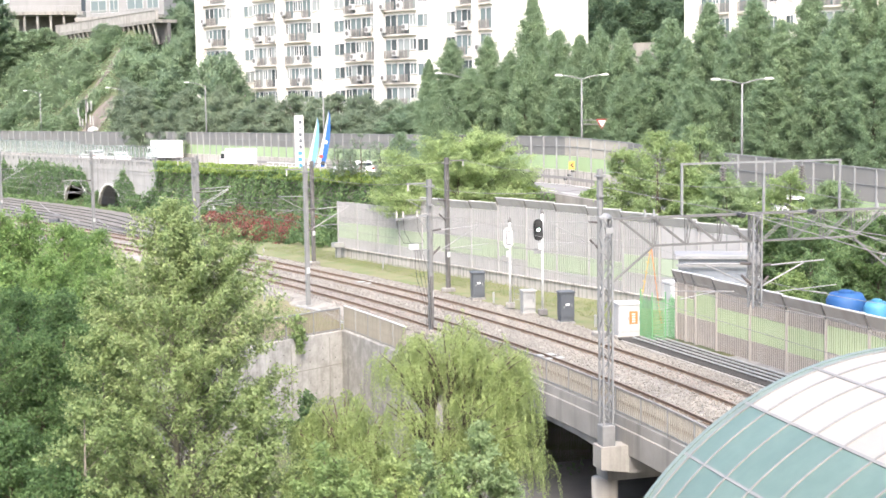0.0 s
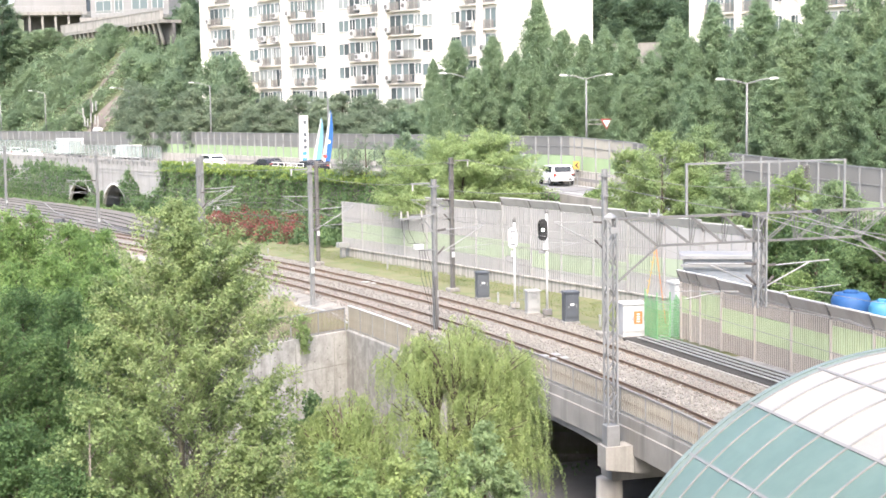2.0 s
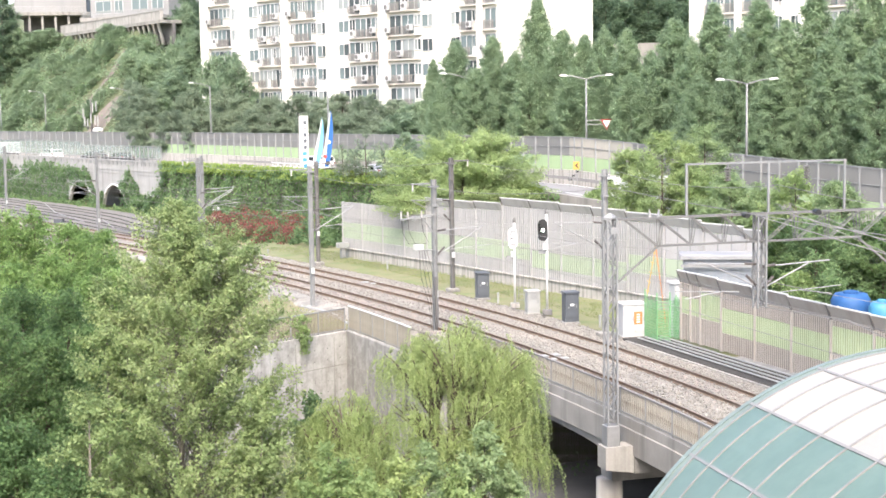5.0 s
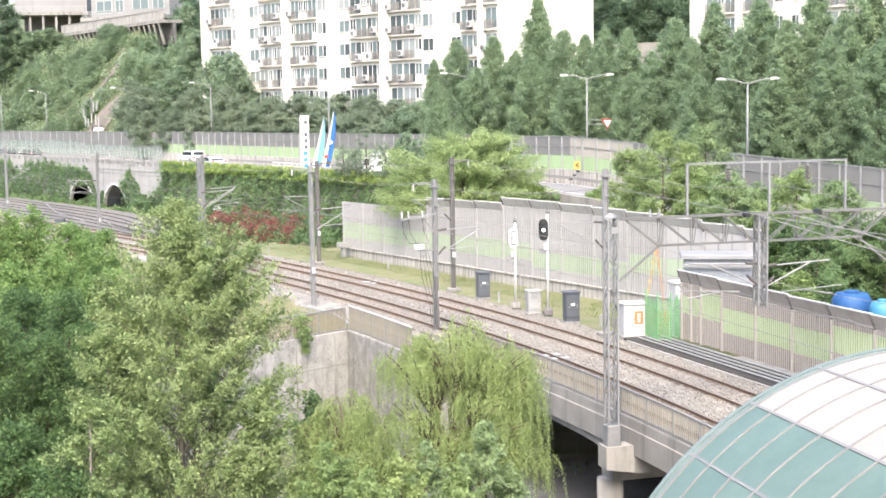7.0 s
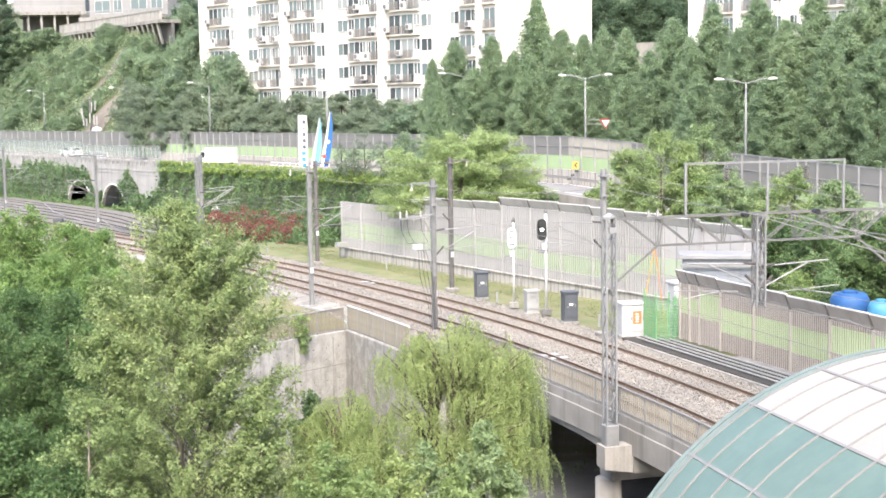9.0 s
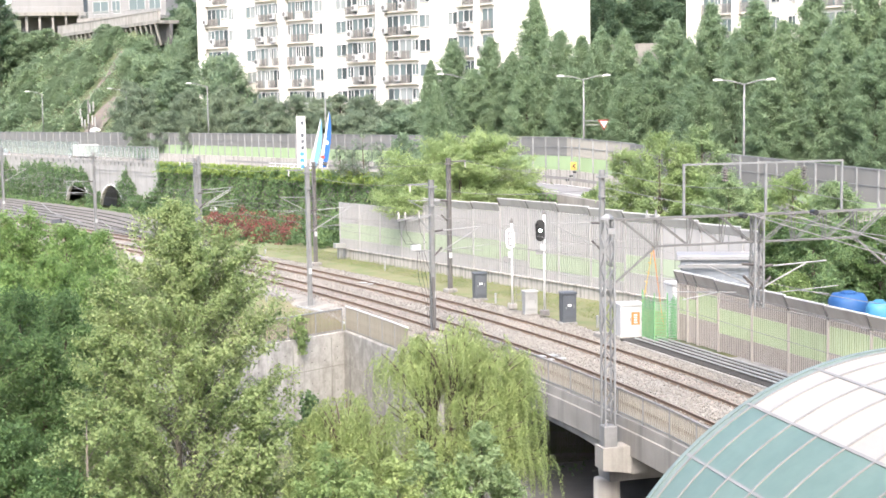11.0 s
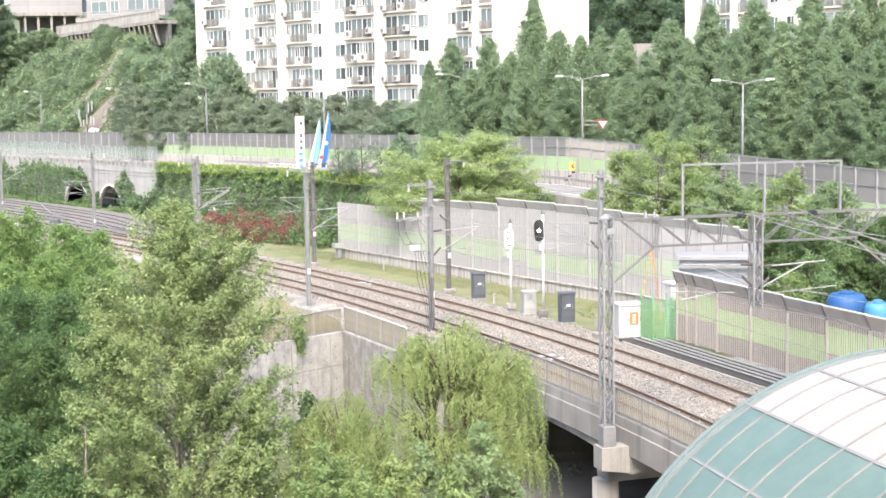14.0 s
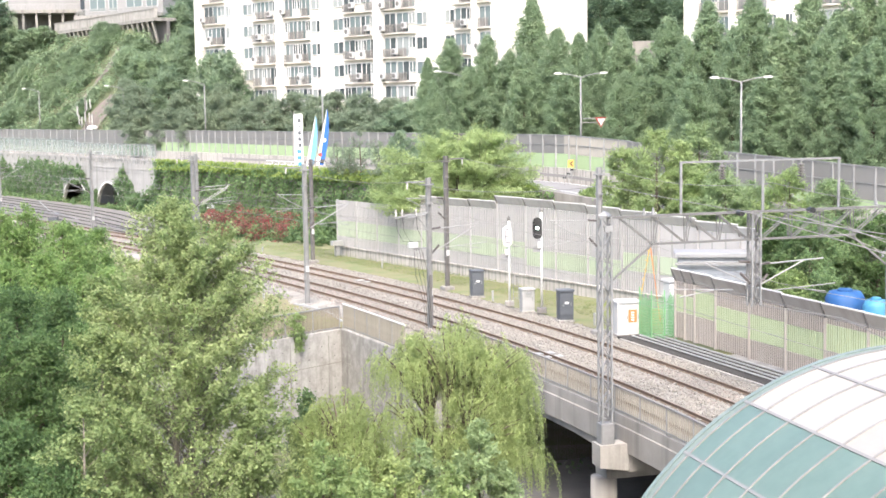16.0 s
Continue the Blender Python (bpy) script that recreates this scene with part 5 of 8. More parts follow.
for j in (-0.1, 0.1):
    part("top_chord", Geo().beam((0.1, j, BT), (BL, j, BT), 0.06, 0.08), TRUSS_STEEL, gt)
    part("bottom_chord", Geo().beam((1.75, j, BB), (BL - 1.75, j, BB), 0.045, 0.06), TRUSS_STEEL, gt)
    for k in NODES:
        for side in (0, 1):
            f_ = (lambda x: BL - x) if side else (lambda x: x)
            part("diagonal", Geo().beam((f_(k - 1.3), j, BT), (f_(k), j, BB), 0.03, 0.04), TRUSS_STEEL, gt)
            part("hanger", Geo().beam((f_(k + 0.02), j, BT), (f_(k + 0.03), j, BB), 0.02, 0.03), TRUSS_STEEL, gt)
            part("hanger", Geo().beam((f_(k + 0.22), j, BT), (f_(k + 0.05), j, BB), 0.02, 0.03), TRUSS_STEEL, gt)
for k in NODES:
    for x in (k, BL - k):
        part("cross_brace", Geo().beam((x, -0.1, BB), (x, 0.1, BB), 0.05, 0.05), TRUSS_STEEL, gt)
        part("cross_brace", Geo().beam((x, -0.1, BT), (x, 0.1, BT), 0.05, 0.05), TRUSS_STEEL, gt)
for f_ in (lambda x: x, lambda x: BL - x):
    part("knee_brace", Geo().beam((f_(0.2), 0, 5.75), (f_(1.85), 0, BB), 0.06, 0.07), TRUSS_STEEL, gt)
# insulator frame on top of the beam
for k in (2.93, 6.18, 9.3):
    part("frame_post", Geo().beam((k, 0, BT), (k, 0, BT + 1.85), 0.075, 0.075), GALV, gt)
part("frame_rail", Geo().beam((2.88, 0, BT + 1.85), (9.36, 0, BT + 1.85), 0.07, 0.07), GALV, gt)
ins = [(0.05, 0)]
for r_ in range(5):
    ins += [(0.05, 0.02 + r_ * 0.1), (0.13, 0.04 + r_ * 0.1), (0.10, 0.08 + r_ * 0.1), (0.05, 0.09 + r_ * 0.1)]
ins_mesh = Geo().lathe((0, 0, 0), ins, 12).mesh("insulator", PORCELAIN)
for k in (4.55, 7.73):
    ob = part("insulator", ins_mesh, None, gt, "brown ribbed porcelain insulator")
    ob.location = (k, 0, BT + 1.2)
    part("hanger", Geo().tube([(k, 0, BT + 1.85), (k, 0, BT + 1.65)], 0.03, 6), GALV, gt)
for k in (1.85, 1.5, 10.9):
    part("bell_bracket", Geo().lathe((k, 0, BT), [(0.09, 0), (0.07, 0.06), (0.02, 0.3)], 10), GALV, gt)
for k in (5.0, 7.85):
    part("drum", Geo().tube([(k, -0.38, BT + 0.02), (k, -0.66, BT + 0.02)], 0.11, 12), BLACK, gt)
lattice(gt, 5.85, 4.6, BT, 0.34, "drop_post", 0.55)
for sgn, zz in ((-1, 5.05), (1, 4.95)):
    cantilever(gt, Matrix.Translation((5.85, 0, 0)) @ Matrix.Rotation(0 if sgn > 0 else math.pi, 4, "Z"), 3.0, zz, low_by=0.8)
lattice(gt, BL, -5.0, BT, 0.36, "far_mast", 0.6)


def wires(name, pts, sag, label, r=0.011):
    g = Geo()
    line = []
    for a, b in zip(pts[:-1], pts[1:]):
        for k in range(8):
            q = k / 8
            p = Vector(a).lerp(Vector(b), q)
            p.z -= sag * 4 * q * (1 - q)
            line.append(p)
    line.append(Vector(pts[-1]))
    g.tube(line, r, 4)
    return tagged(part(name, g, WIRE), label, "overhead wire", "overhead wires")


for off in (-1.8, 1.8):
    wires("contact_wire", [(*track_at(s, off)[:2], 4.0) for s in range(-40, 141, 20)], 0.02, "thin contact wire above the track")
    wires("messenger_wire", [(*track_at(s, off)[:2], 5.05) for s in range(-40, 141, 20)], 0.35, "thin messenger wire above the track")
wires("feeder_wire", [(-49.2, 153.4, 7.6), (-19.0, 102.4, 7.6), (-8.9, 82.0, 7.7), (-1.6, 70.7, 7.3), (MX, MY, 8.2), (18, 12, 8)], 0.35, "feeder wire along the poles")
wires("feeder_wire", [(-22.5, 133, 7.6), (-8.4, 103.6, 7.3), (1.3, 87, 7.9), (8.6, 69, 7.8), (12.0, 51.0, 8.1), (18, 20, 8)], 0.35, "feeder wire along the far poles")
tip_a, tip_b = Vector((MX, MY, 0)) + GU * 5.6, Vector((MX, MY, 0)) + GU * 6.9
wires("feeder_wire", [(tip_a.x, tip_a.y, 7.05), (21.0, 26.0, 4.3)], 0.05, "pale feeder wire falling away from the gantry", 0.018)
wires("feeder_wire", [(tip_b.x, tip_b.y, 7.05), (22.4, 26.0, 4.6)], 0.05, "pale feeder wire falling away from the gantry", 0.018)
# cable termination that hangs on one of the poles
t = thing("cable_termination", Matrix.Translation((-0.61, 71.1, 0)) @ Matrix.Rotation(0.42, 4, "Z"), "cable end arm with drooping cables and a pale box", "cable termination")
part("arm", Geo().beam((0, -0.14, 5.75), (-1.95, -0.14, 5.55), 0.08, 0.08), GALV, t)
part("arm_brace", Geo().beam((-0.02, -0.14, 4.7), (-0.75, -0.14, 5.65), 0.05, 0.05), GALV, t)
part("box", Geo().box((-0.95, -0.14, 4.15), (0.5, 0.24, 0.26), ch=0.03), CAB_WHITE, t)
part("box_bracket", Geo().beam((0, -0.14, 3.95), (-0.95, -0.14, 3.95), 0.05, 0.05), GALV, t)
for k, x in enumerate((-1.85, -1.5, -0.75)):
    part("insulator", Geo().tube([(x, -0.14, 5.62), (x, -0.14, 5.95)], 0.05, 8), INSULATOR, t)
    part("cable", Geo().tube([(x, -0.14, 5.6), (x + 0.05, -0.18, 4.9), (x + 0.35, -0.2, 4.35), (-0.95 + 0.1 * k, -0.16, 4.3)], 0.012, 5), BLACK, t)
for k in range(4):
    part("lower_cable", Geo().tube([(-0.9 + 0.13 * k, -0.16, 3.95), (-0.85 + 0.2 * k, -0.2, 2.6 + 0.1 * k), (-0.45 + 0.12 * k, -0.22, 1.2), (-0.3 + 0.1 * k, -0.2, -0.4)], 0.012, 5), BLACK, t)
part("cable_guard", Geo().beam((-0.03, -0.16, -0.5), (-0.03, -0.16, 2.6), 0.12, 0.08), STEEL_DARK, t)
# plates between the rails, marker stakes, small box at the barrier's end
for x, y, rz in ((4.55, 62.9, 0.36), (-5.1, 91.4, 0.5)):
    t = thing("track_plate", Matrix.Translation((x, y, -0.16)) @ Matrix.Rotation(rz, 4, "Z"), "pale flat plate fixed between the rails", "track plate", "track plates")
    part("plate", Geo().box((0, 0, 0.06), (1.0, 0.45, 0.05), ch=0.015), CAB_PALE, t)
    part("plate", Geo().box((0.1, -0.9, 0.06), (0.8, 0.35, 0.05), ch=0.015), CAB_PALE, t)
    part("bracket", Geo().box((0, 0, 0.01), (1.2, 0.2, 0.05)), STEEL_DARK, t)
for x, y in ((-4.15, 98.0), (-10.9, 85.6), (2.9, 80.2), (7.7, 70.8), (-14.3, 112.5)):
    t = thing("marker_stake", pose(x, y, -0.1 if x > -12 and y < 100 and x + 0.45 * y > 33 else -0.5), "short white marker stake beside the track", "marker stake", "marker stakes")
    part("stake", Geo().box((0, 0, 0.29), (0.11, 0.11, 0.58), ch=0.02), CAB_PALE, t)
    part("cap", Geo().box((0, 0, 0.6), (0.14, 0.14, 0.05), ch=0.015), CAB_PALE, t)
t = thing("barrier_end_box", pose(-7.9, 106.6, -0.1, 0, 0, 30), "white box on a stand at the end of the noise barrier", "box")
part("stand", Geo().box((0, 0, 0.4), (0.3, 0.3, 0.8)), GALV, t)
part("body", Geo().box((0, 0, 1.0), (0.9, 0.45, 0.36), ch=0.03), CAB_PALE, t)
tagged(part("cable_trough", Geo().tube([(-8.7, 82.9, -0.46), (-7.39, 81.08, -0.44), (-6.6, 79.64, -0.44), (-5.95, 77.6, -0.44), (-5.45, 75.9, -0.46)], 0.07, 6), CAB_PALE), "pale curved cable trough lying on the dry grass", "cable trough")
rnd_g = random.Random(77)
g = Geo()
for _ in range(700):
    q = rnd_g.random()
    x, y = -7.9 + 2.6 * q + rnd_g.gauss(0, 0.55), 82.6 - 5.0 * q + rnd_g.gauss(0, 0.7)
    s_ = rnd_g.uniform(0.04, 0.1)
    g.box((x, y, -0.47), (s_, s_ * 0.8, s_ * 0.7), rz=rnd_g.uniform(0, 3))
tagged(part("loose_gravel", g, STONE), "pale loose gravel spilled beside the track", "gravel", kind="stuff")
wires("stay_wire", [(12.5, 51.5, 7.4), (26, 36, 1.5)], 0.05, "steel stay wire beside the gantry")
wires("stay_wire", [(12.0, 51.3, 7.4), (24.5, 36, 1.2)], 0.05, "steel stay wire beside the gantry")

# ---------------------------------------------------------------- signals and cabinets
def signal(x, y, h, face, label, lit):
    """An oval colour-light signal on a white mast. face: the way the lamps look, degrees."""
    t = thing("railway_signal", Matrix.Translation((x, y, -0.07)) @ Matrix.Rotation(radians(face), 4, "Z"), label, "railway signal", "signals")
    part("mast", Geo().tube([(0, 0, 0), (0, 0, h)], 0.065, 12), WHITE_PAINT, t, smooth=True)
    part("foot", Geo().box((0, 0, 0.12), (0.5, 0.5, 0.28), ch=0.03), STEEL_DARK if lit else CONCRETE_LIGHT, t)
    part("finial", Geo().lathe((0, 0, h), [(0.09, 0), (0.1, 0.08), (0.02, 0.28)], 10), STEEL_DARK, t)
    outline = []
    for k in range(16):
        b = 2 * math.pi * k / 16
        outline.append((0.26 * math.cos(b), h - 0.85 + (0.32 if math.sin(b) > 0 else -0.32) + 0.26 * math.sin(b)))
    plate = part("backboard", Geo().extrude(outline, -0.24, -0.19), BLACK if lit else WHITE_PAINT, t, "oval backboard")
    plate.location = (-0.22 if lit else -0.1, 0, 0)
    part("lamp_box", Geo().box((-0.22 if lit else -0.1, -0.11, h - 0.85), (0.28, 0.1, 0.8), ch=0.02), BLACK if lit else WHITE_PAINT, t)
    for k in range(3):
        zc = h - 0.55 - k * 0.3
        hood = Geo().tube([(-0.22, -0.24, zc), (-0.22, -0.46 if lit else -0.26, zc)], 0.085, 12, cap=False)
        part("hood", hood, BLACK, plate) if lit else None
        if lit:
            lens = part("lens", Geo().tube([(-0.22, -0.25, zc), (-0.22, -0.28, zc)], 0.085, 12), LIT if k == 1 else BLACK, t, "lit signal lens" if k == 1 else "")
    if not lit:
        g = Geo()
        g.box((-0.2, -0.25, h - 0.85), (0.05, 0.02, 0.72))
        for zz in (-0.36, 0.0, 0.36):
            g.box((-0.08, -0.25, h - 0.85 + zz), (0.24, 0.02, 0.05))
        part("slot_bracket", g, CAB_DARK, t, "dark bracket mark on the white backboard")
    part("junction_box", Geo().box((-0.1, -0.05, h - 1.75), (0.22, 0.22, 0.34), ch=0.02), CAB_WHITE, t)
    part("step_bracket", Geo().beam((-0.45, 0, h - 2.0), (0.12, 0, h - 2.0), 0.04, 0.3), GALV, t)
    g = Geo()
    for o in (0.22, 0.5):
        g.beam((o, 0.1, 0.3), (o, 0.1, h - 2.2), 0.03, 0.03)
    for k in range(10):
        g.beam((0.22, 0.1, 0.4 + k * 0.32), (0.5, 0.1, 0.4 + k * 0.32), 0.025, 0.025)
    if not lit:
        part("ladder", g, GALV, t)
    return t


signal(5.37, 75.45, 5.42, 0, "black oval railway signal with one lit lamp on a white mast", True)
signal(3.77, 78.3, 4.75, 0, "railway signal with a white oval backboard on a white mast", False)


def cabinet(x, y, w, d, h, rz, material, label, style):
    t = thing("trackside_cabinet", Matrix.Translation((x, y, -0.3)) @ Matrix.Rotation(radians(rz), 4, "Z"), label, "cabinet", "trackside cabinets")
    part("plinth", Geo().box((0, 0, 0.1), (w + 0.1, d + 0.1, 0.24), ch=0.03), CONCRETE, t)
    part("skirt", Geo().box((0, 0, 0.31), (w - 0.03, d - 0.03, 0.2)), material, t)
    body = part("body", Geo().box((0, 0, 0.4 + h / 2), (w, d, h), ch=0.03), material, t)
    part("roof", Geo().box((0, 0, 0.4 + h + 0.05), (w + 0.1, d + 0.12, 0.1), ch=0.04), material, t)
    for o in ((-w / 4, w / 4) if style == "double" else (0,)):
        ww = w / 2 - 0.06 if style == "double" else w - 0.14
        door = part("door", Geo().box((o, -d / 2 - 0.012, 0.4 + h / 2), (ww, 0.03, h - 0.14)), material, t)
        part("handle", Geo().box((o + ww * 0.36, -d / 2 - 0.05, 0.4 + h * 0.5), (0.03, 0.05, 0.18)), GALV, door)
    if style == "label":
        part("notice", Geo().box((0, -d / 2 - 0.035, 0.4 + h * 0.55), (w * 0.28, 0.01, 0.12)), WHITE_PAINT, t)
        part("latch", Geo().box((-w * 0.25, -d / 2 - 0.035, 0.4 + h * 0.45), (0.07, 0.03, 0.09)), GALV, t)
    if style == "vent":
        for k in range(5):
            part("vent_slat", Geo().box((0, -d / 2 - 0.035, 0.4 + h * 0.62 + k * 0.07), (w * 0.5, 0.02, 0.03)), GALV, t)
    return t


cabinet(2.06, 82.8, 0.74, 0.62, 1.25, 12, CAB_DARK, "dark blue-grey signal cabinet on a concrete plinth", "label")
cabinet(6.39, 72.9, 0.76, 0.62, 1.30, 12, CAB_DARK, "dark blue-grey signal cabinet with a white notice", "label")
cabinet(4.62, 76.2, 0.72, 0.55, 0.98, 14, CAB_PALE, "small pale grey cabinet with a ventilated door", "vent")
wc = cabinet(8.95, 68.1, 1.15, 0.9, 1.35, 10, CAB_WHITE, "white double-door cabinet with an orange warning sheet", "double")
part("warning_sheet", Geo().box((0.17, -0.49, 1.12), (0.42, 0.012, 0.62)), ORANGE, wc, "orange warning sheet")
for k in range(4):
    part("notice_bar", Geo().box((0.17, -0.499, 0.93 + k * 0.12), (0.16, 0.006, 0.07)), WHITE_PAINT, wc)

# netting enclosure, pale box, orange stepladder, small shed behind the barrier
t = thing("netting_enclosure", Matrix.Translation((10.35, 66.8, -0.1)) @ Matrix.Rotation(radians(12), 4, "Z"), "green netting enclosure on slim posts", "enclosure")
for x, y in ((-0.65, -0.7), (0.6, -0.7), (0.6, 0.9), (-0.65, 0.9), (0, -0.7)):
    part("post", Geo().tube([(x, y, 0), (x, y, 2.35)], 0.035, 6), GREEN_MESH, t)
for a, b in (((-0.65, -0.7), (0.6, -0.7)), ((0.6, -0.7), (0.6, 0.9)), ((-0.65, -0.7), (-0.65, 0.9))):
    d = Vector((b[0] - a[0], b[1] - a[1], 0))
    g = Geo()
    n = 34
    for k in range(n):
        p = Vector((*a, 0)) + d * (k / n)
        g.beam(p + Vector((0, 0, 0.1)), p + Vector((0, 0, 2.0 + 0.15 * math.sin(k * 0.5))), d.length / n * 0.3, 0.008, up=(-d.y, d.x, 0))
    for k in range(14):
        g.beam(Vector((*a, 0.1 + k * 0.14)), Vector((*b, 0.1 + k * 0.14)), 0.008, 0.025, up=(0, 0, 1))
    tagged(part("netting", g, GREEN_MESH, t), kind="stuff")
t = thing("pale_locker", Matrix.Translation((11.15, 67.6, -0.1)) @ Matrix.Rotation(radians(18), 4, "Z"), "pale blue-white metal locker beside the barrier", "locker")
part("body", Geo().box((0, 0, 1.3), (0.75, 0.7, 2.6), ch=0.04), CAB_WHITE, t)
part("door", Geo().box((0, -0.36, 1.3), (0.6, 0.03, 2.3)), CAB_WHITE, t)
part("roof", Geo().box((0, 0, 2.65), (0.9, 0.85, 0.1), ch=0.03), CAB_WHITE, t)
t = thing("stepladder", Matrix.Translation((10.6, 72.0, -0.1)) @ Matrix.Rotation(radians(5), 4, "Z"), "orange and yellow trestle ladder standing by the barrier", "ladder")
for k, mt in ((-1, YELLOW), (1, ORANGE)):
    for o in (-0.28, 0.28):
        part("stile", Geo().beam((k * 0.62 + o * 0.2, o, 0), (0.1 + o * 0.2, o * 0.7, 3.95), 0.035, 0.03), mt, t)
for i in range(8):
    q = i / 8
    part("rung", Geo().beam((-0.62 * (1 - q) + 0.1 * q, -0.28, 3.9 * q + 0.2), (-0.62 * (1 - q) + 0.1 * q, 0.28, 3.9 * q + 0.2), 0.04, 0.04), YELLOW, t)
t = thing("trackside_shed", Matrix.Translation((13.4, 69.6, -0.1)) @ Matrix.Rotation(radians(-8), 4, "Z"), "low pale steel shed behind the noise barrier", "shed")
part("wall", Geo().box((0, 0.8, 1.75), (3.3, 1.6, 3.5)), SHED_BLUE, t)
part("roof", Geo().box((0, 0.8, 3.62), (3.7, 2.0, 0.22), ch=0.05), SHED_ROOF, t)
part("gutter", Geo().box((0, -0.24, 3.2), (3.6, 0.12, 0.12)), GALV, t)
for k in range(9):
    part("sheet_rib", Geo().box((0, -0.02, 0.5 + k * 0.31), (3.28, 0.02, 0.06)), SHED_BLUE, t)

# blue tanks behind the barrier
for x, y, r, h, mt, lb in ((17.7, 61.5, 0.85, 1.4, BLUE, "blue plastic water tank behind the barrier"), (18.6, 60.0, 0.55, 1.2, CYAN, "light blue plastic barrel behind the barrier")):
    t = thing("water_tank", pose(x, y, -0.5), lb, "water tank", "blue tanks")
    part("stand", Geo().box((0, 0, 0.9), (r * 2, r * 2, 1.8)), STEEL_DARK, t)
    part("body", Geo().lathe((0, 0, 1.8), [(r * 0.96, 0), (r, 0.1), (r * 0.97, h * 0.3), (r, h * 0.34), (r, h * 0.8), (r * 0.8, h)], 20), mt, t, smooth=True)
    part("lid", Geo().lathe((0, 0, 1.8 + h), [(r * 0.4, 0), (r * 0.4, 0.08), (r * 0.3, 0.12)], 14), mt, t)

# ---------------------------------------------------------------- frosted vault in the foreground
VA = radians(13.0)
VAX = Vector((math.sin(VA), -math.cos(VA), 0))    # along the vault, towards the camera
VSD = Vector((math.cos(VA), math.sin(VA), 0))
VR = 6.6
VC = Vector((8.656, 26.125, -0.161))
vault = thing("glazed_vault_roof", Matrix.Identity(4), "barrel-vaulted roof of teal and milky frosted panes in a grey steel frame", "vault roof")


def vault_pt(u, b, r=VR):
    return VC + VAX * u + VSD * (-r * math.cos(b)) + Vector((0, 0, r * math.sin(b)))


PURLINS = [radians(60.43 + 12.65 * k) for k in range(-5, 11)]
RIBS = [0.0, 0.26] + [0.9 * k for k in range(1, 18)]
for i in range(len(RIBS) - 1):
    if i == 0:
        continue
    for j in range(len(PURLINS) - 1):
        u0, u1, b0, b1 = RIBS[i], RIBS[i + 1], PURLINS[j], PURLINS[j + 1]
        g = Geo()
        rows = []
        for b in np.linspace(b0, b1, 7):
            rows.append([tuple(vault_pt(u0, b)), tuple(vault_pt(u1, b)), tuple(vault_pt(u1, b, VR - 0.03)), tuple(vault_pt(u0, b, VR - 0.03))])
        part("pane", g.sweep(rows), TEAL_PANE if j <= 4 or j >= 10 else MILK_PANE, vault, smooth=False)
for i, u in enumerate(RIBS):
    pts = [vault_pt(u, b, VR + 0.02) for b in np.linspace(PURLINS[0], PURLINS[-1], 60)]
    g = Geo()
    rows = []
    wd = 0.036 if i else 0.12
    for b in np.linspace(PURLINS[0], PURLINS[-1], 72):
        rows.append([tuple(vault_pt(u - wd / 2, b, VR - 0.08)), tuple(vault_pt(u + wd / 2, b, VR - 0.08)), tuple(vault_pt(u + wd / 2, b, VR + 0.025)), tuple(vault_pt(u - wd / 2, b, VR + 0.025))])
    part("rib", g.sweep(rows), PALE_FRAME if i else PALE_TEAL, vault, "pale end arch" if i == 0 else "")
rows = []
for b in np.linspace(PURLINS[0], PURLINS[-1], 72):
    rows.append([tuple(vault_pt(0.0, b)), tuple(vault_pt(0.28, b)), tuple(vault_pt(0.28, b, VR - 0.03)), tuple(vault_pt(0.0, b, VR - 0.03))])
part("edge_strip", Geo().sweep(rows), PALE_TEAL, vault, "pale teal edge strip")
for b in PURLINS[1:-1]:
    g = Geo().sweep([[tuple(vault_pt(u, b - 0.0042, VR - 0.05)), tuple(vault_pt(u, b + 0.0042, VR - 0.05)), tuple(vault_pt(u, b + 0.0042, VR + 0.02)), tuple(vault_pt(u, b - 0.0042, VR + 0.02))] for u in (0, RIBS[-1])])
    part("purlin", g, PALE_FRAME, vault)
for side in (0, 1):
    b = PURLINS[0] if side == 0 else PURLINS[-1]
    p0, p1 = vault_pt(0, b), vault_pt(RIBS[-1], b)
    g = Geo().add([p0, p1, p1 + Vector((0, 0, -7 - p1.z)), p0 + Vector((0, 0, -7 - p0.z))], [(0, 1, 2, 3)])
    g = Geo().beam((p0 + p1) / 2 + Vector((0, 0, -7 - p0.z)), (p0 + p1) / 2, (p1 - p0).length, 0.3, up=VSD)
    part("side_wall", g, CONCRETE_LIGHT, vault)

# small white box under the bridge
t = thing("white_post_box", pose(6.62, 47.3, -6), "small white box on a post under the bridge", "box")
part("post", Geo().box((0, 0, 1.1), (0.1, 0.1, 2.2)), WHITE_PAINT, t)
part("body", Geo().box((0, 0, 2.25), (0.38, 0.3, 0.7), ch=0.03), WHITE_PAINT, t)

# ---------------------------------------------------------------- street lamps, signs, flags
def beside_road(tanx, beyond):
    q = ROAD_PTS + ROAD_NRM * beyond
    k = int(np.argmin(np.abs(q[:, 0] - tanx * q[:, 1]) + (q[:, 1] < 20) * 1e6))
    p, d, n = road_at(k * 0.5)
    return p + n * beyond, d, n


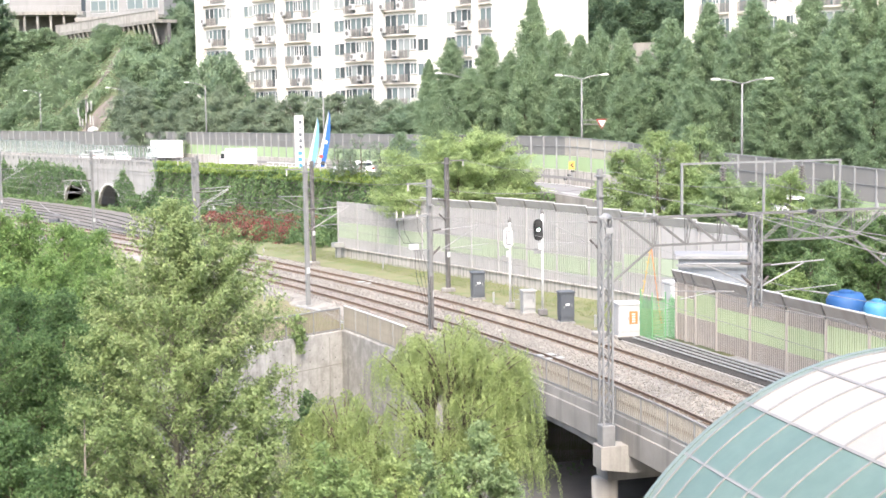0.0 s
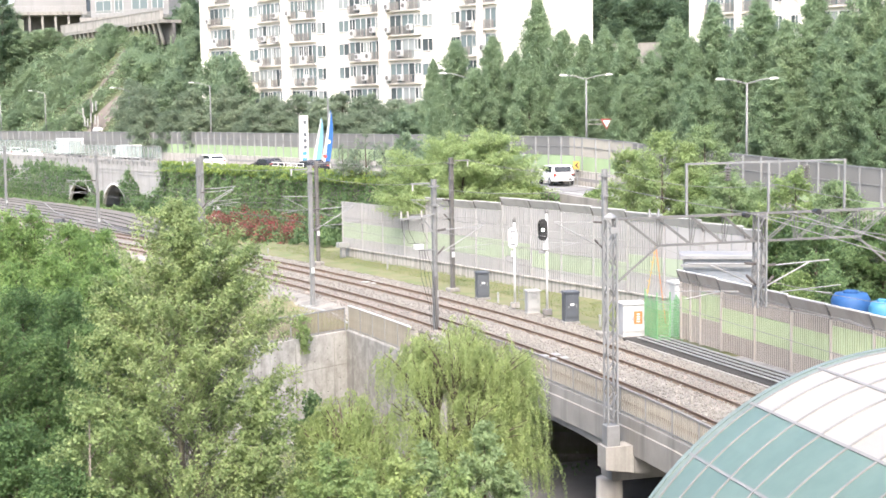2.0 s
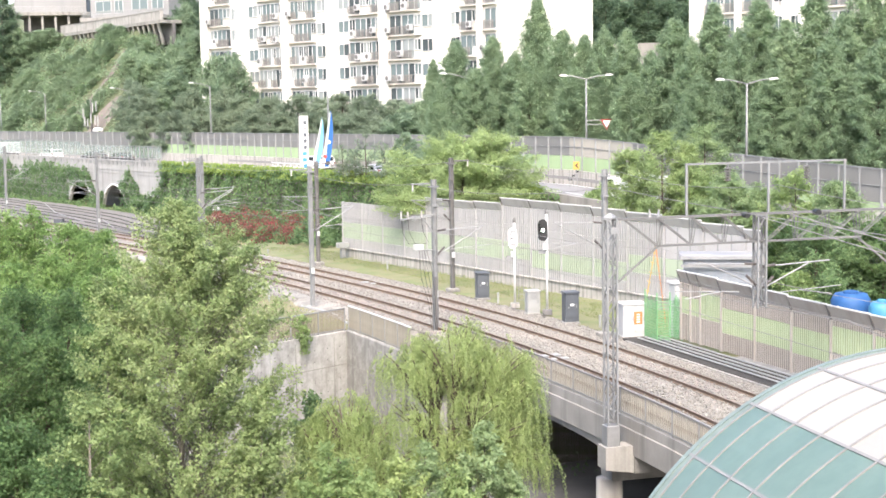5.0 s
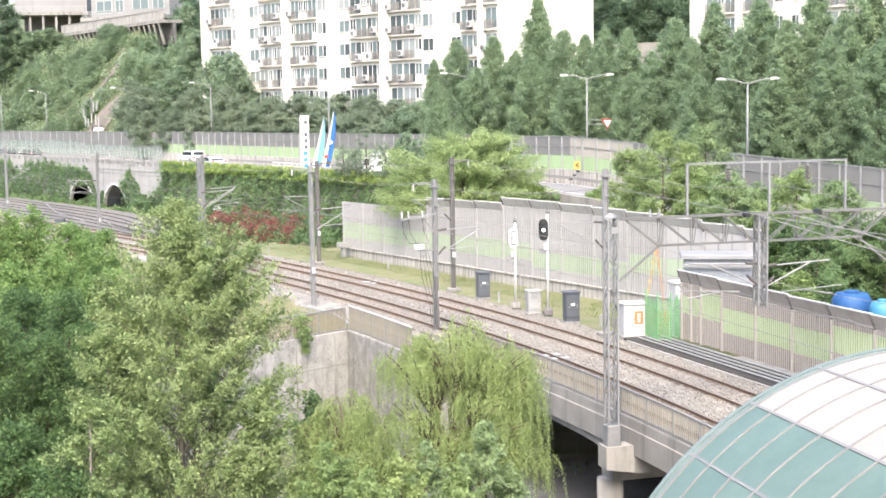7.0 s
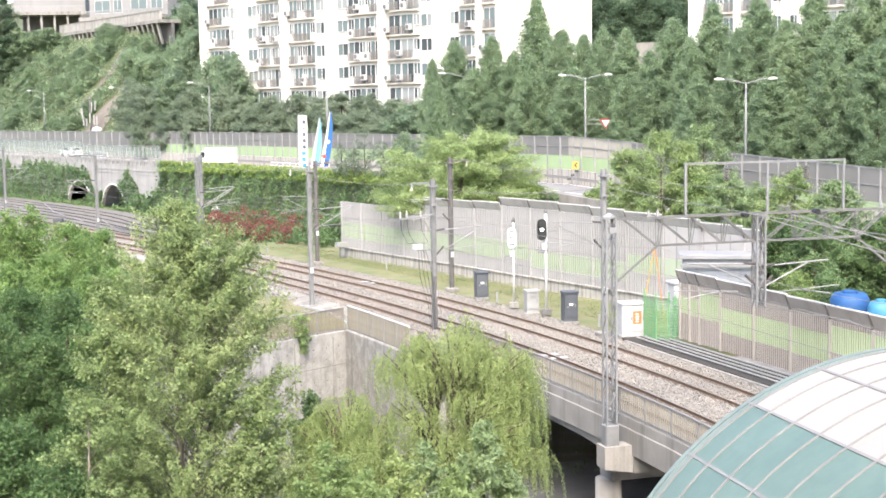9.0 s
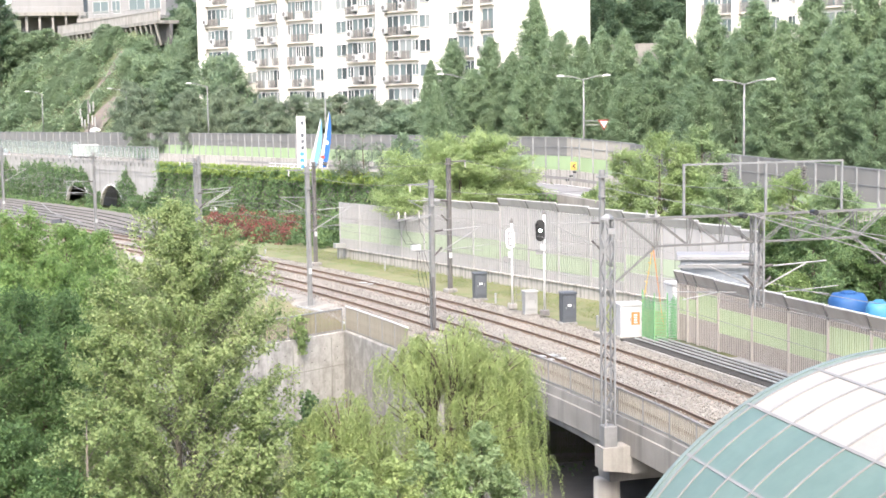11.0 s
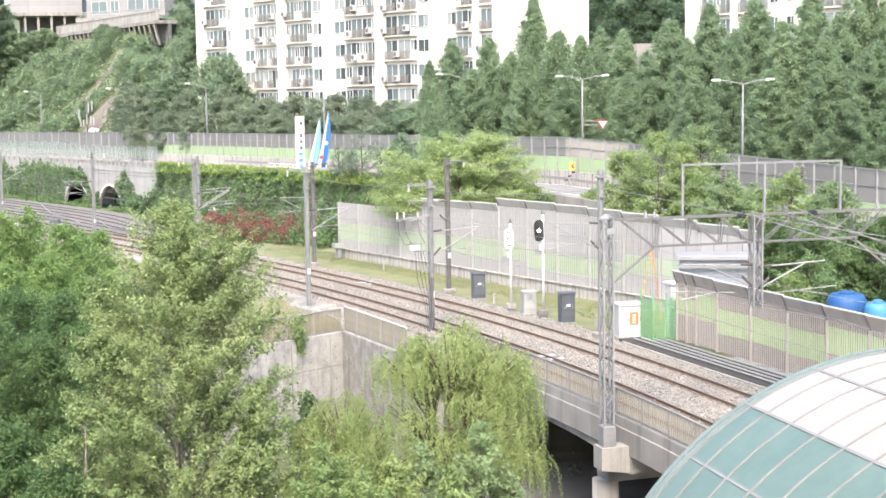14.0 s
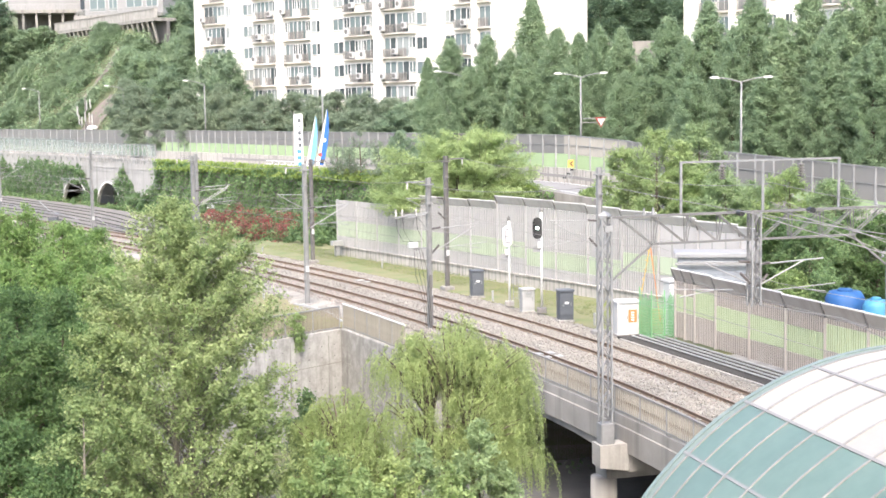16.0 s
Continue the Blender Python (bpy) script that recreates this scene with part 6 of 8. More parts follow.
def street_lamp(tanx, beyond, top, arms, label, sign=False):
    p, d, n = beside_road(tanx, beyond)
    z0 = float(ground_z(p.x, p.y)[0]) - 0.1
    t = thing("street_lamp", Matrix.Translation((p.x, p.y, z0)), label, "street lamp", "street lamps")
    h = top - z0
    part("pole", Geo().tube([(0, 0, 0), (0, 0, h * 0.5), (0, 0, h)], [0.11, 0.085, 0.06], 8), GALV, t, smooth=True)
    for k in arms:
        e = Vector((k * (1.6 if len(arms) > 1 else 2.0), 0, 0.28 if len(arms) > 1 else 0.42))
        part("arm", Geo().tube([(0, 0, h - 0.05), (e.x * 0.6, 0, h + e.z * 0.75), (e.x, 0, h + e.z)], 0.045, 6), GALV, t)
        g = Geo().extrude([(0, 0), (0.6, 0.02), (0.68, 0.08), (0.45, 0.17), (0.1, 0.14)], -0.14, 0.14)
        hd = part("lamp_head", g, WHITE_PAINT, t, "pale lamp head")
        hd.matrix_basis = Matrix.Translation((e.x - (0.1 if k > 0 else -0.1), 0, h + e.z - 0.06)) @ Matrix.Rotation(0 if k > 0 else math.pi, 4, "Z")
    if sign:
        for zz in (8.95, 8.62):
            part("sign_arm", Geo().beam((0, 0, zz + 1.0 - z0), (1.7, -0.02, zz + 1.0 - z0), 0.07, 0.07), GALV, t)
        zc = 9.65 - z0
        plate = part("yield_sign", Geo().extrude([(-0.5, 0.38), (0.5, 0.38), (0, -0.5)], -0.10, -0.06), RED, t, "red-bordered white give-way sign")
        plate.location = (1.6, -0.1, zc)
        part("sign_face", Geo().extrude([(-0.33, 0.27), (0.33, 0.27), (0, -0.31)], -0.115, -0.095), WHITE_PAINT, plate)
    return t


street_lamp((1037 - 784) / 2500, 1.2, 13.25, (-1, 1), "grey double-armed street lamp with a give-way sign behind the barrier", True)
street_lamp((1317 - 784) / 2500, 1.2, 12.45, (-1, 1), "grey double-armed street lamp behind the barrier")
for px_, top in ((373, 14.3), (228, 14.2), (80, 14.4), (580, 14.3), (824, 13.8), (2, 14.5)):
    street_lamp((px_ - 784) / 2500, 1.6, top, (-1,), "grey single-armed street lamp behind the far barrier")

p, d, n = beside_road((1016 - 784) / 2500, -0.6)
t = thing("chevron_sign", Matrix.Translation(p), "yellow chevron sign with a black arrow", "road sign")
part("post", Geo().beam((0, 0, 0), (0, 0, 1.3), 0.06, 0.06), GALV, t)
part("plate", Geo().box((0, -0.05, 1.2), (0.48, 0.03, 0.62)), YELLOW, t)
part("arrow", Geo().extrude([(0.14, 0.97), (-0.12, 1.2), (0.14, 1.43), (0.14, 1.3), (0.02, 1.2), (0.14, 1.1)], -0.085, -0.07), BLACK, t)
p = beside_road((1008 - 784) / 2500, -3.8)[0]
for i in range(3):
    q = p + Vector((0.28 * i - 0.28, 0, 0.0))
    t = thing("striped_marker_post", Matrix.Translation(q), "low post with a black striped plate at the ramp nose", "marker post", "marker posts")
    part("post", Geo().beam((0, 0, 0), (0, 0, 0.9), 0.04, 0.04), GALV, t)
    part("plate", Geo().box((0, 0, 0.55 + 0.3 * i), (0.26, 0.03, 0.14)), BLACK, t)

FLAG_THINGS = []
fp, fd, fn = road_at(road_s_at((535 - 784) / 2500) - 5, ROAD_W + 0.5)
fx, fy = -13.7, 137.6
t = thing("banner", pose(fx, fy, 5.2), "tall white banner with dark and blue writing on a pole", "banner")
part("pole", Geo().tube([(-0.45, 0, -1), (-0.45, 0, 5.4)], 0.04, 6), GALV, t)
part("cloth", Geo().box((0, 0, 2.75), (0.86, 0.03, 5.3)), WHITE_PAINT, t, "white cloth")
for k in range(8):
    part("writing_bar", Geo().box((0.12 if k < 5 else 0.05, -0.025, 4.75 - k * 0.6), (0.3 if k < 5 else 0.42, 0.01, 0.36 if k != 1 else 0.12)), CAB_DARK if k < 5 else CYAN, t)


def sail(x, y, z, h, w, lean, mt, label, marks):
    """A feather flag: a bowed sleeve with coloured cloth."""
    t = thing("feather_flag", Matrix.Translation((x, y, z)), label, "flag", "feather flags")
    outer, inner = [], []
    for k in range(13):
        q = k / 12
        outer.append((lean * q + 0.0, h * q))
        inner.append((lean * q + w * (1 - q) ** 0.6 * (0.62 if q > 0 else 0.6) + 0.12 * (1 - q), h * q))
    white = [(a, b) for a, b in outer] + [(o[0] * 0.55 + i_[0] * 0.45, o[1]) for o, i_ in list(zip(outer, inner))[::-1]]
    cloth = [(o[0] * 0.55 + i_[0] * 0.45, o[1]) for o, i_ in zip(outer, inner)] + [(a + w * 0.22 * math.sin(math.pi * b / h), b) for a, b in inner[::-1]]
    part("pole", Geo().tube([(0, 0, -1.2), (0, 0, 0.2)], 0.035, 6), GALV, t)
    part("sleeve", Geo().extrude(white, -0.02, 0.02), WHITE_PAINT, t, "white sleeve")
    part("cloth", Geo().extrude(cloth, -0.015, 0.015), mt, t)
    for mx_, mz, mr, mm in marks:
        part("mark", Geo().tube([(mx_, -0.03, mz), (mx_, -0.02, mz)], mr, 14), mm, t)
    FLAG_THINGS.append(t)
    return t


sail(fx + 0.65, fy, 5.5, 4.9, 0.95, 1.15, FLAG_SKY, "sky-blue and white feather flag", [])
sail(fx + 1.6, fy + 0.3, 5.6, 5.5, 1.0, 1.15, FLAG_BLUE, "blue and white feather flag with round marks", [(0.85, 2.4, 0.2, WHITE_PAINT), (0.42, 1.0, 0.2, RED), (0.62, 0.35, 0.22, BLACK)])

# mobile-phone antennas at the foot of the hill
ap, ad, an = beside_road((150 - 784) / 2500, 1.5)
t = thing("antenna_mast", Matrix.Translation((ap.x + 1.0, ap.y, float(ground_z(ap.x, ap.y)[0]) - 0.2)), "grey antenna mast with white panel antennas", "antenna mast")
part("mast", Geo().tube([(0, 0, 0), (0, 0, 7.2)], 0.12, 8), STEEL_DARK, t)
part("platform", Geo().lathe((0, 0, 3.2), [(0.9, 0), (0.9, 0.12)], 10), STEEL_DARK, t)
for k, (x, z) in enumerate(((-0.9, 3.2), (-0.5, 2.8), (-1.1, 4.4), (0.6, 3.4), (1.0, 3.2), (0.3, 5.2), (0.8, 5.4), (0, 3.6))):
    part("panel_antenna", Geo().box((x, -0.3, z + 0.8), (0.2, 0.14, 1.4), ch=0.03), CAB_PALE, t)
part("white_dome", Geo().lathe((1.0, -0.4, 2.5), [(0.85, 0), (0.83, 0.2), (0.6, 0.5), (0.15, 0.65)], 14), WHITE_PAINT, t, "white dome cover", smooth=True)

# ---------------------------------------------------------------- trees and plants


def branch_tree(name, label, m, height, half, material, limbs_n, per_limb, per_twig, leaf, bare=0.15, rise=0.6, twig=0.7, spread_=0.07, trunk_r=0.18, slim=0.5, hang=0.0, flat=0.0, droop=0.0, leaders=((0, 0, 1.0),), start=0.3, seed=1, group="", category="tree", bark=None, shown=0.5, top_heavy=1.0):
    """A tree grown from its limbs: limbs leave the trunk between the heights bare and 1, each one bears twigs, each twig leaves.
    half(q): the crown's half width in metres at height q (0 to 1); rise: how steeply a limb climbs; flat: how level the sprays lie; leaders: side, depth and height of each stem."""
    rnd = random.Random(seed)
    np.random.seed(seed)
    t = thing(name, m, label, category, group)
    g = Geo()
    stems = []
    for k, (ox, oy, q) in enumerate(leaders):
        z1 = height * q
        pts = [Vector((ox * 0.1, oy * 0.1, -0.3)), Vector((ox * 0.35, oy * 0.35, z1 * 0.35)), Vector((ox * 0.8 + rnd.gauss(0, 0.06), oy * 0.8, z1 * 0.68)), Vector((ox, oy, z1 * 0.985))]
        r = trunk_r * (1 if k == 0 else 0.7)
        g.tube(pts, [r, r * 0.78, r * 0.48, r * 0.08], 8)
        stems.append((pts, q))
    ps, ns = [], []
    for i in range(limbs_n):
        pts, ql = stems[0] if len(stems) == 1 else stems[rnd.choices(range(len(stems)), [q * q for _, _, q in leaders])[0]]
        q = bare + (ql - bare) * ((i + rnd.random()) / limbs_n) ** top_heavy
        b = i * 2.39996 + rnd.gauss(0, 0.35)
        reach = half(min(1.0, q)) * (rnd.uniform(0.82, 1.06) if i % 3 else rnd.uniform(0.3, 0.8))
        axis_q = q / ql
        k = min(2, int(axis_q * 3))
        tip = Vector((reach * math.cos(b) + pts[-1].x * axis_q, reach * math.sin(b) + pts[-1].y * axis_q, q * height + rnd.gauss(0, 0.12)))
        z0 = max(height * bare * 0.5, tip.z - rise * reach - 0.15)
        kq = min(0.999, z0 / (height * ql)) if height * ql > 0 else 0
        zs = [p.z for p in pts]
        j = max(0, min(2, sum(z0 > z for z in zs) - 1))
        root = pts[j].lerp(pts[j + 1], max(0, min(1, (z0 - zs[j]) / (zs[j + 1] - zs[j]))))
        mid = root.lerp(tip, 0.55) + Vector((rnd.gauss(0, 0.06), rnd.gauss(0, 0.06), (0.10 + droop) * reach))
        rb = max(0.010, trunk_r * 0.2 * (1.05 - q) ** 0.7)
        g.tube([root, mid, tip], [rb, rb * 0.55, rb * 0.14], 5, cap=False)
        ln = (tip - root).length
        n_tw = max(4, int(per_limb * (0.5 + 0.5 * reach / max(0.2, half(bare + (1 - bare) * 0.3)))))
        for w in range(n_tw):
            u = start + (1 - start) * ((w + rnd.random()) / n_tw) ** 0.8
            a = root.lerp(mid, u / 0.55) if u < 0.55 else mid.lerp(tip, (u - 0.55) / 0.45)
            d = (tip - root).normalized() * rnd.uniform(0.3, 1.0) + Vector((rnd.gauss(0, 0.65), rnd.gauss(0, 0.65), rnd.gauss(0.16 - droop, 0.42 * (1 - flat))))
            d = d.normalized() * twig * rnd.uniform(0.35, 1.0) * (1.15 - 0.45 * u) * (0.55 + 0.45 * min(1, reach))
            e = a + d
            if rnd.random() < shown:
                g.tube([a, e], [rb * 0.3, 0.004], 3, cap=False)
            n = max(3, int(per_twig * rnd.uniform(0.6, 1.3)))
            sq = np.random.uniform(0.12, 1.08, n)[:, None]
            line = np.array(a)[None] * (1 - sq) + np.array(e)[None] * sq
            line[:, 2] -= (hang * 0.5 * d.length) * sq[:, 0] ** 2
            ps.append(line + np.random.normal(size=(n, 3)) * spread_ * np.array([1, 1, 1 - 0.6 * flat]))
            ns.append(np.random.normal(size=(n, 3)) * (0.75 - 0.4 * flat) + np.array([math.cos(b) * 0.35, math.sin(b) * 0.35, 0.75]))
    part("trunk", g, bark or BARK, t, smooth=True)
    ps, ns = np.concatenate(ps), np.concatenate(ns)
    part("crown", leaf_mesh("crown", ps, ns, np.random.uniform(0.65, 1.3, len(ps)) * leaf, material, slim, hang), None, t)
    return t


def outline(*rows):
    """A crown's half width by height, between rows of (height, half width)."""
    return lambda q: float(np.interp(q, [a for a, _ in rows], [b for _, b in rows]))




def stand(x_top, y_top, depth, floor=None):
    """Foot place and height of a tree whose top is seen at that column and row."""
    p = sight_point(x_top, y_top, depth)
    z = floor if floor is not None else float(ground_z(p.x, p.y)[0])
    return (p.x, p.y, z), p.z - z


# large poplar-like tree before the abutment
BARK_PALE = mat("pale grey-brown bark", (0.2, 0.18, 0.15), (0.13, 0.115, 0.095), 0.95, 3, 30, 0.5)
POPLAR_OUTLINE = outline((0, 1.0), (0.15, 3.2), (0.3, 4.0), (0.48, 3.5), (0.6, 2.9), (0.7, 2.7), (0.8, 2.5), (0.87, 1.95), (0.93, 1.45), (0.97, 1.0), (1, 0.45))
(fx_, fy_, fz_), h_ = stand(297, 362, 42, -6)
branch_tree("poplar_tree", "tall pale green broadleaf tree with a conical crown below the abutment", pose(fx_ + 0.05, fy_, fz_), h_, POPLAR_OUTLINE, LEAF_MAIN, 440, 15, 25, 0.1, 0.22, 0.9, 0.5, 0.085, 0.15, 0.6, leaders=((-0.05, 0, 1.0), (0.95, 0.2, 0.965)), start=0.3, seed=4, bark=BARK_PALE, top_heavy=0.72)
(fx_, fy_, fz_), h_ = stand(178, 492, 42.5, -6)
branch_tree("poplar_tree", "pale green broadleaf tree beside the tall one", pose(fx_, fy_, fz_), h_, outline((0, 0.8), (0.3, 1.6), (0.7, 1.25), (0.9, 0.7), (1, 0.15)), LEAF_MAIN, 60, 15, 24, 0.112, 0.2, 0.8, 0.55, 0.085, 0.12, 0.72, seed=7, bark=BARK_PALE)
(fx_, fy_, fz_), h_ = stand(455, 690, 41, -6)
branch_tree("poplar_tree", "young pale green broadleaf tree", pose(fx_, fy_, fz_), h_, outline((0, 0.8), (0.3, 1.7), (0.7, 1.2), (0.9, 0.7), (1, 0.15)), LEAF_MAIN, 60, 15, 22, 0.112, 0.2, 0.8, 0.55, 0.085, 0.12, 0.72, seed=9, bark=BARK_PALE)
(fx_, fy_, fz_), h_ = stand(150, 720, 39, -6)
branch_tree("poplar_tree", "low spreading pale green broadleaf tree", pose(fx_, fy_, fz_), h_, outline((0, 0.8), (0.3, 2.0), (0.7, 1.7), (0.9, 1.0), (1, 0.2)), LEAF_MAIN, 60, 15, 22, 0.112, 0.2, 0.7, 0.6, 0.085, 0.12, 0.72, seed=10, bark=BARK_PALE)


def willow(m, height, crowns, label, seed, leaf=0.092):
    """A weeping willow: limbs that rise and arch over into lobes, with hanging strands of narrow leaves.
    crowns: side, depth, height and half width of each lobe, the longest strand and the share of strands."""
    np.random.seed(seed)
    rnd = random.Random(seed)
    t = thing("willow_tree", m, label, "willow tree", "willows")
    g = Geo()
    fork = Vector((0.1, 0, height * 0.36))
    g.tube([(0, 0, -0.3), (0.12, 0, height * 0.2), fork], [0.3, 0.25, 0.2], 8)
    ps, ns = [], []
    for cx_, cy_, cz_, cr_, long_, count in crowns:
        hub = Vector((cx_ * 0.55, cy_ * 0.55, height * 0.36 + (cz_ - height * 0.36) * 0.62))
        g.tube([fork, fork.lerp(hub, 0.5) + Vector((rnd.gauss(0, 0.15), 0, 0)), hub], [0.14, 0.10, 0.07], 6, cap=False)
        arms = []
        for k in range(16):
            b = k * 2.4 + rnd.gauss(0, 0.3)
            r = cr_ * math.sqrt(rnd.uniform(0.08, 1.0))
            e = Vector((cx_ + r * math.cos(b), cy_ + r * math.sin(b), cz_ - 0.42 * cr_ * (r / cr_) ** 2.2 + rnd.gauss(0, 0.1)))
            mid = hub.lerp(e, 0.5) + Vector((0, 0, 0.22 * cr_))
            g.tube([hub, mid, mid.lerp(e, 0.6) + Vector((0, 0, 0.04)), e], [0.05, 0.034, 0.02, 0.006], 5, cap=False)
            arms.append((mid, e, r / cr_))
        for k in range(count):
            mid, e, far = rnd.choice(arms)
            q = rnd.random() ** 0.8
            p = mid.lerp(e, q) + Vector((rnd.gauss(0, 0.17), rnd.gauss(0, 0.17), rnd.gauss(0.02, 0.10)))
            out = Vector((p.x - cx_, p.y - cy_, 0))
            out = out.normalized() if out.length > 0.05 else Vector((rnd.gauss(0, 1), rnd.gauss(0, 1), 0)).normalized()
            ln = long_ * rnd.uniform(0.25, 1.0) * (0.35 + 0.65 * far * q)
            n = max(5, int(ln / 0.026))
            s_ = np.linspace(0, 1, n)
            sway = np.outer(np.sin(s_ * 1.6) * rnd.uniform(0.08, 0.4), np.array(out))
            pts = np.array(p)[None] + sway + np.outer(s_ ** 1.2 * ln, (0, 0, -1)) + np.random.normal(size=(n, 3)) * (0.026, 0.026, 0.02)
            pts[:, 2] += 0.16 * np.sin(s_ * 3.1)
            ps.append(pts)
            ns.append(np.random.normal(size=(n, 3)) + np.array((out.x, out.y, 0.45)))
    part("trunk", g, BARK, t, smooth=True)
    ps, ns = np.concatenate(ps), np.concatenate(ns)
    part("crown", leaf_mesh("crown", ps, ns, np.random.uniform(0.7, 1.3, len(ps)) * leaf, LEAF_WILLOW, 0.26, 0.8), None, t)
    return t


(fx_, fy_, fz_), h_ = stand(795, 578, 44, -6)
willow(pose(fx_, fy_, fz_), h_, ((0.05, 0, h_, 1.45, 1.7, 560), (1.35, 0.1, h_ - 0.55, 1.3, 3.2, 480), (-1.35, -0.1, h_ - 0.6, 1.2, 2.0, 380), (-1.3, -1.1, h_ - 2.2, 0.8, 1.5, 170), (1.0, -0.9, h_ - 1.7, 1.0, 1.6, 280), (2.05, -0.5, h_ - 1.5, 0.8, 4.2, 330), (-1.0, 0.7, h_ - 1.2, 0.9, 1.3, 160),
       (-0.5, -1.2, h_ - 2.9, 1.0, 1.7, 260), (1.5, -1.0, h_ - 2.7, 1.1, 2.4, 320), (0.6, -1.3, h_ - 3.4, 1.3, 1.8, 340), (2.0, -1.2, h_ - 3.6, 0.9, 2.0, 240)), "yellow-green weeping willow before the railway bridge", 11)
(fx_, fy_, fz_), h_ = stand(612, 706, 42, -6)
willow(pose(fx_, fy_, fz_), h_, ((-0.1, 0, h_, 0.9, 1.5, 380), (-0.9, 0, h_ - 0.7, 0.9, 1.6, 300), (0.75, -0.2, h_ - 0.6, 0.9, 1.6, 300), (0.1, -0.6, h_ - 1.1, 1.2, 1.8, 340), (1.4, -0.3, h_ - 1.6, 0.9, 1.8, 260), (-0.6, -0.8, h_ - 1.9, 1.1, 1.8, 260), (0.6, -1.0, h_ - 2.2, 1.2, 1.6, 280)), "low yellow-green weeping willow below the abutment", 13)
BUSH = outline((0, 0.5), (0.2, 0.9), (0.6, 1.0), (0.8, 0.72), (0.92, 0.4), (1, 0.1))


def bush_outline(w):
    return lambda q: BUSH(q) * w / 2


for xx, yy, dd, ww, mt, sd, lb in ((850, 752, 41, 2.7, LEAF_SILK, 15, "rounded bright green shrub under the willow"), (745, 800, 40.5, 2.6, LEAF_SILK, 16, "bright green shrub beside the willow"), (545, 702, 46, 2.0, LEAF_DEEP, 17, "deep green shrub below the abutment"),
                                   (700, 815, 39, 3.2, LEAF_WILLOW, 18, "feathery light green shrub below the abutment"), (575, 800, 39, 3.4, LEAF_LIGHT, 19, "green shrub below the abutment"), (640, 850, 37.5, 3.0, LEAF_LIGHT, 20, "green shrub below the abutment"), (895, 835, 41, 2.0, LEAF_SILK, 22, "bright green shrub under the willow"), (800, 845, 39, 2.6, LEAF_LIGHT, 23, "green shrub under the willow")):
    (fx_, fy_, fz_), h_ = stand(xx, yy, dd, -6)
    branch_tree("broadleaf_shrub", lb, pose(fx_, fy_, fz_), h_, bush_outline(ww), mt, 55, 13, 18, 0.125, 0.3, 0.7, 0.5, 0.08, 0.08, 0.6, seed=sd, category="shrub")

# dense trees at the left, near side
for i, (xx, yy, dd, ww, mt) in enumerate(((52, 380, 62, 4.2, LEAF_LIGHT), (10, 384, 61, 4.0, LEAF_LIGHT), (112, 398, 60, 4.2, LEAF_LIGHT), (-35, 384, 60, 4.6, LEAF_LIGHT), (176, 412, 66, 3.2, LEAF_LIGHT), (140, 408, 63, 3.4, LEAF_LIGHT), (85, 455, 57, 4.4, LEAF_LIGHT), (200, 482, 58, 3.2, LEAF_LIGHT), (20, 478, 54, 4.2, LEAF_LIGHT), (150, 500, 56, 3.6, LEAF_LIGHT),
                                          (30, 520, 52, 5.2, LEAF_DEEP), (110, 530, 50, 4.6, LEAF_DEEP), (-20, 580, 46, 6.0, LEAF_DEEP), (75, 610, 47, 4.6, LEAF_DEEP), (20, 770, 40, 4.0, LEAF_DEEP), (100, 840, 38, 3.6, LEAF_DEEP), (160, 590, 49, 4.0, LEAF_DEEP))):
    (fx_, fy_, fz_), h_ = stand(xx, yy, dd, -6)
    light = mt is LEAF_LIGHT
    branch_tree("broadleaf_tree", "dense bright green broadleaf tree" if light else "dense deep green broadleaf tree", pose(fx_, fy_, fz_), h_, bush_outline(ww), LEAF_FRESH if light else LEAF_BANK, 105 if light else 110, 15, 22, 0.122, 0.3, 1.0 if light else 0.6, 0.95, 0.12, 0.18, 0.55, hang=0.5 if light else 0.1, flat=0.2, seed=21 + i, group="bankside trees")

# the feathery tree between road and railway, and those behind the barrier
(fx_, fy_, fz_), h_ = stand(805, 232, 101, -0.5)
branch_tree("silk_tree", "wide light green silk tree between road and railway", pose(fx_, fy_, fz_), h_, outline((0.4, 4.6), (0.5, 5.6), (0.62, 5.3), (0.75, 4.3), (0.88, 3.2), (0.95, 2.6), (1, 1.8)), LEAF_MIMOSA, 210, 24, 26, 0.17, 0.42, 0.55, 1.0, 0.16, 0.2, 0.4, flat=0.45, droop=0.05, leaders=((0.4, 0, 0.98), (-1.9, 0.3, 0.84), (2.0, -0.4, 0.95)), start=0.3, seed=41, shown=0.3)
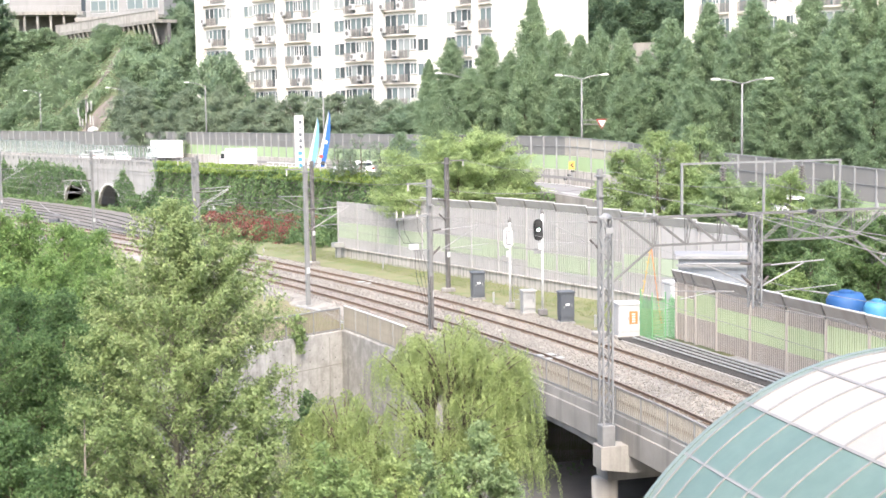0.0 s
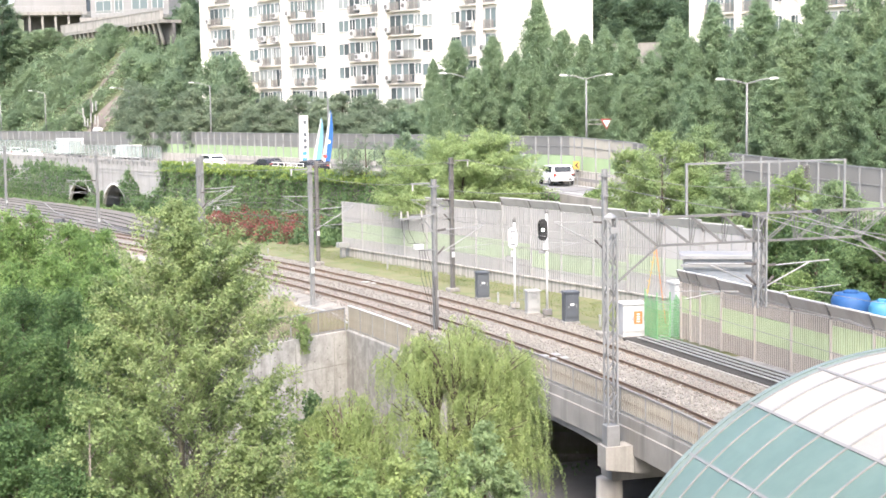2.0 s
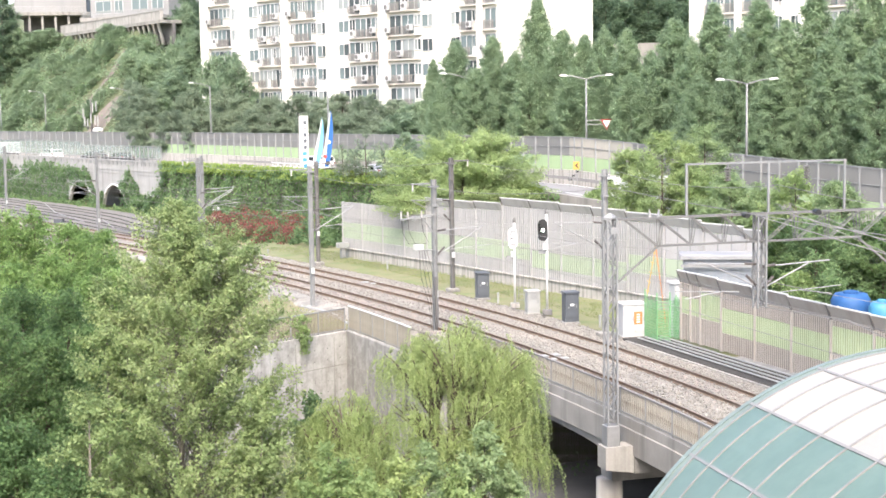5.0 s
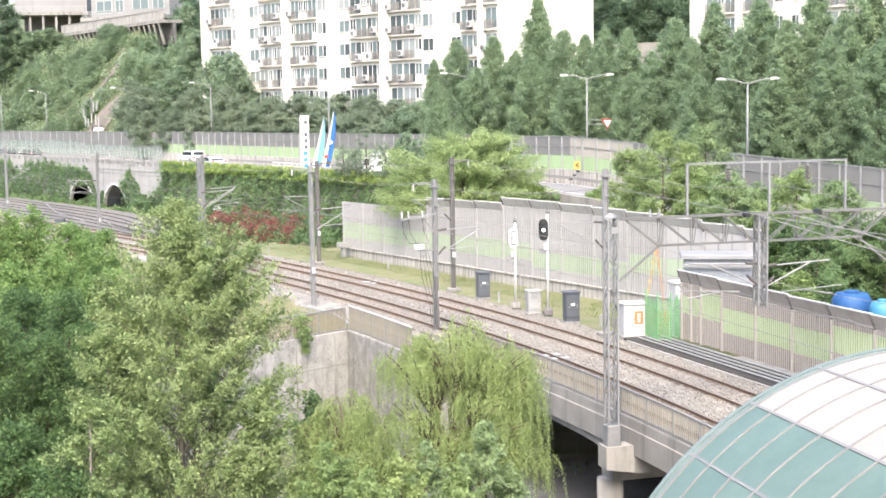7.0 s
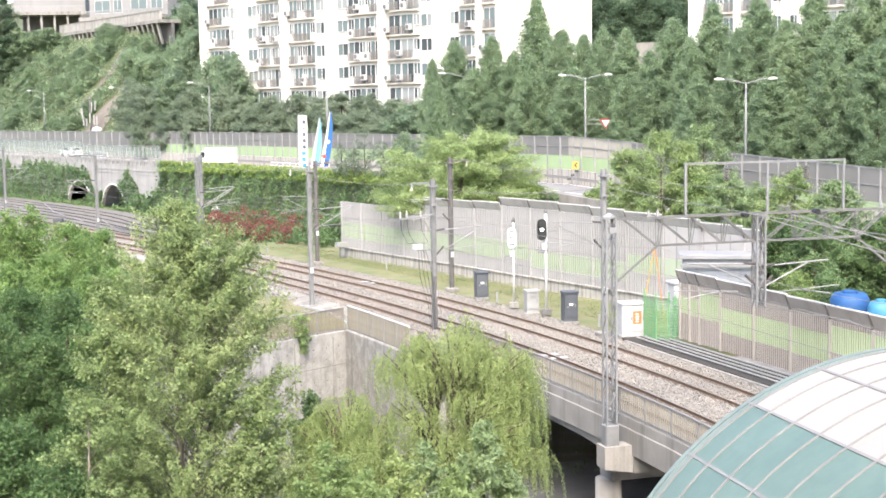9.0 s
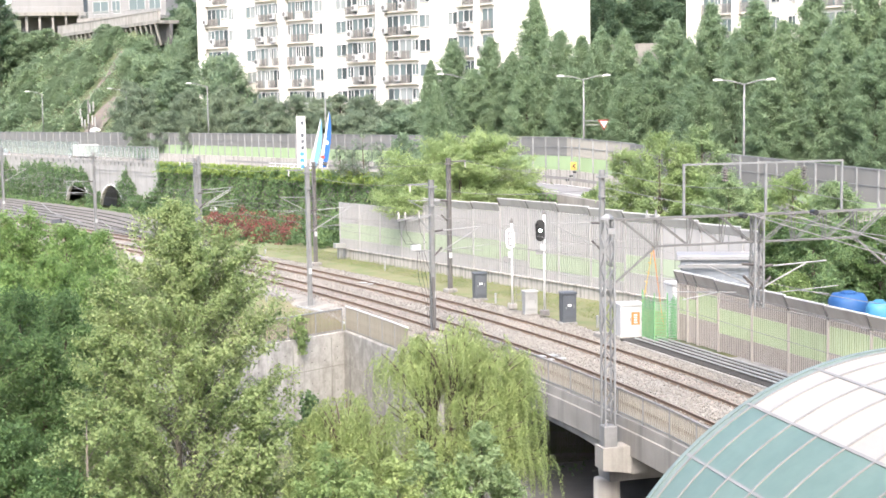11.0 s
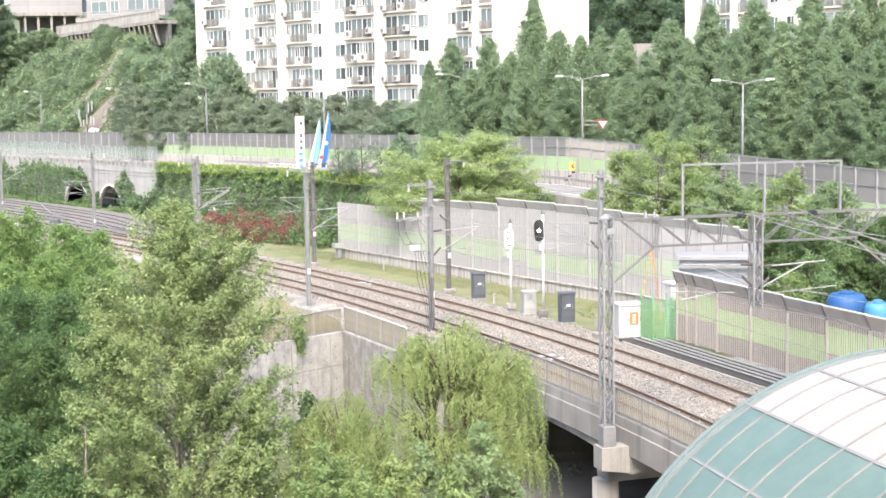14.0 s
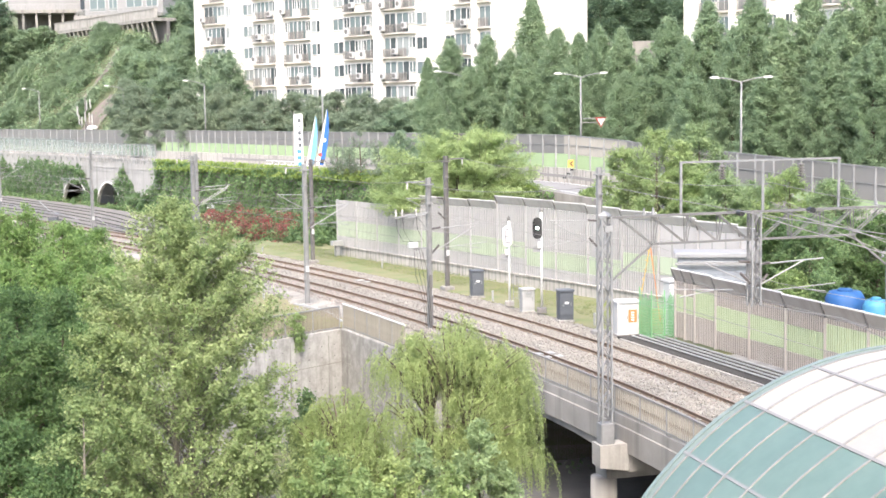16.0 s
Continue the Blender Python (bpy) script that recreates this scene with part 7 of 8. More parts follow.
for i, (xx, yy, dd, ww, mt, bare) in enumerate(((1165, 240, 86, 5.6, LEAF_MIMOSA, 0.35), (1240, 226, 88, 5.0, LEAF_SILK, 0.35), (1108, 268, 88, 3.8, LEAF_MIMOSA, 0.35), (1210, 262, 86, 4.6, LEAF_MIMOSA, 0.35),
                                                (1285, 312, 81, 4.6, LEAF_SILK, 0.3), (1400, 308, 78, 5.6, LEAF_LIGHT, 0.3), (1480, 325, 75, 4.4, LEAF_SILK, 0.3), (1235, 322, 84, 3.8, LEAF_LIGHT, 0.4), (1335, 335, 82, 4.0, LEAF_SILK, 0.3),
                                                (1385, 400, 73, 3.6, LEAF_DEEP, 0.05), (1440, 395, 70, 4.2, LEAF_DEEP, 0.05), (1400, 490, 68.5, 2.4, LEAF_LIGHT, 0.02), (1490, 390, 72, 4.2, LEAF_DEEP, 0.1), (1560, 385, 71, 4.2, LEAF_DEEP, 0.1), (1468, 500, 64, 1.5, LEAF_DEEP, 0.05))):
    (fx_, fy_, fz_), h_ = stand(xx, yy, dd, -0.5)
    branch_tree("broadleaf_tree", "dark green broadleaf tree behind the noise barrier" if mt is LEAF_DEEP else "light green broadleaf tree behind the noise barrier", pose(fx_, fy_, fz_), h_, bush_outline(ww), LEAF_BANK if mt is LEAF_DEEP and i % 2 else mt, 70, 17, 22, 0.15, bare, 0.6, 0.95, 0.13, 0.14, 0.5, hang=0.3, flat=0.4, seed=51 + i, group="trees behind the barrier")

# dawn redwoods behind the road: four models, copied
protos = {}
SPIRES = (outline((0, 1.5), (0.15, 1.95), (0.45, 1.7), (0.7, 1.15), (0.88, 0.6), (1, 0.08)), outline((0, 1.6), (0.2, 2.0), (0.5, 1.9), (0.75, 1.25), (0.9, 0.7), (1, 0.15)),
          outline((0, 1.5), (0.15, 1.9), (0.4, 1.85), (0.6, 1.3), (0.82, 0.85), (1, 0.08)), outline((0, 1.7), (0.2, 2.05), (0.5, 1.75), (0.8, 1.1), (0.93, 0.6), (1, 0.1)))
ROW = [(1258, 14, 112, 5.0), (1338, 4, 108, 5.2), (1436, -6, 106, 5.6), (1535, -40, 101, 6.2), (760, 112, 138, 3), (800, 76, 136, 4.2), (866, 70, 133, 4.6), (905, 98, 131, 4.2), (944, 4, 133, 4.8), (988, 60, 126, 4.4), (1028, 68, 124, 4), (1064, 55, 122, 4.2), (1103, 60, 119, 4.4),
       (1186, 40, 114, 5.0), (1145, 95, 116, 4), (1300, 60, 106, 4), (1385, 44, 104, 4.2), (1490, 30, 102, 4.6), (1590, -20, 99, 5),
       (1215, 75, 110, 4), (930, 105, 124, 4), (835, 125, 128, 4), (1465, 70, 98, 4.4), (1550, 80, 95, 4.8), (770, 155, 126, 3.4), (1010, 125, 118, 4.2), (1110, 135, 112, 4.2), (1230, 140, 104, 4.2), (1360, 130, 99, 4.4)]
for i, (xx, yy, dd, ww) in enumerate(ROW):
    (fx_, fy_, fz_), h_ = stand(xx, yy, dd)
    k = i % 4
    if k not in protos:
        wide = SPIRES[k]
        protos[k] = (branch_tree("dawn_redwood", "tall conical dark green dawn redwood behind the expressway", pose(fx_, fy_, fz_), h_, lambda q, f=wide, w=ww: f(q) * w / 4.0 * 1.2, LEAF_CONIFER, 230, 22, 20, 0.2, 0.03, 0.75, 0.8, 0.15, 0.2, 0.42, hang=0.25, flat=0.0, start=0.15, seed=71 + k, group="dawn redwoods", shown=0.15), h_, ww)
    else:
        ob, ph, pw = protos[k]
        copy_thing(ob, pose(fx_, fy_, fz_, 0, 0, i * 67) @ Matrix.Diagonal((ww / pw, ww / pw, h_ / ph, 1)))

# belt of pines and shrubs along the far barrier, below the apartments; taller trees on the slope
PINE_OUTLINE = outline((0, 0.4), (0.15, 0.8), (0.35, 1.0), (0.6, 0.95), (0.8, 0.75), (0.93, 0.45), (1, 0.15))
BELT = [(228, 150, 195, 6, 0), (250, 160, 190, 6, 1), (300, 130, 198, 6, 2), (330, 165, 186, 6, 0), (375, 108, 190, 7, 2), (405, 104, 186, 6, 2), (420, 175, 176, 6, 1), (470, 178, 172, 6.5, 0), (520, 172, 168, 6.5, 1), (560, 180, 163, 6, 0), (600, 172, 160, 6.5, 1),
        (645, 175, 156, 6.5, 0), (690, 182, 150, 6, 1), (735, 185, 146, 6, 2), (350, 195, 176, 5, 1), (440, 200, 168, 5, 0), (540, 205, 160, 5, 1), (625, 205, 152, 5, 0), (665, 212, 148, 5, 1), (705, 205, 143, 5, 2), (252, 205, 186, 5, 0), (295, 200, 182, 5, 1),
        (232, 100, 212, 4.5, 3), (262, 112, 207, 5, 3), (338, 62, 205, 6, 4), (322, 12, 222, 6, 4), (306, 88, 212, 4.5, 3), (390, 160, 180, 5, 0), (580, 200, 158, 5, 1), (490, 205, 164, 5, 0)]
for i, (xx, yy, dd, ww, k) in enumerate(BELT):
    (fx_, fy_, fz_), h_ = stand(xx, yy, dd)
    h_ = max(h_, 3.2)
    if ("b", k) not in protos:
        lb, mt = (("grey-green spreading pine on the slope", LEAF_PINE), ("grey-green spreading pine on the slope", LEAF_PINE), ("dense green broadleaf tree on the slope", LEAF_SLOPE), ("light green tree on the hillside", LEAF_HILL), ("tall green tree beside the apartment block", LEAF_SLOPE))[k]
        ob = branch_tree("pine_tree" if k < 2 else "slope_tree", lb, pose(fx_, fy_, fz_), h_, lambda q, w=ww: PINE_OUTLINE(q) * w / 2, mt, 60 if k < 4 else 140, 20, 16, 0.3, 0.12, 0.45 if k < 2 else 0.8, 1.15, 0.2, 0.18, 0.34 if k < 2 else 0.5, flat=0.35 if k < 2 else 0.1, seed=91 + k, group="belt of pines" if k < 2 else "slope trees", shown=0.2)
        protos[("b", k)] = (ob, h_, ww)
    else:
        ob, ph, pw = protos[("b", k)]
        copy_thing(ob, pose(fx_, fy_, fz_, 0, 0, i * 77) @ Matrix.Diagonal((ww / pw, ww / pw, h_ / ph, 1)))

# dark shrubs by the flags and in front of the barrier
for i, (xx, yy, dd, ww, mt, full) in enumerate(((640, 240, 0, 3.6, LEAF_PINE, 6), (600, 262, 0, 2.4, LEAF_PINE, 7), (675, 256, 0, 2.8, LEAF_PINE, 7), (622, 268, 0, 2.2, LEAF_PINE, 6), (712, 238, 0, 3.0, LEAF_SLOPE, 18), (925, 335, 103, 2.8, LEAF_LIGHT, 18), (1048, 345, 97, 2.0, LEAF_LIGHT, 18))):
    dd = dd or road_at(edge_s(xx, ROAD_W + 0.5), ROAD_W + 0.5)[0].y
    p = sight_point(xx, yy, dd)
    zf = float(road_z(p.y)) - 0.2
    lb = "bright green shrub at the road edge" if mt is LEAF_LIGHT else "sparse grey-green shrub at the road edge" if full < 10 else "green shrub at the road edge"
    branch_tree("roadside_shrub", lb, pose(p.x, p.y, zf), max(0.7, p.z - zf), bush_outline(ww), mt, 20 if full < 10 else 45, 12, full, 0.2, 0.1, 0.7, 0.7, 0.1, 0.07, 0.45, seed=131 + i, category="shrub", group="roadside shrubs", shown=1.0 if full < 10 else 0.3)

# woods and undergrowth that cover the slopes
np.random.seed(5)


def carpet(name, label, xs, ys, mt, leaf, r, per, lift=0.4, keep=None):
    z = ground_z(xs, ys)
    c = np.stack([xs, ys, z + lift], 1)
    p, n_ = clumps(c, np.random.uniform(0.6, 1.3, len(c)) * r, per, 0.7, 0.9)
    return tagged(part(name, leaf_mesh(name, p, n_, np.random.uniform(0.6, 1.3, len(p)) * leaf, mt, 0.6), None), label, "undergrowth", kind="stuff")


k = 5200
xs, ys = np.random.uniform(-105, -30, k), np.random.uniform(175, 262, k)
v, _ = road_frame(xs, ys)
ok = (v > 1.5) & (v < 24) & (ground_z(xs, ys) < 22.3) & ((xs - ap.x + 1.0 - an.x * 3) ** 2 + (ys - ap.y - an.y * 3) ** 2 > np.random.uniform(14, 34, k))
band = np.abs((xs + 49.6) * 0.63 - (ys - 222) * 0.777 + 0.8 * np.sin(xs)) > np.random.uniform(0.0, 2.2, k)
xs, ys = xs[ok & band], ys[ok & band]
half = np.random.rand(len(xs)) < 0.72
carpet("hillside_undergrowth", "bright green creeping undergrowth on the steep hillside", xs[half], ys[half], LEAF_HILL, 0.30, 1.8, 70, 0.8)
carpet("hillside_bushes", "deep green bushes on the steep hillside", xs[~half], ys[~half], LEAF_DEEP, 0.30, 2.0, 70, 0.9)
xs, ys = np.random.uniform(-35, 60, 1100), np.random.uniform(85, 190, 1100)
v, _ = road_frame(xs, ys)
ok = (v > 0.8) & (v < 34)
carpet("slope_undergrowth", "dark green undergrowth behind the expressway barrier", xs[ok], ys[ok], LEAF_DEEP, 0.36, 1.2, 30, 0.6)
xs, ys = np.random.uniform(-140, 150, 2600), np.random.uniform(175, 330, 2600)
v, _ = road_frame(xs, ys)
ok = (v > 66) & (v < 135)
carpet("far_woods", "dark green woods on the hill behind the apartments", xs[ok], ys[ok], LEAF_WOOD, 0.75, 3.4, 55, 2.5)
# bare rocky strip down the hillside
g = Geo()
rows = []
for k in np.linspace(0, 1, 28):
    x0, y0 = -49.6 - 7.6 * k, 222 - 6.2 * k
    row = []
    wide_ = 0.4 + 0.3 * math.sin(k * 9) + 0.6 * k * k
    for o in np.linspace(-1.6, 1.6, 5) * wide_ + 0.9 * math.sin(k * 6):
        x, y = x0 + o * 0.63, y0 - o * 0.777
        row.append((x, y, float(ground_z(x, y)[0]) + 0.12 + 0.3 * random.random()))
    rows.append(row)
tagged(part("ground_bare_strip", g.sweep(rows, closed=False), ROCK), "bare brown rocky strip on the hillside", "bare slope", kind="structure")
g = Geo()
rows = []
for k in np.linspace(0, 1, 12):
    row = []
    for o in np.linspace(-1, 1, 9):
        r_ = 4.2 * math.sqrt(max(0.05, 1 - (2 * k - 1) ** 2)) * (1 + 0.25 * math.sin(9 * k))
        x, y = ap.x - 1.0 + an.x * (k * 7 - 0.5) + ad.x * o * r_, ap.y + an.y * (k * 7 - 0.5) + ad.y * o * r_
        row.append((x, y, float(ground_z(x, y)[0]) + 0.1 + 0.35 * random.random()))
    rows.append(row)
tagged(part("ground_bare_patch", g.sweep(rows, closed=False), ROCK), "bare brown earth at the foot of the hillside", "bare slope", kind="structure")
# dark trees of the hillside houses, and the wood in the gap between the apartment blocks
proto = None
for i, (xx, yy, dd, ww) in enumerate(((325, -10, 225, 8), (1065, -20, 190, 8), (1100, 10, 186, 8), (1140, -25, 188, 9), (1175, 5, 184, 8), (1205, -15, 190, 8), (1085, 40, 178, 6), (-6, -4, 254, 8))):
    (fx_, fy_, fz_), h_ = stand(xx, yy, dd)
    h_ = max(4.0, h_)
    if proto is None:
        proto = (branch_tree("woodland_tree", "dark green woodland tree on the hill", pose(fx_, fy_, fz_), h_, bush_outline(ww), LEAF_WOOD, 80, 20, 18, 0.32, 0.12, 0.6, 1.4, 0.25, 0.2, 0.55, seed=171, group="woodland trees", shown=0.2), h_, ww)
    else:
        copy_thing(proto[0], pose(fx_, fy_, fz_, 0, 0, i * 83) @ Matrix.Diagonal((ww / proto[2], ww / proto[2], h_ / proto[1], 1)))
proto = None
for i in range(6):
    (fx_, fy_, fz_), h_ = stand(-14 + i * 19, 50 + (i * 7) % 11, 256 - i)
    if proto is None:
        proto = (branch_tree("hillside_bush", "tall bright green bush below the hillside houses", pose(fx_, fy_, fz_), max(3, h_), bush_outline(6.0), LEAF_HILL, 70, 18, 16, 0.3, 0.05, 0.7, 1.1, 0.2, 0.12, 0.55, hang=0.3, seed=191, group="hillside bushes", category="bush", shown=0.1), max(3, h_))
    else:
        copy_thing(proto[0], pose(fx_, fy_, fz_, 0, 0, i * 83) @ Matrix.Diagonal((0.8 + 0.1 * (i % 3), 0.9, max(3, h_) / proto[1], 1)))
# single bushes on the hillside
for i in range(110):
    rnd_ = random.Random(300 + i)
    for _ in range(40):
        x, y = rnd_.uniform(-78, -38), rnd_.uniform(185, 250)
        vv = float(road_frame(np.array([x]), np.array([y]))[0][0])
        if 2 < vv < 15 and x / y < -0.19 and abs((x + 49.6) * 0.63 - (y - 222) * 0.777) > 2.5 and (x - ap.x) ** 2 + (y - ap.y) ** 2 > 60:
            break
    q = rnd_.uniform(0.3, 0.7)
    if i % 4 == 0:
        ob, ph, pw = protos[("b", 2)]
        copy_thing(ob, pose(x, y, float(ground_z(x, y)[0]) - 0.6, 0, 0, i * 59) @ Matrix.Diagonal((6 * q / pw, 6 * q / pw, 5 * q / ph, 1)))
    else:
        copy_thing(proto[0], pose(x, y, float(ground_z(x, y)[0]) - 0.4, 0, 0, i * 59) @ Matrix.Diagonal((q, q, 4.5 * q / proto[1], 1)))
p = sight_point(1132, 105, 168)
tagged(part("wall_hill_retaining", Geo().box((p.x, p.y, p.z - 1.2), (7.5, 0.6, 6.0), rz=-0.5), CONCRETE), "brown-grey retaining wall between the apartment blocks", "retaining wall", kind="structure")
# creeper hanging over the wing-wall fence
c_ = [tuple(c0 + wdir * (3.2 + random.gauss(0, 0.35)) + wn_ * (0.1 + 0.1 * random.random()) + Vector((0, 0, random.uniform(-1.4, 0.55)))) for _ in range(26)]
p_, n_ = clumps(c_, np.full(26, 0.22), 30, 0.9, 0.4)
tagged(part("fence_creeper", leaf_mesh("fence_creeper", p_, n_, np.full(len(p_), 0.13), LEAF_LIGHT, 0.8), None), "green creeper hanging over the wing-wall fence", "creeper", kind="stuff")
xs, ys = np.random.uniform(-40, 30, 1300), np.random.uniform(20, 68, 1300)
ok = (xs - 3.8) * 0.93 + (ys - 67.5) * 0.37 < -17.5
ok |= ys > 68 + (xs + 4) * -0.45
xs, ys = xs[ok], ys[ok]
carpet("low_undergrowth", "green undergrowth below the railway", xs, ys, LEAF_DEEP, 0.25, 0.9, 30, 0.2)

# creeper on the retaining wall, hedge along its top, blossom at its foot
def wall_leaves(name, label, s0, s1, z0, z1, count, mt, leaf, thick, ragged=None, holes=()):
    s = np.random.uniform(s0, s1, count)
    q = np.random.rand(count)
    pts, nrm = np.zeros((count, 3)), np.zeros((count, 3))
    keep = np.ones(count, bool)
    for i in range(count):
        p, d, n = road_at(s[i], ROAD_W)
        top = p.z + z1
        low = z0
        if ragged:
            top = min(top, ragged(s[i]))
        if top < low:
            keep[i] = False
        o = abs(np.random.normal()) * thick * (1 + 0.8 * math.sin(s[i] * 0.8) * math.sin(q[i] * 7 + s[i]))
        pts[i] = p - n * max(0.02, o)
        pts[i, 2] = low + (top - low) * q[i]
        nrm[i] = -n
        keep[i] &= not any(abs(s[i] - c) < r * 0.85 and pts[i, 2] < 2.0 for c, r in holes)
    nrm += np.random.normal(size=nrm.shape) * 0.5 + np.array([0, 0, 0.5])
    return tagged(part(name, leaf_mesh(name, pts[keep], nrm[keep], np.random.uniform(0.7, 1.3, keep.sum()) * leaf, mt, 0.8, 0.4), None), label, "creeper", kind="stuff")


wall_leaves("creeper", "dense dark green creeper covering the retaining wall", EDGE0 + 20, EDGE1, -0.5, 0.2, 26000, LEAF_IVY, 0.26, 0.35)
wall_leaves("hanging_creeper", "yellow-green creeper along the top of the wall", EDGE0 + 22, EDGE1 - 0.5, 4.6, 0.45, 9000, LEAF_TOP, 0.24, 0.35)
CREEP = [(-60, 4.9), (14, 4.9), (28, 3.6), (34, 3.4), (42, 4.9), (60, 4.6), (75, 5.0), (95, 4.7), (130, 4.5), (155, 4.3), (163, 1.5), (205, 1.0), (212, 3.2), (226, 4.9), (234, 3.2), (248, 1.6), (262, 1.2), (276, 2.5), (286, 5.2)]


def creeper_top(s):
    """Height to which the creeper climbs the viaduct, with bare dips between its tongues."""
    p, _, _ = road_at(s, ROAD_W)
    return float(np.interp(784 + 2500 * p.x / p.y, [c for c, _ in CREEP], [z for _, z in CREEP])) + 0.25 * math.sin(s * 2.3) + 0.15 * math.sin(s * 5.1)


wall_leaves("viaduct_creeper", "green creeper climbing the pale viaduct wall", EDGE1, EDGE1 + 62, -0.5, 0.0, 15000, LEAF_IVY, 0.28, 0.3,
            ragged=creeper_top, holes=[(c, r) for c, r, h in ARCH[:2]])


def foot_bushes(name, label, s0, s1, o0, o1, h, count, mt, leaf, per=40, r=0.6):
    c = []
    for _ in range(count):
        s, o = random.uniform(s0, s1), random.uniform(o0, o1)
        p, d, n = road_at(s, ROAD_W + o)
        c.append((p.x, p.y, -0.4 + random.random() ** 1.3 * h * (1 - 0.5 * (o - o0) / (o1 - o0 + 0.01))))
    p, n_ = clumps(c, np.random.uniform(0.6, 1.2, count) * r, per, 0.8, 0.5)
    return tagged(part(name, leaf_mesh(name, p, n_, np.random.uniform(0.6, 1.3, len(p)) * leaf, mt, 0.7), None), label, "bushes", kind="stuff")


random.seed(8)
SF0, SF1 = edge_s(560, ROAD_W + 4), edge_s(395, ROAD_W + 4)
foot_bushes("wall_foot_bushes", "dark green bushes at the foot of the wall", EDGE0 + 30, EDGE1 - 3, 0.3, 2.6, 2.0, 300, LEAF_DEEP, 0.26)
foot_bushes("viaduct_foot_bushes", "low green bushes at the foot of the viaduct", EDGE1 - 2, EDGE1 + 62, 0.6, 3.5, 0.7, 170, LEAF_DEEP, 0.24, 36, 0.5)
foot_bushes("verge_bushes", "dark green bushes between wall and tracks", SF0 - 6, SF1 + 3, 1.5, 7.5, 2.2, 330, LEAF_DEEP, 0.24)
foot_bushes("red_blossom_bushes", "red-flowering rose bushes at the foot of the wall", SF0, SF1, 3.2, 7.8, 2.6, 300, PETAL_RED, 0.17, 46, 0.55)
foot_bushes("white_blossom_bush", "white-flowering bush at the foot of the wall", SF1 - 2, SF1 + 1, 4.0, 6.0, 3.4, 10, PETAL_WHITE, 0.2, 30, 0.5)

foot_bushes("barrier_end_bush", "dense green bush at the end of the noise barrier", edge_s(590, ROAD_W + 5), edge_s(572, ROAD_W + 5), 3.5, 6.5, 3.4, 60, LEAF_IVY, 0.2, 60, 0.6)

# grass tufts on the terrace and by the cabinets
def tufts(name, label, boxes, count, mt, leaf):
    pts = []
    for s0, s1, o0, o1, share in boxes:
        for _ in range(int(count * share)):
            x, y, a = track_at(random.uniform(s0, s1), random.uniform(o0, o1))
            pts.append((x, y, -0.47 if s0 > 20 else -0.03))
    pts = np.array(pts)
    pts = np.repeat(pts, 5, 0) + np.random.normal(size=(len(pts) * 5, 3)) * (0.1, 0.1, 0.03)
    n_ = np.random.normal(size=pts.shape) * (1, 1, 0.3)
    return tagged(part(name, leaf_mesh(name, pts, n_, np.random.uniform(0.5, 1.4, len(pts)) * leaf, mt, 0.25, -1.5), None), label, "grass", kind="stuff")


tufts("grass", "short yellow-green grass beside the tracks", [(8, 60, 6.0, 9.3, 0.5), (21, 48, -22, -4.6, 0.3)], 7000, GRASS_LEAF, 0.075)

# ---------------------------------------------------------------- vehicles on the raised road


def wheels(t, xs, y, r):
    tyre = Geo().tube([(0, -0.11, 0), (0, 0.11, 0)], r, 16).mesh("tyre", TYRE)
    rim = Geo().tube([(0, -0.12, 0), (0, 0.12, 0)], r * 0.6, 12).mesh("rim", GALV)
    for x in xs:
        for s in (-1, 1):
            w = part("tyre", tyre, None, t)
            w.location = (x, s * y, r)
            part("rim", rim, None, w)


def body_shell(prof, w, tuck):
    """A car body: side outline of (x, z), narrower towards the roof."""
    g = Geo()
    zmax = max(z for _, z in prof)
    zb = 0.95
    rows = []
    n = len(prof)
    for y in (-1, -0.86, 0.86, 1):
        rows.append([(x * (1 if abs(y) < 0.9 else 0.985), y * (w / 2) * (1 - tuck * max(0, (z - zb) / (zmax - zb))), z if abs(y) < 0.9 else z - 0.04 * (z > 0.5)) for x, z in prof])
    return g.sweep(rows)


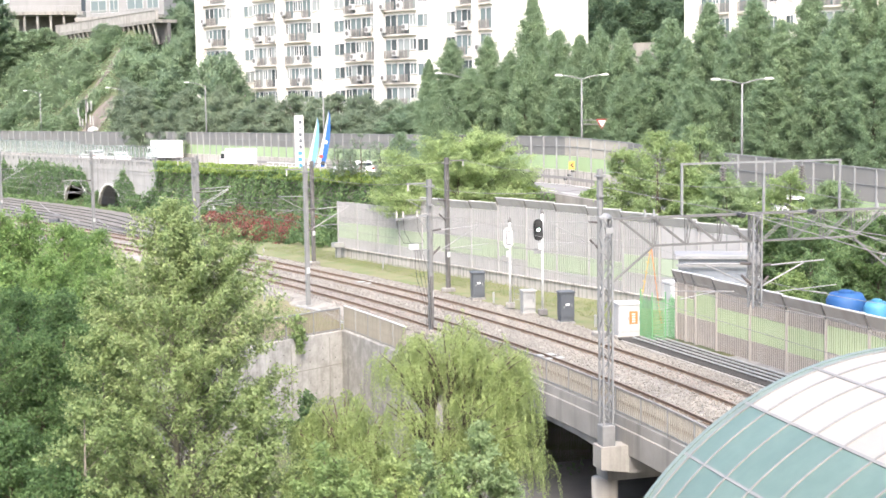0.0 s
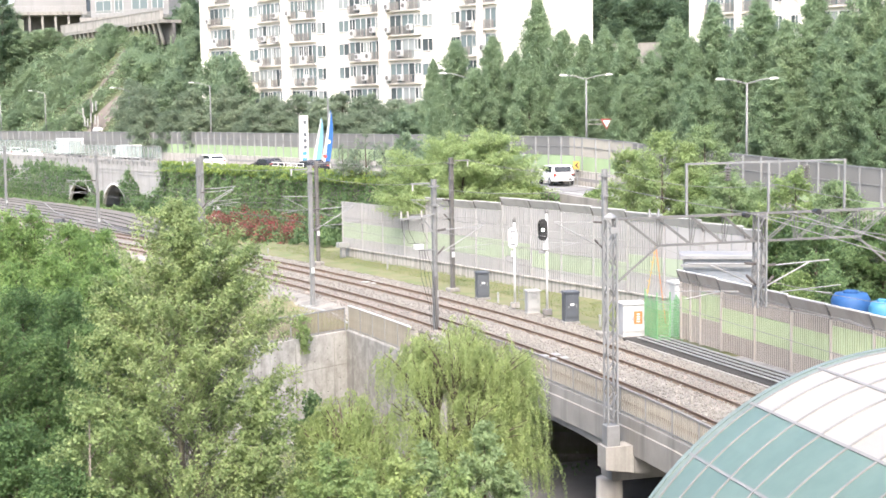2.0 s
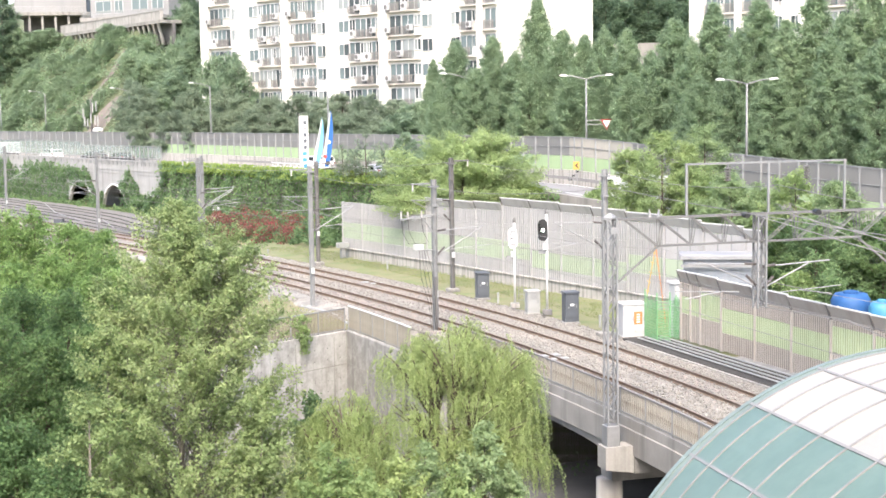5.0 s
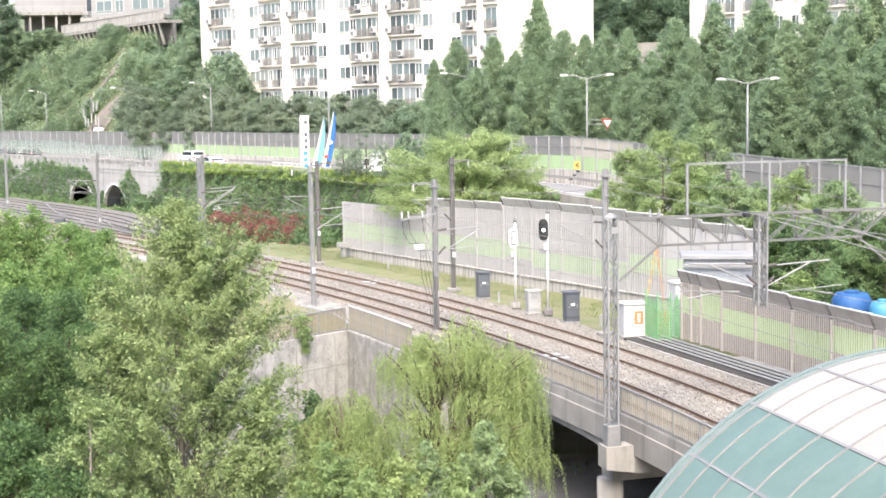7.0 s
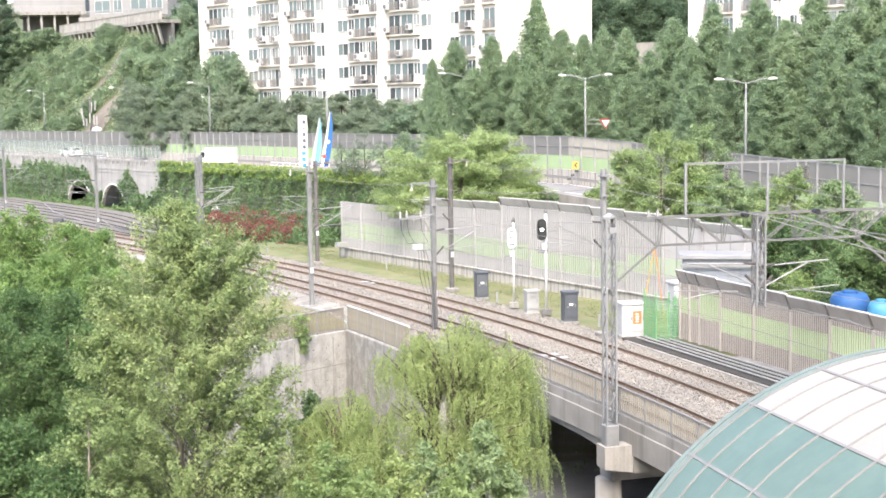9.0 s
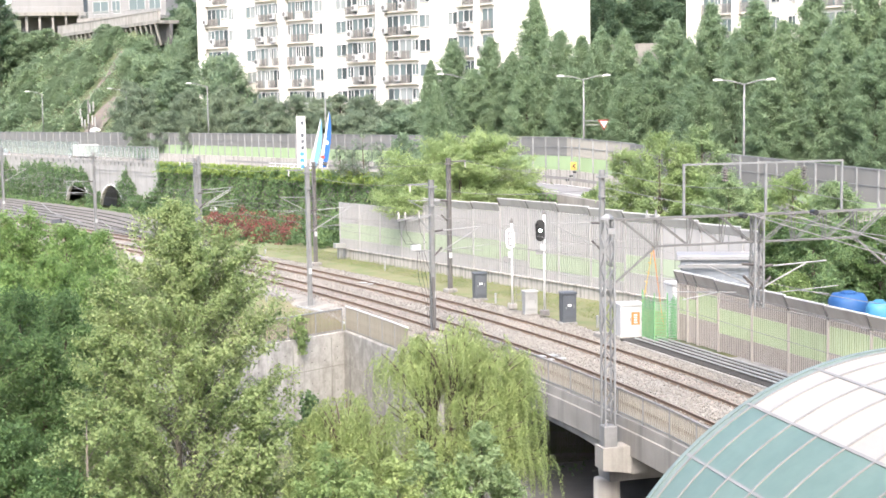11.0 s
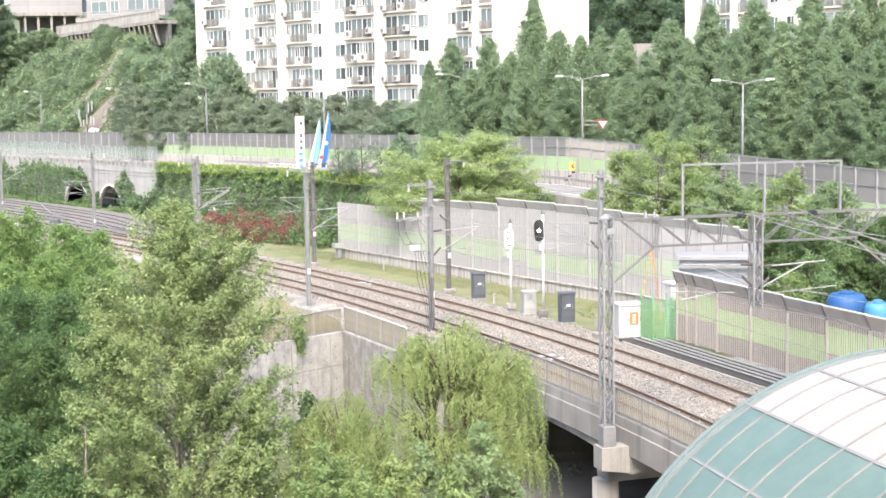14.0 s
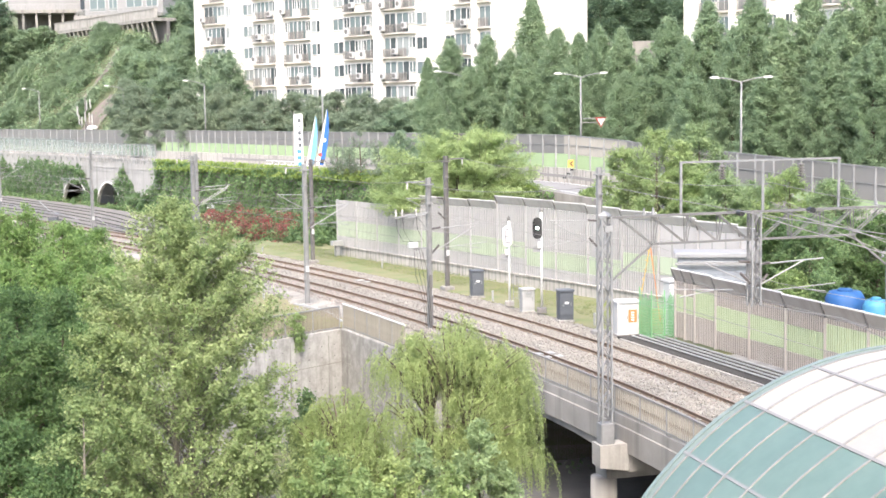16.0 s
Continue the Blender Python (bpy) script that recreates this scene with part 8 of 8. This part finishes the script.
def car(kind, paint, label):
    t = thing("car", pose(0, 0, 0), label, "car", "cars")
    if kind == "boxy":
        prof = [(-2.0, 0.38), (1.95, 0.38), (2.0, 0.72), (1.9, 0.98), (0.95, 1.06), (0.5, 1.54), (-1.75, 1.58), (-1.95, 1.06), (-2.05, 0.72)]
        glass = [(0.88, 1.08), (0.52, 1.47), (-1.66, 1.5), (-1.82, 1.06)]
    elif kind == "suv":
        prof = [(-2.25, 0.35), (2.25, 0.35), (2.3, 0.7), (2.1, 0.98), (1.05, 1.08), (0.3, 1.5), (-1.7, 1.54), (-2.2, 1.05), (-2.3, 0.7)]
        glass = [(0.95, 1.1), (0.33, 1.43), (-1.6, 1.46), (-2.0, 1.08)]
    else:
        prof = [(-2.3, 0.3), (2.3, 0.3), (2.35, 0.6), (2.1, 0.82), (1.0, 0.92), (0.3, 1.38), (-1.1, 1.42), (-1.85, 1.0), (-2.3, 0.92), (-2.35, 0.6)]
        glass = [(0.88, 0.94), (0.3, 1.31), (-1.05, 1.34), (-1.6, 0.98)]
    part("body", body_shell(prof, 1.84, 0.16), paint, t, smooth=False)
    part("side_window", Geo().extrude(glass, -0.90, 0.90), CAR_GLASS, t)
    zf = glass[0][1]
    part("windscreen", Geo().beam((glass[0][0] + 0.1, 0, glass[0][1] + 0.03), (glass[1][0] + 0.06, 0, glass[1][1] + 0.03), 1.4, 0.03, up=(0.6, 0, 0.8)), CAR_GLASS, t)
    part("rear_window", Geo().beam((glass[3][0] - 0.2, 0, glass[3][1] + 0.05), (glass[2][0] - 0.14, 0, glass[2][1] - 0.02), 1.35, 0.03, up=(-0.6, 0, 0.8)), CAR_GLASS, t)
    for s in (-1, 1):
        part("headlight", Geo().box((2.2, s * 0.65, 0.72), (0.2, 0.35, 0.14)), CAB_WHITE, t)
        part("tail_light", Geo().box((-2.24, s * 0.72, 0.86), (0.14, 0.26, 0.2)), RED, t)
        part("mirror", Geo().box((0.75, s * 0.98, zf + 0.05), (0.14, 0.2, 0.13)), paint, t)
    wheels(t, (-1.4, 1.4), 0.82, 0.33)
    return t


def truck(label, length, height):
    t = thing("box_truck", pose(0, 0, 0), label, "truck", "trucks")
    cab = body_shell([(length / 2 - 1.5, 0.5), (length / 2, 0.5), (length / 2 + 0.02, 1.15), (length / 2 - 0.35, 1.95), (length / 2 - 1.5, 2.0)], 1.9, 0.12)
    part("cab", cab, CAR_WHITE, t)
    part("windscreen", Geo().beam((length / 2 + 0.02, 0, 1.2), (length / 2 - 0.3, 0, 1.86), 1.55, 0.03, up=(0.9, 0, 0.4)), CAR_GLASS, t)
    part("side_window", Geo().extrude([(length / 2 - 1.2, 1.2), (length / 2 - 0.2, 1.2), (length / 2 - 0.5, 1.8), (length / 2 - 1.2, 1.8)], -0.94, 0.94), CAR_GLASS, t)
    bl = length - 1.6
    part("cargo_box", Geo().box((-0.8, 0, 0.75 + (height - 0.75) / 2), (bl, 2.05, height - 0.75), ch=0.04), CAR_WHITE, t, "white cargo box")
    for o in (-0.51, 0.51):
        part("rear_door", Geo().box((-0.8 - bl / 2 - 0.015, o, 0.8 + (height - 0.8) / 2), (0.03, 0.98, height - 0.95)), CAB_WHITE, t)
    part("chassis", Geo().box((-0.3, 0, 0.55), (length - 0.8, 0.9, 0.25)), STEEL_DARK, t)
    wheels(t, (-length / 2 + 1.2, length / 2 - 0.8), 0.85, 0.38)
    return t


VEHICLES = []


def on_road(ob, offset, track):
    VEHICLES.append((ob, offset, track))


on_road(truck("white box truck with a tall cargo box on the expressway", 6.6, 2.8), 2.2, [(0, 296.7), (1, 313.8), (2, 330.0), (3.5, 353.0)])
on_road(truck("small white box truck on the expressway", 5.0, 2.3), 6.0, [(0, 268.7), (1, 284.8), (2, 301.0), (3, 316.3), (4, 330.0)])
on_road(car("suv", CAR_WHITE, "white sport utility car on the expressway"), 6.0, [(1, 260.7), (2, 277.0), (3, 294.2), (4, 310.3)])
on_road(car("saloon", CAR_DARK, "black saloon car on the expressway"), 6.2, [(1.5, 255.0), (2.5, 270.0), (3.5, 286.2), (4, 294.5)])
on_road(car("saloon", CAR_DARK, "dark saloon car following another on the expressway"), 6.2, [(2.5, 261.8), (3, 270.2), (3.5, 278.3), (4, 286.3)])
on_road(car("boxy", CAR_WHITE, "tall white sport utility car with dark glass on the expressway"), 1.5, [(2, 220.5), (4.3, 250.0), (6.5, 282.3), (7.5, 301.3), (8.5, 320.5)])
on_road(car("saloon", CAR_SILVER, "silver saloon car on the expressway"), 7.3, [(3.5, 213.6), (7, 274.0), (7.5, 282.6)])
on_road(truck("white box truck with plain sides on the expressway", 5.4, 2.3), 6.0, [(8, 257.0), (9, 274.5), (11.5, 324.0)])
on_road(car("suv", CAR_WHITE, "white car far along the expressway"), 6.0, [(0, 310.5), (2, 342.5)])
on_road(car("saloon", CAR_WHITE, "white saloon car far along the expressway"), 6.0, [(0, 302.5), (2, 334.5)])


def motions():
    for ob, off, track in VEHICLES:
        (ta, sa), (tb, sb) = track[0], track[-1]
        va = (track[1][1] - sa) / (track[1][0] - ta)
        vb = (sb - track[-2][1]) / (tb - track[-2][0])
        rows = []
        times = sorted({0.0, 16.0, *[k for k in np.arange(0, 16.01, 0.5)]})
        for t in times:
            if t < ta:
                s = sa + (t - ta) * va
            elif t > tb:
                s = sb + (t - tb) * vb
            else:
                s = float(np.interp(t, [k for k, _ in track], [k for _, k in track]))
            s = max(14.0, min(548.0, s))
            p, d, n = road_at(s, off)
            p = p - Vector((0, 0, DROP))
            p2 = road_at(s + 2, off)[0]
            dz = p2.z - DROP - p.z
            merge = radians(-20) * (1 - smoothstep(222, 246, s)) * smoothstep(190, 210, s) if off == 1.5 else 0.0
            m = Matrix.Translation(p) @ Matrix.Rotation(math.atan2(d.y, d.x) + float(merge), 4, "Z") @ Matrix.Rotation(-math.atan2(dz, 2), 4, "Y")
            rows.append((t, m))
        walk(ob, rows)
    for i, ob in enumerate(FLAG_THINGS):
        base = ob.matrix_basis.copy()
        walk(ob, [(t, base @ pose(0, 0, 0, 0, 1.6 * math.sin(t * 1.9 + i * 1.3), 7 * math.sin(t * 1.3 + i))) for t in np.arange(0, 16.01, 0.5)])


motions()
